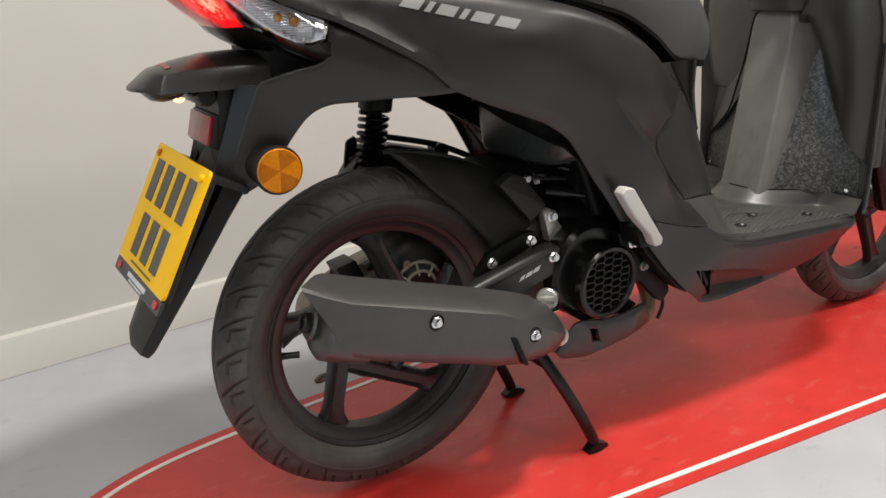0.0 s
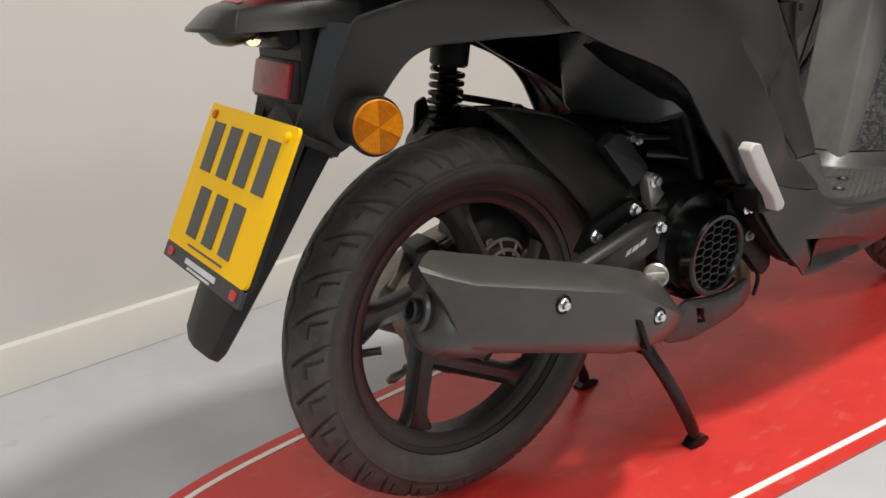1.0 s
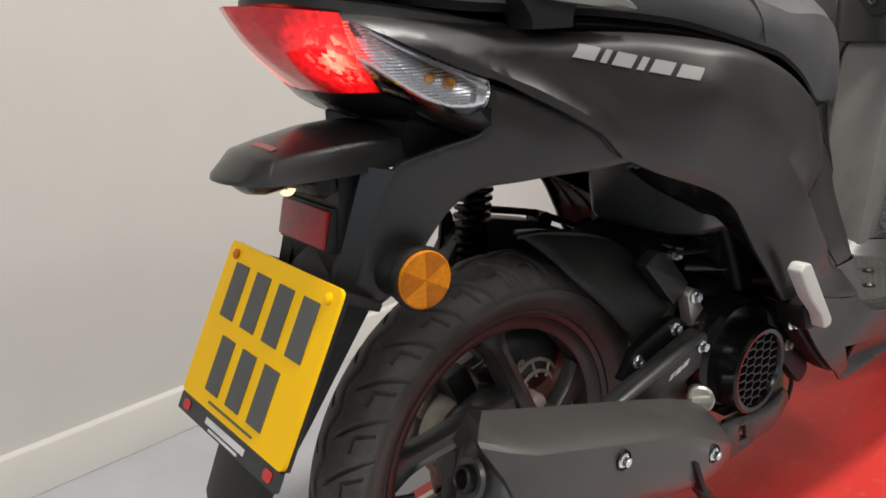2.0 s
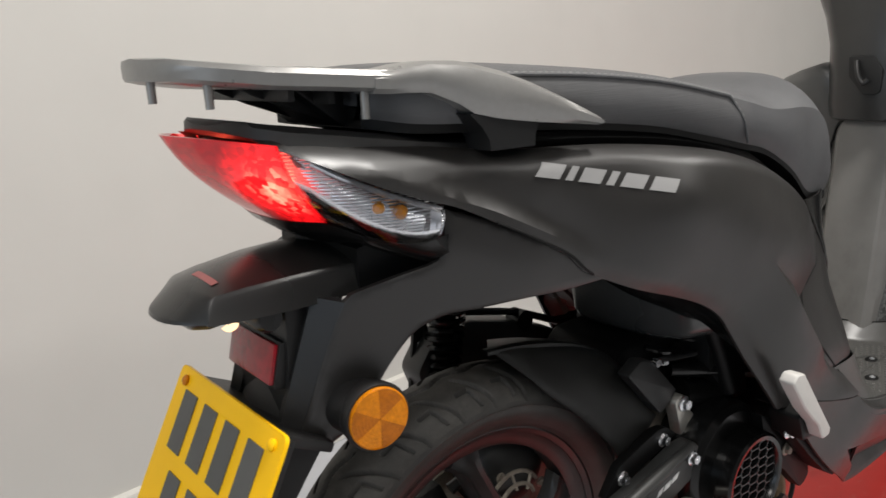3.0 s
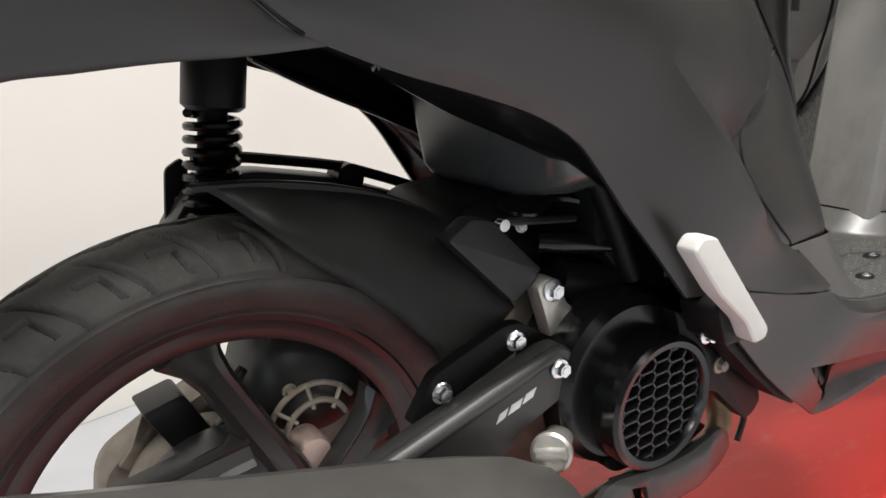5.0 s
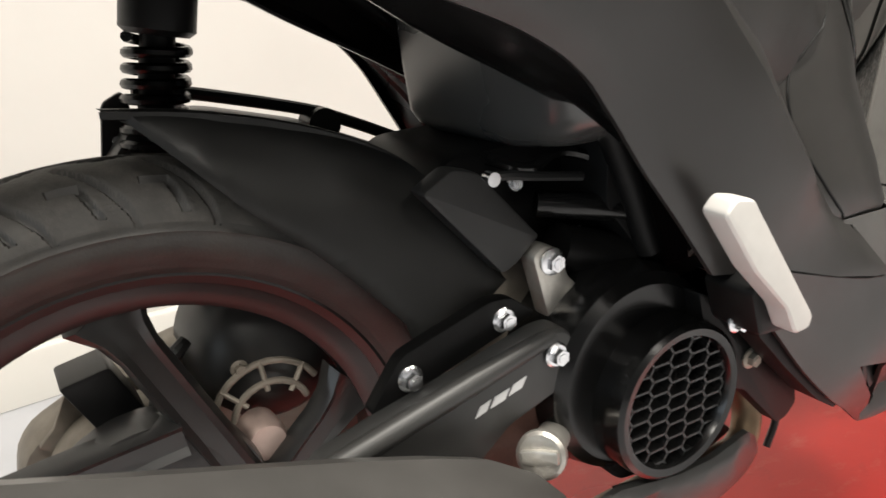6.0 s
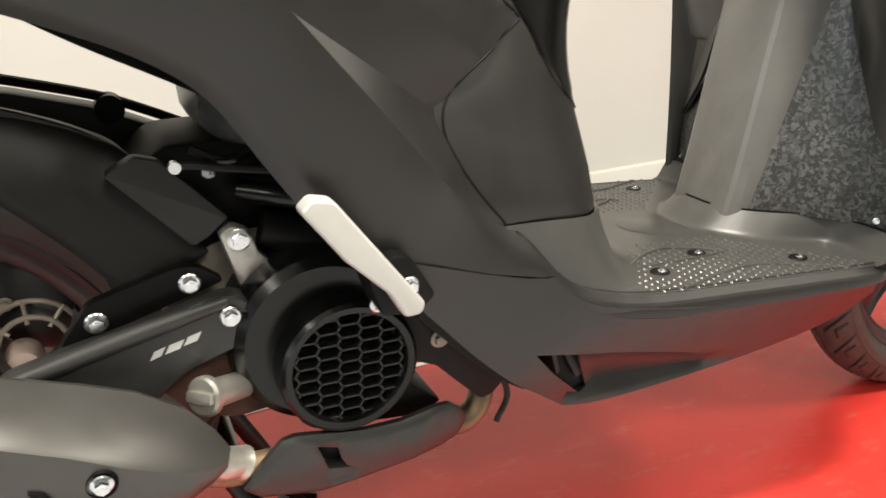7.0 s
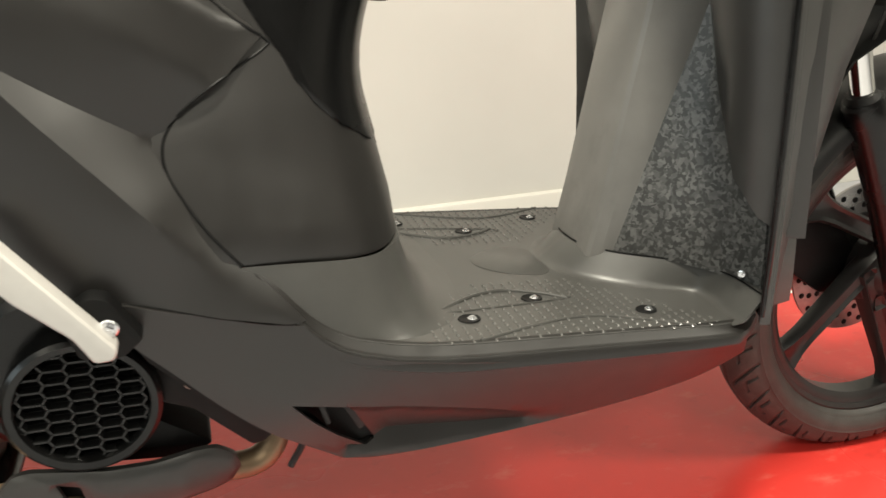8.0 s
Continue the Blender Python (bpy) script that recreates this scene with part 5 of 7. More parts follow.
def seat():
    s = new("seat")
    s.parent = bike
    # x, top z, top half width, shoulder z, side half width, bottom z
    prof = [(-0.165, 0.842, 0.060, 0.832, 0.080, 0.806), (-0.13, 0.850, 0.085, 0.836, 0.112, 0.800), (-0.06, 0.850, 0.092, 0.836, 0.126, 0.796), (0.04, 0.843, 0.098, 0.830, 0.137, 0.788), (0.14, 0.834, 0.100, 0.819, 0.140, 0.776), (0.22, 0.824, 0.100, 0.805, 0.140, 0.760),
            (0.30, 0.809, 0.102, 0.788, 0.140, 0.742), (0.36, 0.802, 0.104, 0.775, 0.138, 0.727), (0.43, 0.812, 0.104, 0.772, 0.132, 0.694), (0.49, 0.812, 0.100, 0.764, 0.120, 0.656), (0.54, 0.797, 0.094, 0.745, 0.108, 0.644), (0.575, 0.764, 0.085, 0.715, 0.098, 0.640), (0.600, 0.722, 0.075, 0.690, 0.086, 0.638), (0.612, 0.688, 0.055, 0.668, 0.066, 0.640), (0.616, 0.660, 0.04, 0.652, 0.05, 0.644)]
    dense = [[*a, *b] for a, b in zip(curve_pts([Vector(p[:3]) for p in prof], 4), curve_pts([Vector(p[3:]) for p in prof], 4))]
    top, side = [], []
    for x, zt, wt, zs, ws, zb in dense:
        row = []
        for j in range(17):
            u = -1 + 2 * j / 16
            y = u * ws * 0.985
            z = zs + (zt - zs) * (1 - abs(u) ** 3.2)
            row.append((x, y, z))
        top.append(row)
    part("seat_top", sheet(top, 0.02, (0, 0, -1)), VINYL, s, "smooth dark grey vinyl seat top")
    for sg in (-1, 1):
        rows = []
        for x, zt, wt, zs, ws, zb in dense:
            rows.append([(x, sg * (ws * 0.985 + 0.0035 * math.sin(t * math.pi) - 0.006 * t ** 3), zs + (zb - zs) * t + 0.0005) for t in [k / 6 for k in range(7)]])
        cut = [r for r in rows if r[0][0] < 0.305]
        rest = [r for r in rows if r[0][0] >= 0.300 - 0.004]
        part("seat_side", sheet(cut, 0.01, (0, -sg, 0)), VINYL_SIDE, s, "ribbed dark vinyl side of the seat")
        part("seat_front_side", sheet(rest, 0.01, (0, -sg, 0)), VINYL, s)
        path = [(x, sg * (ws * 0.985 + 0.001), zs + 0.001) for x, zt, wt, zs, ws, zb in dense if x < 0.27]
        path += curve_pts([path[-1], (0.288, sg * 0.1405, 0.770), (0.300, sg * 0.1395, 0.744)], 4)[1:]
        part("seam", tube(path, 0.0017, 6), VINYL, s)
        # stitches along the seam
        bm = bmesh.new()
        for a, b in zip(path, path[1:]):
            a, b = Vector(a), Vector(b)
            n = max(1, int((b - a).length / 0.0065))
            for k in range(n):
                p, q = a.lerp(b, (k + 0.2) / n), a.lerp(b, (k + 0.7) / n)
                o = Vector((0, sg * 0.0012, 0.0022))
                d = Vector((0, 0, 0.0003))
                bm.faces.new([bm.verts.new(v) for v in (p + o - d, q + o - d, q + o + d, p + o + d)])
        tagged(part("stitching", bm, THREAD, s, "fine pale stitches along the seam"), kind="stuff")
    part("seat_base", loft([[(x, -ws * 0.94, zb - 0.006), (x, -ws * 0.94, zb + 0.012), (x, ws * 0.94, zb + 0.012), (x, ws * 0.94, zb - 0.006)] for x, zt, wt, zs, ws, zb in dense]), BLACK, s, "black plastic seat base")


def grab_rail():
    g = new("grab_rail")
    g.parent = bike
    # flat carrier plate with rounded rim
    rings = []
    for x, w, z in ((-0.318, 0.014, 0.863), (-0.315, 0.036, 0.8625), (-0.308, 0.056, 0.862), (-0.292, 0.076, 0.859), (-0.25, 0.097, 0.853), (-0.18, 0.116, 0.847), (-0.12, 0.126, 0.844), (-0.09, 0.130, 0.844)):
        h = 0.016
        rings.append([(x, -w, z - 0.004), (x, -w + 0.004, z), (x, -w + 0.012, z + 0.001), (x, w - 0.012, z + 0.001), (x, w - 0.004, z), (x, w, z - 0.004), (x, w - 0.001, z - h + 0.003), (x, w - 0.006, z - h), (x, -w + 0.006, z - h), (x, -w + 0.001, z - h + 0.003)])
    part("carrier_plate", loft(rings), RAIL, g, "satin grey luggage carrier plate")
    for s in (-1, 1):
        rings = []
        for x, yo, yi, zt, zb in ((-0.175, 0.117, 0.085, 0.8475, 0.829), (-0.163, 0.120, 0.085, 0.8475, 0.828), (-0.148, 0.125, 0.088, 0.850, 0.828), (-0.130, 0.131, 0.092, 0.8515, 0.827), (-0.108, 0.138, 0.098, 0.8505, 0.817), (-0.095, 0.142, 0.102, 0.848, 0.808), (-0.070, 0.148, 0.112, 0.841, 0.802), (-0.038, 0.153, 0.120, 0.8295, 0.797), (-0.01, 0.156, 0.130, 0.8175, 0.7935), (0.015, 0.158, 0.140, 0.8055, 0.7905), (0.034, 0.157, 0.148, 0.7965, 0.788), (0.041, 0.155, 0.151, 0.792, 0.788)):
            h = zt - zb
            rings.append([(x, s * yi, zt - h * 0.25), (x, s * (yi + 0.004), zt), (x, s * (yo - 0.010), zt), (x, s * (yo - 0.003), zt - h * 0.12), (x, s * yo, zt - h * 0.40), (x, s * (yo - 0.001), zb + h * 0.2), (x, s * (yo - 0.005), zb), (x, s * yi, zb)])
        part("rail_arm", loft(rings), RAIL, g, "satin grey swept grab handle")
        foot = loft([[(x0, s * 0.104, z), (x0, s * 0.136, z), (x1, s * 0.140, z), (x1, s * 0.104, z)] for z, x0, x1 in ((0.776, -0.078, -0.032), (0.786, -0.080, -0.031), (0.797, -0.088, -0.026), (0.808, -0.100, -0.018))])
        part("rail_foot", foot, PLASTIC, g, "foot of the grab rail on the tail")
    for x, y, z, h in ((-0.311, -0.018, 0.849, 0.019), (-0.286, -0.066, 0.845, 0.020), (-0.188, 0.070, 0.834, 0.014), (-0.178, -0.104, 0.832, 0.022)):
        part("peg", turned([(0, 0), (0.0036, 0), (0.0032, -h), (0, -h)], 12, (x, y, z), aimed((0, 0, -1))), RAIL, g)
    # webs and cross ribs under the plate
    for y in (-0.030, 0.030):
        part("web", prism(corners([(-0.268, 0.846), (-0.215, 0.822), (-0.155, 0.800), (-0.130, 0.800), (-0.135, 0.835)], 0.005), y - 0.003, y + 0.003, 0.001), PLASTIC, g, "black rib under the carrier plate")
    for x, z in ((-0.225, 0.838), (-0.190, 0.834)):
        part("cross_rib", block(x - 0.003, x + 0.003, -0.075, 0.075, z - 0.012, z, 0.001), PLASTIC, g)
    part("rail_bracket", prism(corners([(-0.215, 0.838), (-0.15, 0.832), (-0.12, 0.790), (-0.165, 0.800)], 0.008), -0.050, 0.050, 0.004), PLASTIC, g)


def tail_lamp():
    lamp = new("tail_lamp")
    lamp.parent = bike
    sec = [((-0.304, 0.0, 0.805), (-0.226, 0.0, 0.728)), ((-0.295, 0.03, 0.804), (-0.223, 0.025, 0.727)), ((-0.277, 0.062, 0.801), (-0.219, 0.052, 0.728)), ((-0.250, 0.098, 0.796), (-0.209, 0.087, 0.730)), ((-0.215, 0.116, 0.773), (-0.190, 0.107, 0.719)),
           ((-0.178, 0.125, 0.755), (-0.166, 0.120, 0.710)), ((-0.145, 0.131, 0.742), (-0.148, 0.128, 0.708)), ((-0.130, 0.134, 0.736), (-0.136, 0.132, 0.711))]

    def row(u, s):
        f = u * (len(sec) - 1)
        k = min(len(sec) - 2, int(f))
        a = Vector(sec[k][0]).lerp(Vector(sec[k + 1][0]), f - k)
        b = Vector(sec[k][1]).lerp(Vector(sec[k + 1][1]), f - k)
        out = []
        for j in range(9):
            t = j / 8
            p = a.lerp(b, t)
            bulge = 0.011 * math.sin(t * math.pi)
            out.append((p.x - bulge * (1 - u * 0.8), s * (p.y + bulge * u * 0.7), p.z))
        return out
    red = [row(0.415 * i / 12, -1) for i in range(13)]
    full = [[(x, -y, z) for x, y, z in r] for r in red[::-1]] + red[1:]
    part("red_lens", sheet(full, 0.003, (0.8, 0, 0)), RED_LENS, lamp, "lit red tail lamp lens")
    for s in (-1, 1):
        rows = [row(0.412 + 0.588 * i / 10, s) for i in range(11)]
        part("clear_lens", sheet(rows, 0.0025, (0.35, -s * 0.9, 0)), CLEAR, lamp, "clear indicator lens")
        back = [[(x + 0.010, y - s * 0.012, z) for x, y, z in r] for r in [row(0.40 + 0.60 * i / 10, s) for i in range(11)]]
        part("reflector_bowl", sheet(back, 0.002, (0.3, -s * 0.9, 0)), REFLECT, lamp, "silvered lamp reflector")
        # dark bezel wedge beside the red lens, and a row of clear prisms along the lower rim
        edge = [row(0.425 + 0.20 * i / 6, s) for i in range(7)]
        bez = [[Vector(r[8]).lerp(Vector(r[0]), (0.10 + 0.78 * (1 - i / 6)) * q / 4) + Vector((0.007, -s * 0.008, 0)) for q in range(5)] for i, r in enumerate(edge)]
        part("bezel", sheet(bez, 0.002, (0.3, -s * 0.9, 0)), INNER, lamp, "dark inner bezel of the indicator")
        for i in range(16):
            r = row(0.46 + 0.51 * i / 15, s)
            p, q = Vector(r[8]).lerp(Vector(r[0]), 0.05), Vector(r[8]).lerp(Vector(r[0]), 0.26 - 0.04 * (i % 3))
            o = Vector((0.004, -s * 0.006, 0))
            part("prism", tube([p + o, p.lerp(q, 0.5) + o * 0.7, q + o * 1.3], [0.0028, 0.0024, 0.0014], 6), PRISM, lamp)
        lip = [Vector(row(0.50 + 0.46 * i / 12, s)[0]) + Vector((0.003, -s * 0.003, -0.003)) for i in range(13)]
        part("reflector_lip", tube(lip, 0.0026, 8), PRISM, lamp, "bright upper lip of the reflector")
        part("end_facet", sheet([[Vector(row(u, s)[j]) + Vector((0.004, -s * 0.006, 0)) for j in (1, 3, 5, 7)] for u in (0.90, 0.95, 0.985)], 0.001, (0.3, -s * 0.9, 0)), PRISM, lamp)
        part("amber_bulb", turned([(0, -0.016), (0.004, -0.0145), (0.0062, -0.008), (0.0062, 0.0), (0.004, 0.004)], 16, (-0.159, s * 0.115, 0.736), aimed((-0.5, s * 0.8, 0))), AMBER_BULB, lamp, "amber indicator bulb")
        part("amber_cap", turned([(0, -0.004), (0.0034, -0.003), (0.005, 0.0), (0.004, 0.006)], 16, (-0.178, s * 0.113, 0.741), aimed((-0.5, s * 0.8, 0))), AMBER_BULB, lamp, "amber bulb collar")
        part("bulb", turned([(0, -0.010), (0.006, -0.008), (0.009, 0.0), (0, 0.004)], 16, (-0.228, s * 0.070, 0.768), aimed((-0.8, s * 0.6, 0))), RED_HOT, lamp, "glowing tail lamp bulb")
        # chin below the lens
        rings = []
        for u in [i / 12 for i in range(13)]:
            r = row(u, s)[-1]
            v = Vector(r)
            rings.append([(v.x - 0.002, v.y, v.z + 0.001), (v.x + 0.004, v.y - s * 0.002, v.z - 0.006), (v.x + 0.018, v.y - s * 0.007, v.z - 0.016), (v.x + 0.040, v.y - s * 0.016, v.z - 0.027), (v.x + 0.046, v.y - s * 0.018, v.z - 0.020), (v.x + 0.034, v.y - s * 0.014, v.z)])
        part("lamp_chin", loft(rings), GLOSS, lamp, "gloss black chin below the lamp")


def rear_mudguard():
    g = new("rear_mudguard")
    g.parent = bike
    # hood over the number plate
    def hood_z(x, y):
        e = float(np.interp(x, [-0.30, -0.27, -0.235, -0.20, -0.15], [0.680, 0.6835, 0.686, 0.687, 0.687]))
        c = float(np.interp(x, [-0.30, -0.27, -0.235, -0.20, -0.15], [0.683, 0.6915, 0.6985, 0.700, 0.697]))
        return e + (c - e) * (1 - (y / 0.056) ** 2)
    rings = []
    for xc, xe, wb, wt, zb, ze, zc in ((-0.3285, -0.303, 0.0525, 0.0510, 0.6590, 0.6600, 0.6600), (-0.3275, -0.3022, 0.0530, 0.0505, 0.6590, 0.6630, 0.6635), (-0.3060, -0.2965, 0.0545, 0.0465, 0.6590, 0.6775, 0.6790), (-0.2995, -0.2930, 0.0555, 0.0460, 0.6590, 0.6800, 0.6830),
                                       (-0.270, -0.270, 0.0600, 0.0515, 0.6590, 0.6835, 0.6915), (-0.235, -0.235, 0.0640, 0.0565, 0.6592, 0.6860, 0.6985), (-0.200, -0.200, 0.0665, 0.0600, 0.6605, 0.6870, 0.7000), (-0.15, -0.15, 0.0725, 0.067, 0.6645, 0.6870, 0.6970), (-0.10, -0.10, 0.081, 0.076, 0.669, 0.686, 0.692)):
        top = [(xc + (xe - xc) * abs(u) ** 2.5, wt * u, ze + (zc - ze) * (1 - u * u)) for u in [-1 + k / 5 for k in range(11)]]
        h = ze - zb
        near = [(xe, -wb, zb), (xe, -wb + (wb - wt) * 0.5, zb + h * 0.5), (xe, -wt - min(0.0022, (wb - wt) * 0.3), ze - min(0.004, h * 0.3)), (xe, -wt - min(0.0008, (wb - wt) * 0.1), ze - min(0.0012, h * 0.1))]
        rings.append(near + top + [(x, -y, z) for x, y, z in near[::-1]])
    part("hood", loft(rings), HOOD, g, "black satin hood above the number plate", 26)
    grid = [[(x, y, hood_z(x, y) + 0.0005) for y in [-0.030 + 0.042 * j / 6 for j in range(7)]] for x in (-0.2885, -0.2855, -0.2825)]
    part("maker_mark", sheet(grid, 0.0006), PINK, g, "small pale red maker's mark, a plain bar")
    # lamp under the hood: a rounded scoop and the round socket behind it
    rings = []
    for x, w, d in ((-0.3135, 0.016, 0.004), (-0.311, 0.026, 0.010), (-0.304, 0.033, 0.0165), (-0.292, 0.036, 0.019), (-0.276, 0.035, 0.017), (-0.268, 0.031, 0.012)):
        rings.append([(x, w * math.cos(radians(180 * k / 12)), 0.6625 - d * math.sin(radians(180 * k / 12)) ** 0.7) for k in range(13)])
    part("plate_lamp", loft(rings), HOOD, g, "number plate lamp housing", 40)
    part("lamp_socket", turned([(0, -0.052), (0.010, -0.052), (0.013, -0.046), (0.013, 0.046), (0.010, 0.052), (0, 0.052)], 24, (-0.250, 0, 0.652)), GLOSS, g, "round black lamp socket")
    glass = [[(-0.279 + 0.0075 * math.cos(q) * k, -0.0345 - 0.002 * k, 0.6515 + 0.0065 * math.sin(q) * k) for q in [radians(200 + 150 * j / 8) for j in range(9)]] for k in (0.25, 0.6, 1.0)]
    part("plate_lamp_glass", sheet(glass, 0.002, (0, 1, 0)), LAMP_BULB, g, "lit lamp glass")
    # core behind plate: upright box and the long flap
    rings = []
    for x0, x1, w, z in ((-0.236, -0.18, 0.050, 0.668), (-0.238, -0.185, 0.050, 0.62), (-0.244, -0.19, 0.055, 0.56)):
        rings.append([(x0, -w, z), (x0, w, z), (x1, w, z), (x1, -w, z)])
    part("plate_pillar", loft(rings), PLASTIC, g, "black pillar behind the plate")
    rings = []
    for x, z, w, d in ((-0.205, 0.560, 0.070, 0.045), (-0.245, 0.505, 0.068, 0.035), (-0.290, 0.435, 0.060, 0.028), (-0.330, 0.375, 0.052, 0.024), (-0.352, 0.340, 0.044, 0.020), (-0.358, 0.330, 0.034, 0.014)):
        n = Vector((0.82, 0, -0.57))
        c = Vector((x, 0, z))
        rings.append([c + Vector((0, -w, 0)), c + Vector((0, -w * 0.92, 0)) - n * d * 0.6, c - n * d, c + Vector((0, w * 0.92, 0)) - n * d * 0.6, c + Vector((0, w, 0)), c + Vector((0, w * 0.9, 0)) + n * 0.004, c + Vector((0, -w * 0.9, 0)) + n * 0.004])
    part("mud_flap", loft(rings), PLASTIC, g, "long black plastic mud flap")
    # amber side reflectors on round mounts
    for s in (-1, 1):
        d = Vector((-0.10, s * 1.0, 0.02)).normalized()
        m = aimed(d)
        part("reflector_mount", turned([(0.0, 0.034), (0.024, 0.030), (0.029, 0.012), (0.0305, 0.0), (0.029, -0.003), (0.0, -0.003)], 36, (-0.190, s * 0.106, 0.564), m), PLASTIC, g, "black round reflector mount")
        part("mount_arm", tube([(-0.196, s * 0.062, 0.566), (-0.192, s * 0.085, 0.565), (-0.190, s * 0.100, 0.564)], [0.024, 0.026, 0.0290], 32), PLASTIC, g, "round collar of the reflector")
        place = Matrix.Translation((-0.190, s * 0.1085, 0.564)) @ m
        ring = turned([(0.0255, -0.0040), (0.0272, -0.0028), (0.0274, 0.003)], 64)
        bmesh.ops.transform(ring, matrix=place, verts=ring.verts)
        part("side_reflector", ring, AMBER, g, "rim of the round amber side reflector")
        # six wedges of prisms, each tilted its own way; every other one has shading in its colour
        for k in range(6):
            a0, dip = radians(30 + 60 * k), (0.0016 if k % 2 else -0.0004)
            rows = [[(r * math.cos(a0 + radians(60) * j / 10), -0.0046 + 0.0006 * (r / 0.026) ** 2 + dip * (j / 10 - 0.5) * r / 0.026 + (0.00012 if (i % 2) else 0.0), r * math.sin(a0 + radians(60) * j / 10)) for j in range(11)] for i, r in enumerate([0.0006 + 0.0254 * q / 16 for q in range(17)])]
            wedge = sheet(rows, 0.003, (0, 1, 0))
            bmesh.ops.transform(wedge, matrix=place, verts=wedge.verts)
            part("reflector_wedge", wedge, AMBER if k % 2 else AMBER_SHADED, g, smooth=8)
    # red rear reflector
    t = Matrix.Translation((-0.243, 0, 0.607)) @ Matrix.Rotation(radians(14), 4, "Y")
    part("reflector_base", block(-0.004, 0.02, -0.046, 0.046, -0.021, 0.021, 0.003), PLASTIC, g).matrix_basis = t
    part("rear_reflector", block(-0.0075, -0.003, -0.043, 0.043, -0.018, 0.018, 0.002), RED_REF, g, "rectangular red rear reflector").matrix_basis = t
    # plate carrier
    part("plate_carrier", block(0.004, 0.012, -0.098, 0.098, -0.165, -0.004, 0.002), PLASTIC, g).matrix_basis = PLATE
    part("carrier_shelf", block(0.006, 0.060, -0.085, 0.085, -0.014, -0.004, 0.003), PLASTIC, g).matrix_basis = PLATE


PLATE = Matrix.Translation((-0.272, -0.001, 0.574)) @ Matrix.Rotation(radians(27), 4, "Y") @ Matrix.Rotation(radians(1.6), 4, "Z")


def number_plate():
    """Local axes: y across, z up, -x outward; the top edge at z = 0."""
    p = new("number_plate")
    p.parent = bike
    p.matrix_basis = PLATE

    def flat(name, y0, y1, z0, z1, x, mat, label="", r=0.0, d=0.001):
        o = corners([(y0, z0), (y1, z0), (y1, z1), (y0, z1)], r, 5) if r else [Vector(q) for q in ((y0, z0), (y1, z0), (y1, z1), (y0, z1))]
        bm = loft([[(x + d, q.x, q.y) for q in o], [(x, q.x, q.y) for q in o]])
        return part(name, bm, mat, p, label)
    flat("plate_sheet", -0.104, 0.104, -0.163, 0.0, -0.002, YELLOW, "yellow rear plate, sun-bright plastic", 0.008, 0.004)
    # characters as plain bars: four above, three below
    for k in range(4):
        yc = 0.066 - 0.044 * k
        flat("character_bar", yc - 0.0135, yc + 0.0135, -0.075, -0.019, -0.0032, INK, "dark grey plain bar in place of a character")
    for k in range(3):
        yc = 0.046 - 0.044 * k
        flat("character_bar", yc - 0.0135, yc + 0.0135, -0.147, -0.091, -0.0032, INK, "dark grey plain bar in place of a character")
    flat("maker_line", -0.045, 0.045, -0.1565, -0.1545, -0.003, INK)
    flat("dealer_strip", -0.103, 0.103, -0.182, -0.1635, -0.001, STRIP, "black dealer strip below the plate", 0.003, 0.004)
    flat("dealer_bar", -0.040, 0.040, -0.175, -0.169, -0.0022, PALE, "pale plain bar in place of lettering")
    flat("dealer_bar", -0.030, 0.030, -0.1795, -0.177, -0.0022, PALE)
    for y in (-0.085, 0.085):
        flat("dealer_mark", y - 0.007, y + 0.007, -0.178, -0.168, -0.0022, RED_MARK, "small red mark", 0.004)
    for y, z in ((0.086, -0.012), (-0.088, -0.012)):
        part("plate_screw", turned([(0, -0.004), (0.003, -0.0038), (0.0052, -0.0022), (0.0052, 0.002)], 16, (-0.002, y, z), aimed((-1, 0, 0))), AMBER if y > 0 else YELLOW, p, "yellow capped plate screw")


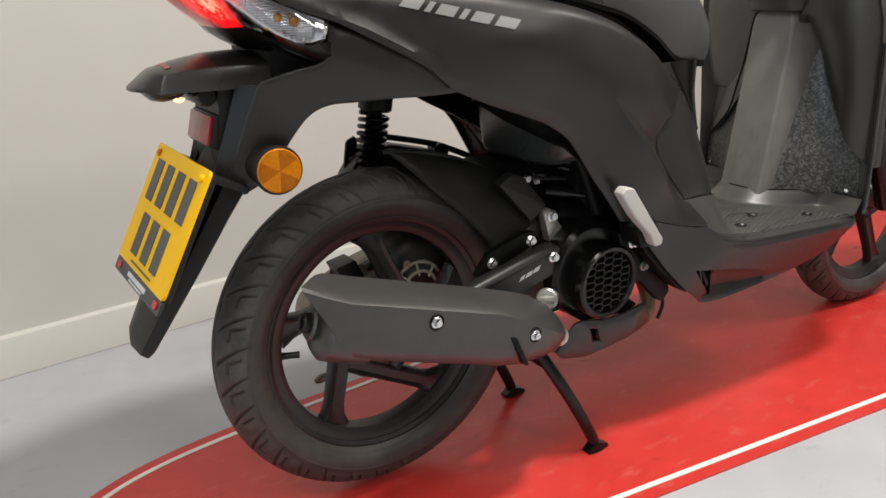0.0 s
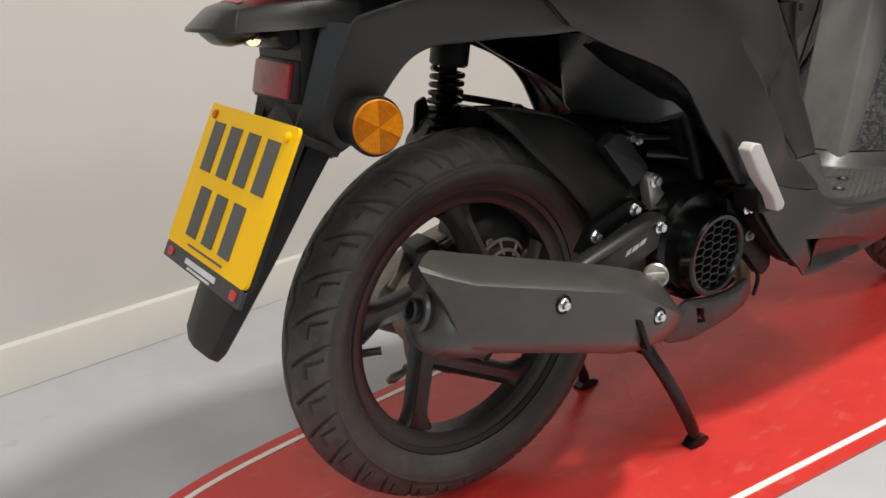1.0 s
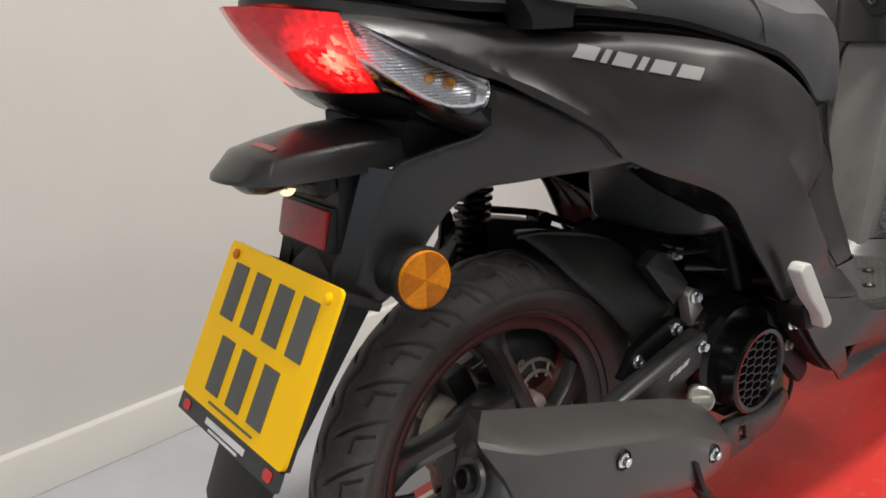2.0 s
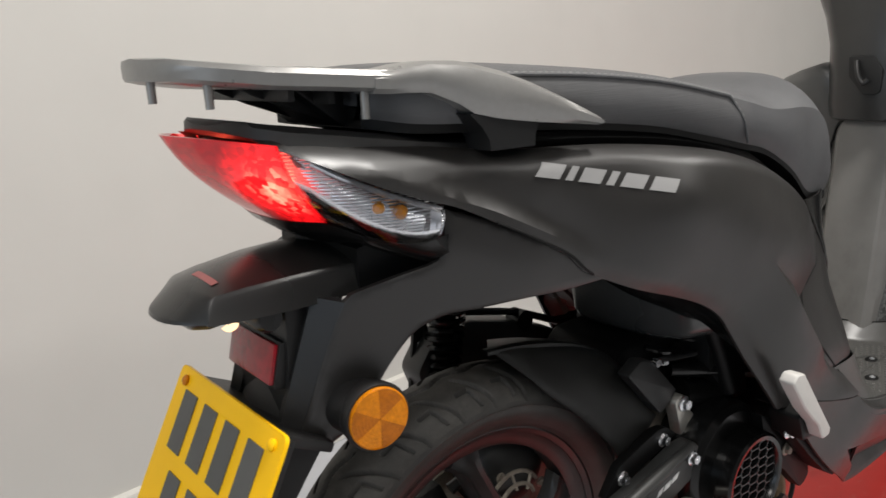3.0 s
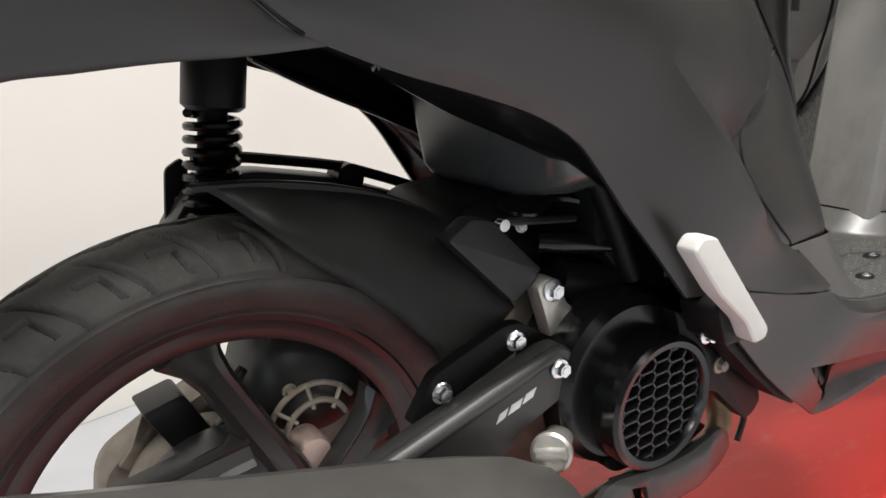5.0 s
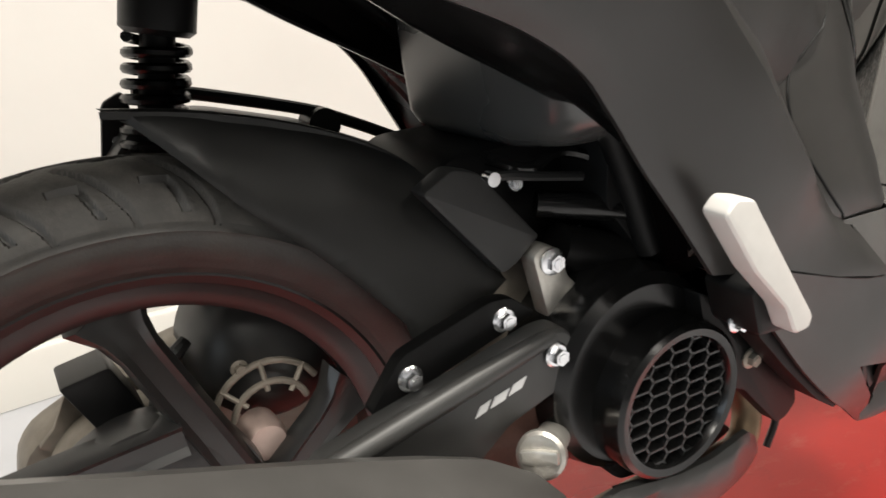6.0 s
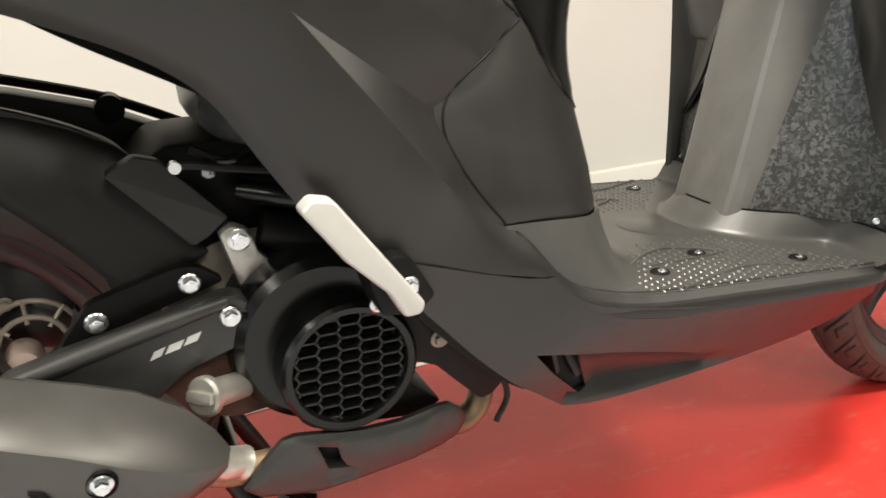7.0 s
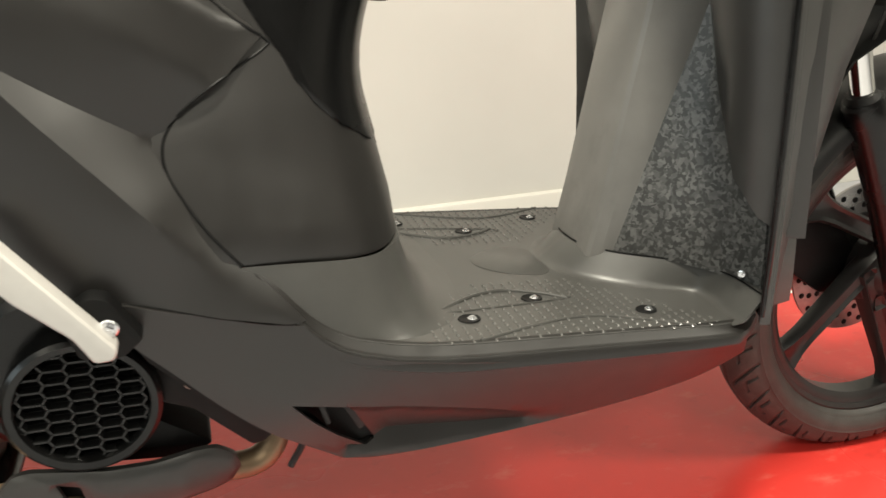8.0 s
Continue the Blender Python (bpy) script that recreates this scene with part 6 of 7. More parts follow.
def muffler():
    m = new("muffler")
    m.parent = bike
    # rings from the slanted rear rim to the closed front: inner top, ridge, side, lower side, bottom
    rims = [((-0.165, 0.155, 0.441), (-0.214, 0.205, 0.449), (-0.190, 0.212, 0.408), (-0.170, 0.208, 0.366), (-0.158, 0.194, 0.341)),
            ((-0.150, 0.156, 0.437), (-0.188, 0.212, 0.436), (-0.172, 0.217, 0.404), (-0.156, 0.212, 0.358), (-0.147, 0.196, 0.335)),
            ((-0.130, 0.156, 0.430), (-0.155, 0.217, 0.4215), (-0.150, 0.2195, 0.396), (-0.140, 0.2145, 0.352), (-0.135, 0.197, 0.331)),
            ((-0.063, 0.158, 0.410), (-0.075, 0.218, 0.397), (-0.067, 0.2205, 0.370), (-0.060, 0.216, 0.325), (-0.057, 0.198, 0.306)),
            ((0.024, 0.158, 0.383), (0.018, 0.219, 0.368), (0.022, 0.2215, 0.342), (0.026, 0.216, 0.300), (0.026, 0.198, 0.279)),
            ((0.072, 0.158, 0.368), (0.065, 0.219, 0.3535), (0.070, 0.221, 0.326), (0.072, 0.216, 0.285), (0.074, 0.198, 0.262)),
            ((0.120, 0.159, 0.352), (0.105, 0.218, 0.335), (0.112, 0.2195, 0.306), (0.118, 0.214, 0.273), (0.118, 0.197, 0.252)),
            ((0.156, 0.160, 0.338), (0.144, 0.213, 0.310), (0.148, 0.214, 0.290), (0.152, 0.208, 0.265), (0.152, 0.194, 0.250)),
            ((0.190, 0.162, 0.316), (0.178, 0.205, 0.290), (0.180, 0.206, 0.276), (0.182, 0.201, 0.261), (0.180, 0.190, 0.254)),
            ((0.210, 0.166, 0.294), (0.202, 0.193, 0.277), (0.203, 0.193, 0.270), (0.203, 0.190, 0.264), (0.201, 0.184, 0.261)),
            ((0.220, 0.170, 0.277), (0.215, 0.182, 0.272), (0.215, 0.182, 0.269), (0.214, 0.181, 0.267), (0.213, 0.178, 0.266))]
    rings = []
    for ti, ri, mi, lo, bo in rims:
        ti, ri, mi, lo, bo = (Vector((x, -y, z)) for x, y, z in (ti, ri, mi, lo, bo))
        shut = min(1.0, (ti.z - bo.z) / 0.1)
        rings.append([(bo.x, bo.y + 0.05 * shut, bo.z + 0.006 * shut), (ti.x, ti.y + 0.045 * shut, (ti.z + bo.z) / 2), (ti.x, ti.y + 0.022 * shut, ti.z - 0.010 * shut), ti, ti.lerp(ri, 0.5) + Vector((0, 0, 0.0025 * shut)), ti.lerp(ri, 0.93), ri.lerp(mi, 0.12), mi, mi.lerp(lo, 0.55) + Vector((0, -0.0012, 0)), lo, lo.lerp(bo, 0.55) + Vector((0, -0.002, -0.001)), bo])
    part("heat_shield", loft(rings), MUFFLER, m, "satin graphite faceted muffler cover", 22)
    # end cap and tail pipe
    d = Vector((-0.93, 0.08, 0.33)).normalized()
    part("end_cap", turned([(0.0, -0.010), (0.024, -0.010), (0.036, -0.007), (0.0445, 0.001), (0.046, 0.02), (0.044, 0.06)], 40, (-0.171, -0.164, 0.377), aimed(d)), MUFFLER, m, "rounded muffler end cap")
    c = Vector((-0.181, -0.162, 0.380))
    bm = turned([(0.0125, 0.010), (0.0125, -0.012), (0.0105, -0.014), (0.0090, -0.012), (0.0090, 0.012)], 28, c + d * 0.004, aimed(d))
    part("tail_pipe", bm, PLASTIC, m, "black tail pipe outlet")
    part("pipe_bore", turned([(0, 0.008), (0.0095, 0.008), (0.0095, 0.010), (0, 0.010)], 20, c + d * 0.006, aimed(d)), BLACK, m)
    part("pipe_collar", turned([(0.014, 0.004), (0.020, 0.002), (0.022, -0.006), (0.019, -0.009), (0.013, -0.008)], 28, c, aimed(d)), MUFFLER, m)
    for x, y, z in ((-0.040, -0.2192, 0.367), (0.125, -0.2165, 0.304)):
        part("bolt_well", turned([(0, -0.0005), (0.0090, -0.001), (0.0104, -0.003), (0.0112, 0.0)], 24, (x, y, z), aimed((0, -1, 0.02))), BLACK, m)
        part("shield_bolt", bolt_mesh((x, y - 0.001, z), 0.0064, 0.006), ZINC, m, "bright zinc bolt")
    part("shield_slot", prism(corners([(0.079, 0.314), (0.090, 0.310), (0.112, 0.262), (0.104, 0.264)], 0.003), -0.2222, -0.210, 0.001), BLACK, m, "dark slot in the cover")


def engine():
    # stay of the muffler and its bolts
    out = corners([(0.02, 0.315), (0.068, 0.347), (0.107, 0.358), (0.177, 0.374), (0.228, 0.388), (0.245, 0.388), (0.260, 0.374), (0.262, 0.350), (0.242, 0.340), (0.200, 0.326), (0.175, 0.306), (0.10, 0.28), (0.03, 0.285)], 0.006)
    part("muffler_stay", prism(out, -0.122, -0.098, 0.006, 3), GUARD, bike, "black cast muffler stay")
    part("stay_rib", tube([(0.03, -0.120, 0.333), (0.10, -0.122, 0.352), (0.17, -0.122, 0.370), (0.235, -0.120, 0.384)], [0.007, 0.008, 0.008, 0.006], 12), GUARD, bike)
    for x, w in ((0.170, 0.009), (0.182, 0.012), (0.197, 0.011)):
        z = 0.3430 + 0.30 * (x - 0.170)
        part("decal", prism([(x, z), (x + w, z + 0.003), (x + w + 0.004, z + 0.0105), (x + 0.004, z + 0.0075)], -0.1228, -0.1222, 0), PALE, bike, "small pale decal, plain bar")
    out = corners([(0.105, 0.355), (0.130, 0.390), (0.199, 0.411), (0.216, 0.410), (0.238, 0.394), (0.139, 0.362)], 0.006)
    part("stay_plate", prism(out, -0.100, -0.088, 0.003), BLACK, bike, "black bracket plate")
    for p in ((0.209, -0.100, 0.396), (0.135, -0.100, 0.374), (0.236, -0.123, 0.371)):
        part("stay_bolt", bolt_mesh(p, 0.0074, 0.007), ZINC, bike, "zinc flange bolt")
    # cast hanger
    out = corners([(0.236, 0.434), (0.247, 0.441), (0.262, 0.434), (0.268, 0.414), (0.296, 0.386), (0.300, 0.366), (0.276, 0.352), (0.252, 0.380)], 0.005)
    part("hanger", prism(out, -0.098, -0.080, 0.004), CAST, bike, "cast aluminium hanger")
    part("hanger_bolt", bolt_mesh((0.252, -0.099, 0.428), 0.008, 0.006), ZINC, bike)
    part("hanger_boss", turned([(0, -0.014), (0.010, -0.014), (0.014, -0.008), (0.015, 0.01)], 20, (0.284, -0.090, 0.376)), CAST, bike)
    part("case_bolt", bolt_mesh((0.300, -0.070, 0.430), 0.0065, 0.006), ZINC, bike)
    # crankcase behind all
    part("crankcase", prism(corners([(0.20, 0.40), (0.24, 0.42), (0.36, 0.42), (0.40, 0.34), (0.40, 0.27), (0.30, 0.25), (0.215, 0.265), (0.18, 0.32)], 0.02), -0.065, 0.06, 0.01), DARKCAST, bike, "dull aluminium engine casing")
    part("sump", prism(corners([(0.17, 0.31), (0.29, 0.35), (0.30, 0.268), (0.235, 0.262), (0.20, 0.275)], 0.01), -0.105, -0.06, 0.008), RUST, bike, "brown stained engine underside")
    part("engine_top", prism(corners([(0.20, 0.50), (0.30, 0.505), (0.37, 0.44), (0.38, 0.36), (0.24, 0.40), (0.17, 0.47)], 0.012), -0.05, 0.07, 0.008), BLACK, bike, "black engine top in shadow")
    # fan cover: drum, collar, grille
    part("fan_drum", turned([(0, -0.03), (0.070, -0.030), (0.078, -0.024), (0.082, -0.010), (0.082, 0.045)], 72, (0.314, -0.098, 0.334)), GLOSS, bike, "black round fan housing")
    c = (0.329, -0.150, 0.317)
    part("fan_collar", turned([(0.0625, 0.042), (0.0625, 0.004), (0.0615, -0.003), (0.058, -0.006), (0.0525, -0.005), (0.050, 0.0), (0.049, 0.012)], 84, c), GLOSS, bike, "black ring of the fan cover")
    part("fan_back", turned([(0, 0.011), (0.051, 0.011), (0.051, 0.014), (0, 0.014)], 48, c), BLACK, bike)
    bm, made = bmesh.new(), set()
    hx, hz, wall = 0.0188, 0.0117, 0.0018
    for i in range(-4, 5):
        for j in range(-6, 7):
            x, z = i * hx, (j + 0.5 * (i % 2)) * hz
            if math.hypot(x, z) > 0.060:
                continue
            hexa = [(x + dx, z + dz) for dx, dz in ((-0.0112, 0), (-0.0076, 0.00585), (0.0076, 0.00585), (0.0112, 0), (0.0076, -0.00585), (-0.0076, -0.00585))]
            for k in range(6):
                a, b = Vector(hexa[k]), Vector(hexa[(k + 1) % 6])
                key = (round((a.x + b.x) * 2000), round((a.y + b.y) * 2000))
                if max(a.length, b.length) > 0.056 or min(a.length, b.length) > 0.0515 or key in made:
                    continue
                made.add(key)
                n = (b - a).orthogonal().normalized() * wall * 0.5
                q = [a + n, b + n, b - n, a - n]
                f = [bm.verts.new((c[0] + p.x, c[1] - 0.001, c[2] + p.y)) for p in q]
                g = [bm.verts.new((c[0] + p.x, c[1] + 0.009, c[2] + p.y)) for p in q]
                bm.faces.new(f)
                for m in range(4):
                    bm.faces.new((f[m], f[(m + 1) % 4], g[(m + 1) % 4], g[m]))
    part("fan_grille", bm, GRILLE, bike, "black honeycomb grille")
    # guard below the fan with its slot
    out = [Vector(p) for p in corners([(0.229, 0.216), (0.250, 0.240), (0.266, 0.2560), (0.278, 0.2585), (0.310, 0.2530), (0.339, 0.2480), (0.376, 0.2480), (0.410, 0.2530), (0.430, 0.2500), (0.446, 0.2370), (0.451, 0.2220), (0.441, 0.2070), (0.4245, 0.2030), (0.3877, 0.1985), (0.338, 0.1915), (0.300, 0.1880), (0.246, 0.200)], 0.004, 3)]
    hole = [Vector(p) for p in corners([(0.297, 0.2420), (0.316, 0.2365), (0.319, 0.2230), (0.329, 0.2060), (0.3095, 0.2065), (0.3024, 0.2270)], 0.002, 3)]
    part("engine_guard", panel(out, lambda x, z: -0.152 + 0.22 * max(0, 0.225 - z) + 0.25 * max(0, x - 0.40), 0.006, 0.008, 0.004, 0.008, hole), GUARD, bike, "grey plastic guard below the fan")
    part("slot_back", prism(corners([(0.290, 0.245), (0.320, 0.240), (0.326, 0.214), (0.300, 0.219)], 0.002), -0.134, -0.126, 0.001), BLACK, bike)
    part("slot_shelf", prism(corners([(0.302, 0.2155), (0.330, 0.2105), (0.336, 0.2020), (0.306, 0.2020)], 0.002), -0.146, -0.126, 0.001), GUARD, bike)
    part("guard_back", prism(corners([(0.285, 0.26), (0.38, 0.28), (0.43, 0.245), (0.40, 0.235), (0.30, 0.245)], 0.008), -0.125, -0.05, 0.006), BLACK, bike)
    # exhaust pipe and thin hose
    part("exhaust_pipe", tube(curve_pts([(0.385, -0.045, 0.345), (0.44, -0.062, 0.315), (0.478, -0.080, 0.275), (0.488, -0.094, 0.230), (0.468, -0.104, 0.204), (0.42, -0.112, 0.208), (0.33, -0.115, 0.214), (0.22, -0.135, 0.23), (0.19, -0.15, 0.262)], 6), 0.0135, 16), PIPE, bike, "heat-stained steel exhaust pipe")
    part("hose", tube(curve_pts([(0.455, -0.085, 0.30), (0.495, -0.097, 0.262), (0.512, -0.108, 0.225), (0.498, -0.112, 0.195)], 6), 0.0035, 8), PLASTIC, bike)
    cap = new("filler_cap")
    cap.parent = bike
    ax = aimed((-0.74, -0.62, 0.26))
    part("cap_disc", turned([(0, -0.0045), (0.0145, -0.0040), (0.0170, -0.0020), (0.0172, 0.0030), (0.0125, 0.0065), (0.0118, 0.050)], 32, (0.207, -0.145, 0.314), ax), CAST, cap, "pale metal oil filler cap")
    bm = prism(corners([(-0.013, 0.0045), (0.0, 0.0055), (0.013, 0.0045), (0.013, -0.0045), (0.0, -0.0055), (-0.013, -0.0045)], 0.002), -0.0085, -0.002, 0.002)
    bmesh.ops.transform(bm, matrix=Matrix.Translation((0.207, -0.145, 0.314)) @ ax, verts=bm.verts)
    part("cap_wing", bm, CAST, cap)
    part("gasket_end", tube([(0.205, -0.165, 0.262), (0.212, -0.161, 0.258), (0.226, -0.152, 0.250), (0.232, -0.150, 0.246)], [0.011, 0.014, 0.013, 0.015], 18), CAST, bike, "pale muffler joint")
    # hugger over the tyre, with its upper skin
    out = curve_pts([Vector(p) for p in [(-0.014, 0.556), (0.03, 0.551), (0.078, 0.541), (0.114, 0.530), (0.145, 0.517), (0.172, 0.500), (0.190, 0.478), (0.212, 0.440), (0.230, 0.412)]], 5) + [Vector((0.205, 0.398)), Vector((0.152, 0.381))] + curve_pts([Vector(p) for p in [(0.147, 0.400), (0.124, 0.426), (0.088, 0.462), (0.055, 0.491), (0.026, 0.521), (0.002, 0.545)]], 5)
    hug = spread([(-0.01, 0.555, -0.045), (0.05, 0.545, -0.045), (0.12, 0.527, -0.046), (0.03, 0.52, -0.066), (0.09, 0.47, -0.070), (0.12, 0.49, -0.066), (0.14, 0.42, -0.074), (0.19, 0.46, -0.070), (0.22, 0.41, -0.080), (0.16, 0.39, -0.084), (0.17, 0.50, -0.050)])
    part("hugger_side", panel(out, hug, 0.004, 0.010, 0.004, 0.008), HUGGER, bike, "black plastic hugger beside the tyre")
    top = curve_pts([(-0.014, 0, 0.556), (0.03, 0, 0.551), (0.078, 0, 0.541), (0.114, 0, 0.530), (0.145, 0, 0.517), (0.172, 0, 0.500), (0.205, 0, 0.455)], 4)
    part("hugger_top", sheet([[(x, y, float(np.interp(x, [p.x for p in top], [p.z for p in top])) - 0.001 - 2.6 * max(0.0, y + 0.046) ** 2) for y, x in ((y, p.x + (y + 0.046) * 0.85 * (1 - k / (len(top) - 1))) for y in (-0.046, -0.03, -0.01, 0.01, 0.03, 0.055, 0.075))] for k, p in enumerate(top)], 0.004), HUGGER, bike)
    out = corners([(0.155, 0.490), (0.178, 0.503), (0.197, 0.498), (0.247, 0.446), (0.228, 0.430), (0.216, 0.424)], 0.004)
    part("hugger_cap", prism(out, -0.092, -0.074, 0.004), PLASTIC, bike, "flat black cap on the hugger")
    # tub and rails under the seat
    rings = []
    for z, g, x1 in ((0.500, 0.026, 0.37), (0.502, 0.014, 0.375), (0.508, 0.005, 0.38), (0.518, 0.0, 0.38), (0.56, -0.004, 0.38), (0.62, -0.008, 0.38)):
        rings.append([(p.x, p.y, z + 0.022 * max(0.0, (-0.05 - p.y) / 0.085) ** 2) for p in corners([(0.232 + g, 0.066 - g), (0.234 + g, 0.010), (0.238 + g, -0.050), (0.250 + g, -0.105 + g * 0.4), (0.275 + g, -0.132 + g), (x1, -0.138 + g), (x1, 0.066 - g)], 0.012, 4)])
    part("storage_tub", loft(rings), TUB, bike, "smoked grey underside of the storage tub", 50)
    # folded black tray between the side cover and the tub
    low = curve_pts([(0.095, -0.105, 0.622), (0.15, -0.100, 0.590), (0.223, -0.098, 0.554), (0.285, -0.100, 0.521), (0.330, -0.112, 0.492)], 5)
    high = curve_pts([(0.085, -0.150, 0.630), (0.15, -0.158, 0.607), (0.215, -0.163, 0.574), (0.262, -0.168, 0.520), (0.300, -0.170, 0.462)], 5)
    rows = []
    for p, q in zip(low, high):
        row = []
        for k in range(16):
            v = k / 15
            saw = (v * 3) % 1.0 if k < 15 else 1.0
            row.append(p.lerp(q, v) + Vector((0, 0, 0.004 * (saw - 0.5) if 0 < k < 15 else 0)))
        rows.append(row)
    tray = sheet(rows, 0.003, (0, 0, 1))
    both("under_tray", tray, GLOSS, "folded gloss black tray under the seat", 25)
    both("frame_rail", tube(curve_pts([(0.06, -0.098, 0.668), (0.14, -0.100, 0.640), (0.21, -0.100, 0.606), (0.27, -0.102, 0.560), (0.31, -0.104, 0.49), (0.34, -0.104, 0.42)], 5), 0.010, 12), BLACK, "black frame tube")
    part("inner_panel", prism(corners([(0.30, 0.56), (0.37, 0.50), (0.39, 0.40), (0.35, 0.40), (0.30, 0.46)], 0.006), -0.10, 0.12, 0.006), BLACK, bike, "black frame behind the side cover")
    part("wiring", tube(curve_pts([(0.225, -0.06, 0.498), (0.25, -0.075, 0.490), (0.28, -0.07, 0.497), (0.31, -0.08, 0.488), (0.335, -0.09, 0.47)], 5), 0.0045, 8), GLOSS, bike, "black wiring loom")
    part("cable_end", bolt_mesh((0.236, -0.078, 0.482), 0.0045, 0.008, (-0.4, -0.9, 0.2)), ZINC, bike)
    part("cable_end", bolt_mesh((0.318, -0.092, 0.452), 0.0045, 0.006), ZINC, bike)
    part("cable", tube(curve_pts([(0.195, -0.080, 0.485), (0.215, -0.088, 0.492), (0.245, -0.09, 0.488), (0.285, -0.09, 0.482)], 5), 0.0035, 8), PLASTIC, bike)
    part("cable_clip", turned([(0, -0.004), (0.005, -0.004), (0.005, 0.004), (0, 0.004)], 12, (0.208, -0.090, 0.492)), ZINC, bike)
    part("hose", tube(curve_pts([(0.26, -0.07, 0.462), (0.29, -0.085, 0.458), (0.325, -0.095, 0.452)], 5), 0.010, 12), GLOSS, bike, "gloss black hose")
    part("starter", tube([(0.275, -0.075, 0.428), (0.345, -0.085, 0.405)], 0.018, 18), BLACK, bike)
    # passenger foot peg, folded, and its hinge
    peg = new("foot_peg")
    peg.parent = bike
    out = corners([(0.274, 0.485), (0.283, 0.494), (0.299, 0.491), (0.309, 0.478), (0.369, 0.401), (0.366, 0.392), (0.352, 0.391), (0.340, 0.412), (0.306, 0.444)], 0.004)
    part("peg_arm", prism(out, -0.223, -0.204, 0.006, 3), SILVER, peg, "silver painted folded foot peg")
    part("peg_hinge", prism(corners([(0.328, 0.420), (0.350, 0.436), (0.364, 0.433), (0.386, 0.398), (0.370, 0.384), (0.340, 0.386)], 0.005), -0.205, -0.165, 0.004), BLACK, peg, "black peg hinge")
    part("peg_bolt", bolt_mesh((0.362, -0.204, 0.410), 0.0062, 0.007), ZINC, peg)
    part("lower_bracket", prism(corners([(0.362, 0.400), (0.384, 0.362), (0.424, 0.322), (0.466, 0.284), (0.492, 0.268), (0.500, 0.276), (0.448, 0.318), (0.410, 0.358), (0.392, 0.392)], 0.003), -0.174, -0.150, 0.003), BLACK, bike, "black bracket edge under the side cover")
    part("cowl_stay", prism(corners([(0.36, 0.41), (0.40, 0.39), (0.46, 0.31), (0.50, 0.27), (0.53, 0.26), (0.53, 0.38), (0.45, 0.41)], 0.004), -0.150, -0.130, 0.002), BLACK, bike, "black frame behind the cowl")
    part("bracket_bolt", bolt_mesh((0.344, -0.182, 0.388), 0.006, 0.007), ZINC, bike)
    part("engine_hanger", prism(corners([(0.352, 0.395), (0.412, 0.365), (0.440, 0.325), (0.480, 0.285), (0.484, 0.262), (0.474, 0.252), (0.462, 0.249), (0.434, 0.276), (0.414, 0.296), (0.390, 0.306), (0.366, 0.345)], 0.004), -0.144, -0.128, 0.003), BLACK, bike, "black engine hanger plate beside the fan")
    part("hanger_bolt", bolt_mesh((0.416, -0.144, 0.324), 0.007, 0.006), DARKCAST, bike)
    part("heat_fitting", tube([(0.368, -0.118, 0.300), (0.374, -0.122, 0.268)], [0.008, 0.007], 12), PIPE, bike)


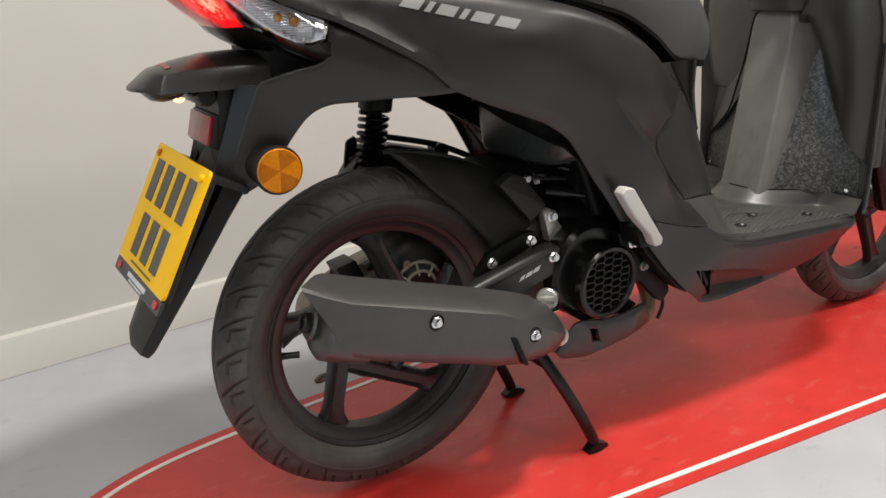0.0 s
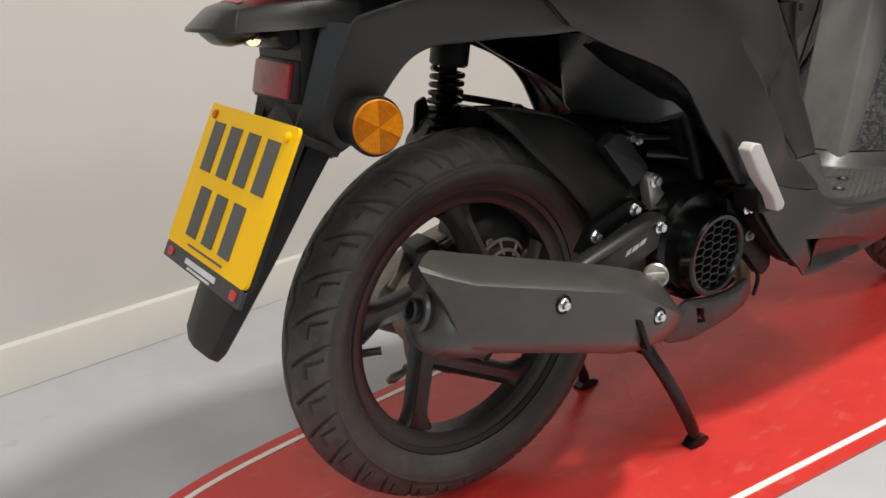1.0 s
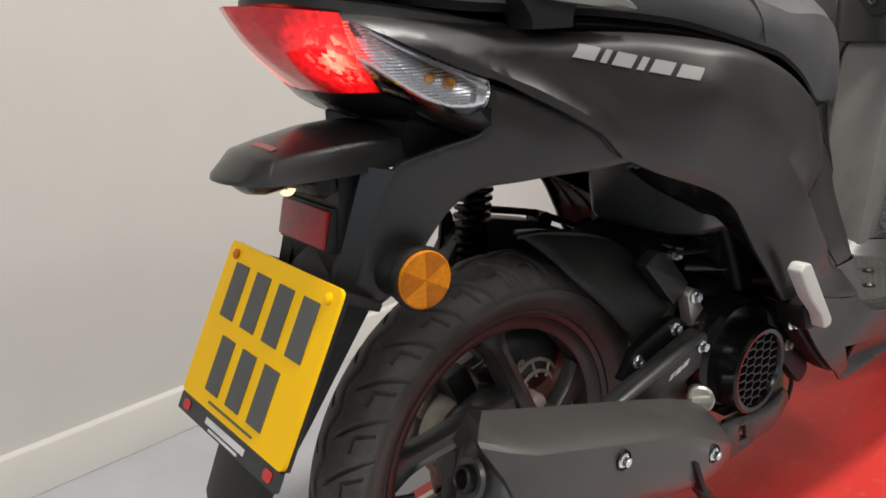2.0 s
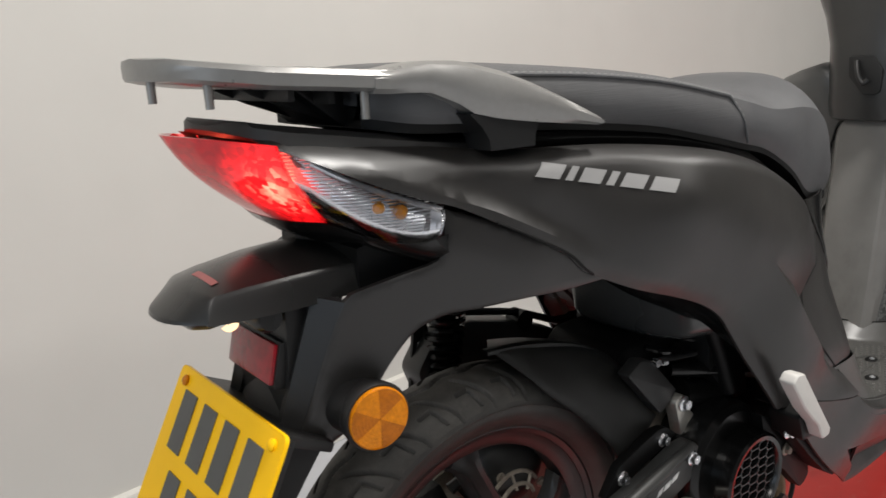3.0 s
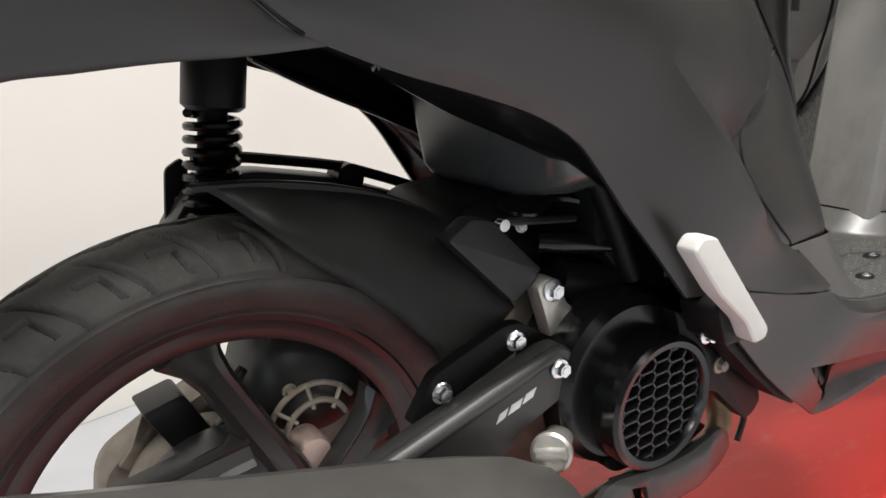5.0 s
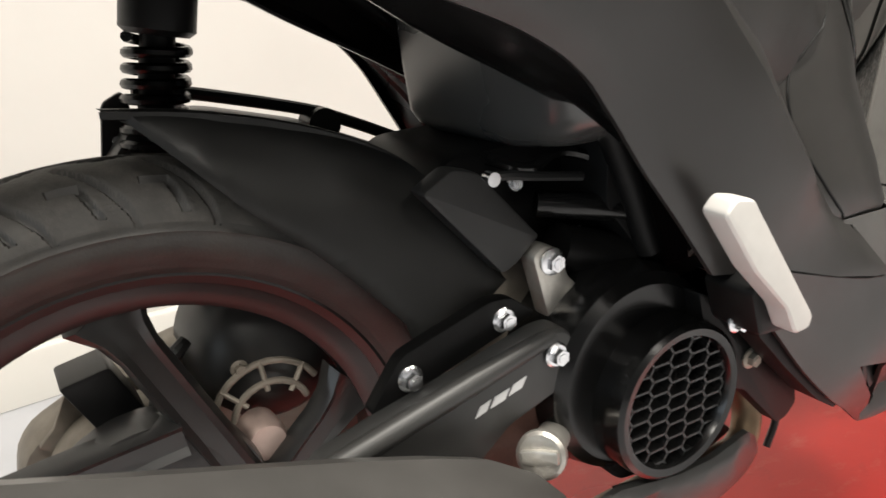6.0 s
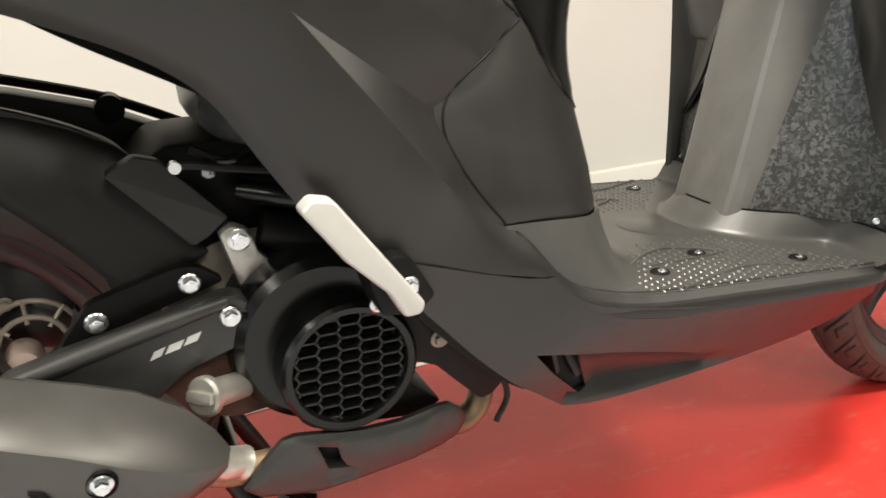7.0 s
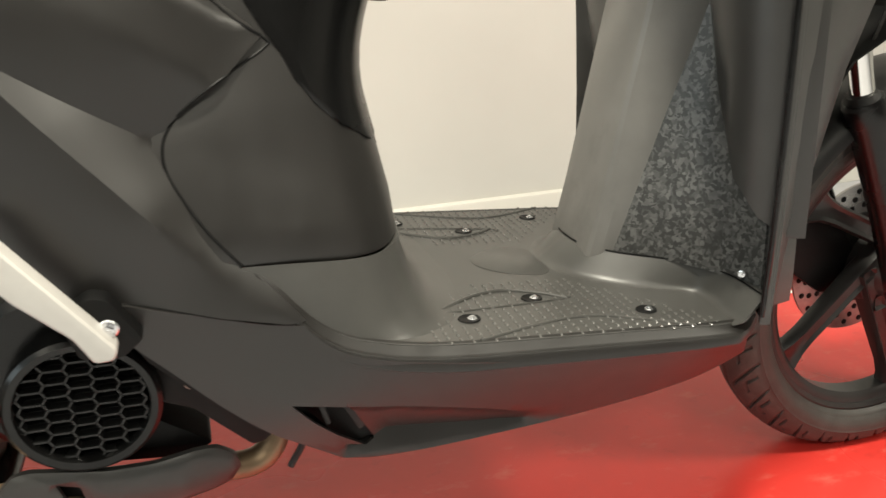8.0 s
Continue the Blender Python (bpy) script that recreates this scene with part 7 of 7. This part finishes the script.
def stand_and_far_side():
    st = new("centre_stand")
    st.parent = bike
    for s in (-1, 1):
        y0, y1 = s * 0.105, (-0.145 if s < 0 else 0.088)
        part("stand_leg", tube(curve_pts([(0.225, y0, 0.205), (0.255, y0 + (y1 - y0) * 0.5, 0.150), (0.285, y0 + (y1 - y0) * 0.8, 0.095), (0.316, y1, 0.035), (0.324, y1, 0.014)], 5), 0.0105, 12, flat=0.7), GLOSS, st, "gloss black stand leg")
        part("stand_foot", loft([[(x, y1 - 0.012 * k, 0.005), (x, y1 + 0.012 * k, 0.005), (x, y1 + 0.009 * k, 0.009 + h), (x, y1 - 0.009 * k, 0.009 + h)] for x, k, h in ((0.305, 0.8, 0.0), (0.318, 1.0, 0.010), (0.332, 1.0, 0.010), (0.352, 0.6, 0.0))]), GLOSS, st, "flat stand foot")
    part("stand_bar", tube([(0.235, -0.11, 0.185), (0.235, 0.11, 0.185)], 0.011, 12), GLOSS, st)
    # shock absorber on the far side
    sh = new("shock_absorber")
    sh.parent = bike
    a, b = Vector((0.062, 0.100, 0.640)), Vector((0.026, 0.100, 0.43))
    d = (b - a).normalized()
    part("shock_top", turned([(0, -0.0), (0.022, -0.0), (0.0268, 0.004), (0.0268, 0.044), (0.0245, 0.05), (0, 0.05)], 32, a + d * 0.055, aimed(d)), PLASTIC, sh, "black shock cap")
    part("damper", tube([a, b], 0.0125, 20), BLACK, sh, "black damper body")
    pts = []
    for k in range(17 * 14 + 1):
        t = k / (17 * 14)
        ang = t * 17 * math.tau
        side = Vector((d.z, 0, -d.x))
        pts.append(a + d * (0.058 + 0.185 * t) + side * 0.0212 * math.cos(ang) + Vector((0, 1, 0)) * 0.0212 * math.sin(ang))
    part("spring", tube(pts, 0.0040, 8), GLOSS, sh, "black coil spring")
    part("shock_bracket", prism(corners([(0.010, 0.540), (0.026, 0.548), (0.030, 0.535), (0.024, 0.470), (0.012, 0.450), (-0.002, 0.455), (0.004, 0.500)], 0.005), 0.118, 0.124, 0.002), PLASTIC, sh, "black bracket with round holes")
    for z in (0.470, 0.484, 0.498, 0.512):
        part("bracket_stud", turned([(0, -0.002), (0.0038, -0.0015), (0.0042, 0.0)], 14, (0.010 + 0.16 * (z - 0.47), 0.1178, z)), ZINC, sh)
    # far side of the drive: case, bar with lug, brake parts
    part("drive_case", prism(corners([(-0.10, 0.245), (-0.09, 0.30), (0.0, 0.345), (0.12, 0.375), (0.35, 0.40), (0.40, 0.33), (0.36, 0.24), (0.18, 0.21), (-0.02, 0.20)], 0.02), 0.085, 0.135, 0.012), DARKCAST, bike, "grey drive casing on the far side")
    part("case_bar", tube(curve_pts([(0.030, 0.105, 0.547), (0.045, 0.105, 0.546), (0.060, 0.105, 0.544), (0.083, 0.105, 0.540), (0.16, 0.105, 0.521), (0.20, 0.105, 0.506), (0.243, 0.105, 0.487)], 5), 0.005, 8), PLASTIC, bike, "black rim bar of the air box")
    part("bar_lug", turned([(0, -0.012), (0.014, -0.012), (0.014, 0.012), (0, 0.012)], 20, (0.172, 0.105, 0.508)), PLASTIC, bike)
    part("air_box", prism(corners([(-0.005, 0.485), (0.030, 0.533), (0.083, 0.530), (0.160, 0.511), (0.240, 0.477), (0.240, 0.42), (0.17, 0.40), (0.02, 0.42)], 0.01), 0.095, 0.135, 0.006), GUARD, bike, "black air box on the far side")
    part("sensor_box", prism(corners([(-0.059, 0.366), (-0.025, 0.373), (-0.002, 0.323), (-0.030, 0.308)], 0.004), 0.035, 0.075, 0.004), PLASTIC, bike, "small black box behind the wheel")
    part("box_bracket", prism(corners([(0.0, 0.335), (0.022, 0.330), (0.028, 0.300), (0.0, 0.270), (-0.060, 0.240), (-0.078, 0.250), (-0.050, 0.288), (-0.028, 0.306)], 0.006), 0.040, 0.052, 0.003), GUARD, bike, "dark grey bracket below the box")
    part("box_plug", tube([(-0.004, 0.045, 0.352), (0.012, 0.042, 0.360), (0.030, 0.05, 0.372)], [0.008, 0.007, 0.005], 10), PLASTIC, bike)
    part("final_case", turned([(0, -0.018), (0.012, -0.017), (0.030, -0.010), (0.048, 0.0), (0.060, 0.016), (0.066, 0.04), (0.066, 0.07)], 48, (0.098, 0.040, 0.345)), GUARD, bike, "dull dark final drive cover")
    # raised ribs and a bolted rim on the casting
    for r, a0, a1, y in ((0.030, 20, 170, 0.016), (0.044, 30, 200, 0.022)):
        part("case_web", tube([(0.078 + r * math.cos(radians(a0 + (a1 - a0) * k / 12)), y, 0.308 + r * math.sin(radians(a0 + (a1 - a0) * k / 12))) for k in range(13)], 0.0028, 8), DARKCAST, bike)
    for q in (50, 95, 140):
        x, z = math.cos(radians(q)), math.sin(radians(q))
        part("case_web", tube([(0.078 + 0.024 * x, 0.014, 0.308 + 0.024 * z), (0.078 + 0.046 * x, 0.022, 0.308 + 0.046 * z)], 0.0022, 8), DARKCAST, bike)
    for x, z in ((0.122, 0.372), (0.060, 0.350), (0.128, 0.318)):
        part("case_bolt", bolt_mesh((x, 0.026, z), 0.0055, 0.005), DARKCAST, bike)
    part("cover_cap", turned([(0, -0.008), (0.014, -0.008), (0.0165, -0.004), (0.0165, 0.02)], 24, (0.068, 0.010, 0.296)), CAP, bike, "round metal cover cap")
    part("brake_plate", turned([(0.03, 0.036), (0.062, 0.040), (0.066, 0.05), (0.066, 0.07), (0.03, 0.075)], 40, (REAR[0], 0, REAR[1])), DARKCAST, bike, "grey rear drum brake plate")
    part("brake_lever", prism(corners([(-0.050, 0.352), (-0.036, 0.352), (-0.036, 0.325), (-0.048, 0.312), (-0.046, 0.262), (-0.042, 0.205), (-0.040, 0.176), (-0.050, 0.172), (-0.056, 0.200), (-0.060, 0.262), (-0.064, 0.296), (-0.078, 0.306), (-0.066, 0.318)], 0.003), 0.074, 0.080, 0.002), DARKCAST, bike, "cast brake lever")
    part("adjuster", tube([(-0.094, 0.066, 0.170), (-0.085, 0.066, 0.172), (-0.072, 0.066, 0.175), (-0.045, 0.066, 0.182)], [0.004, 0.0075, 0.0055, 0.006], 10), DARKCAST, bike)
    part("adjuster_spring", tube([(-0.064 + 0.0006 * k, 0.066 + 0.007 * math.cos(k * 1.2), 0.179 + 0.007 * math.sin(k * 1.2)) for k in range(40)], 0.0012, 6), CAST, bike)
    part("brake_cable", tube(curve_pts([(-0.05, 0.07, 0.182), (0.02, 0.085, 0.20), (0.15, 0.09, 0.22), (0.28, 0.08, 0.26)], 6), 0.004, 8), PLASTIC, bike)


wheels()
fork()
covers = body()
lids = front_lid()
footboard()
cowls = lower_cowl()
lid_seams([covers[0], cowls[0]] + lids, [covers[1], cowls[1]] + lids)
leg_shield()
seat()
grab_rail()
tail_lamp()
rear_mudguard()
number_plate()
muffler()
engine()
stand_and_far_side()
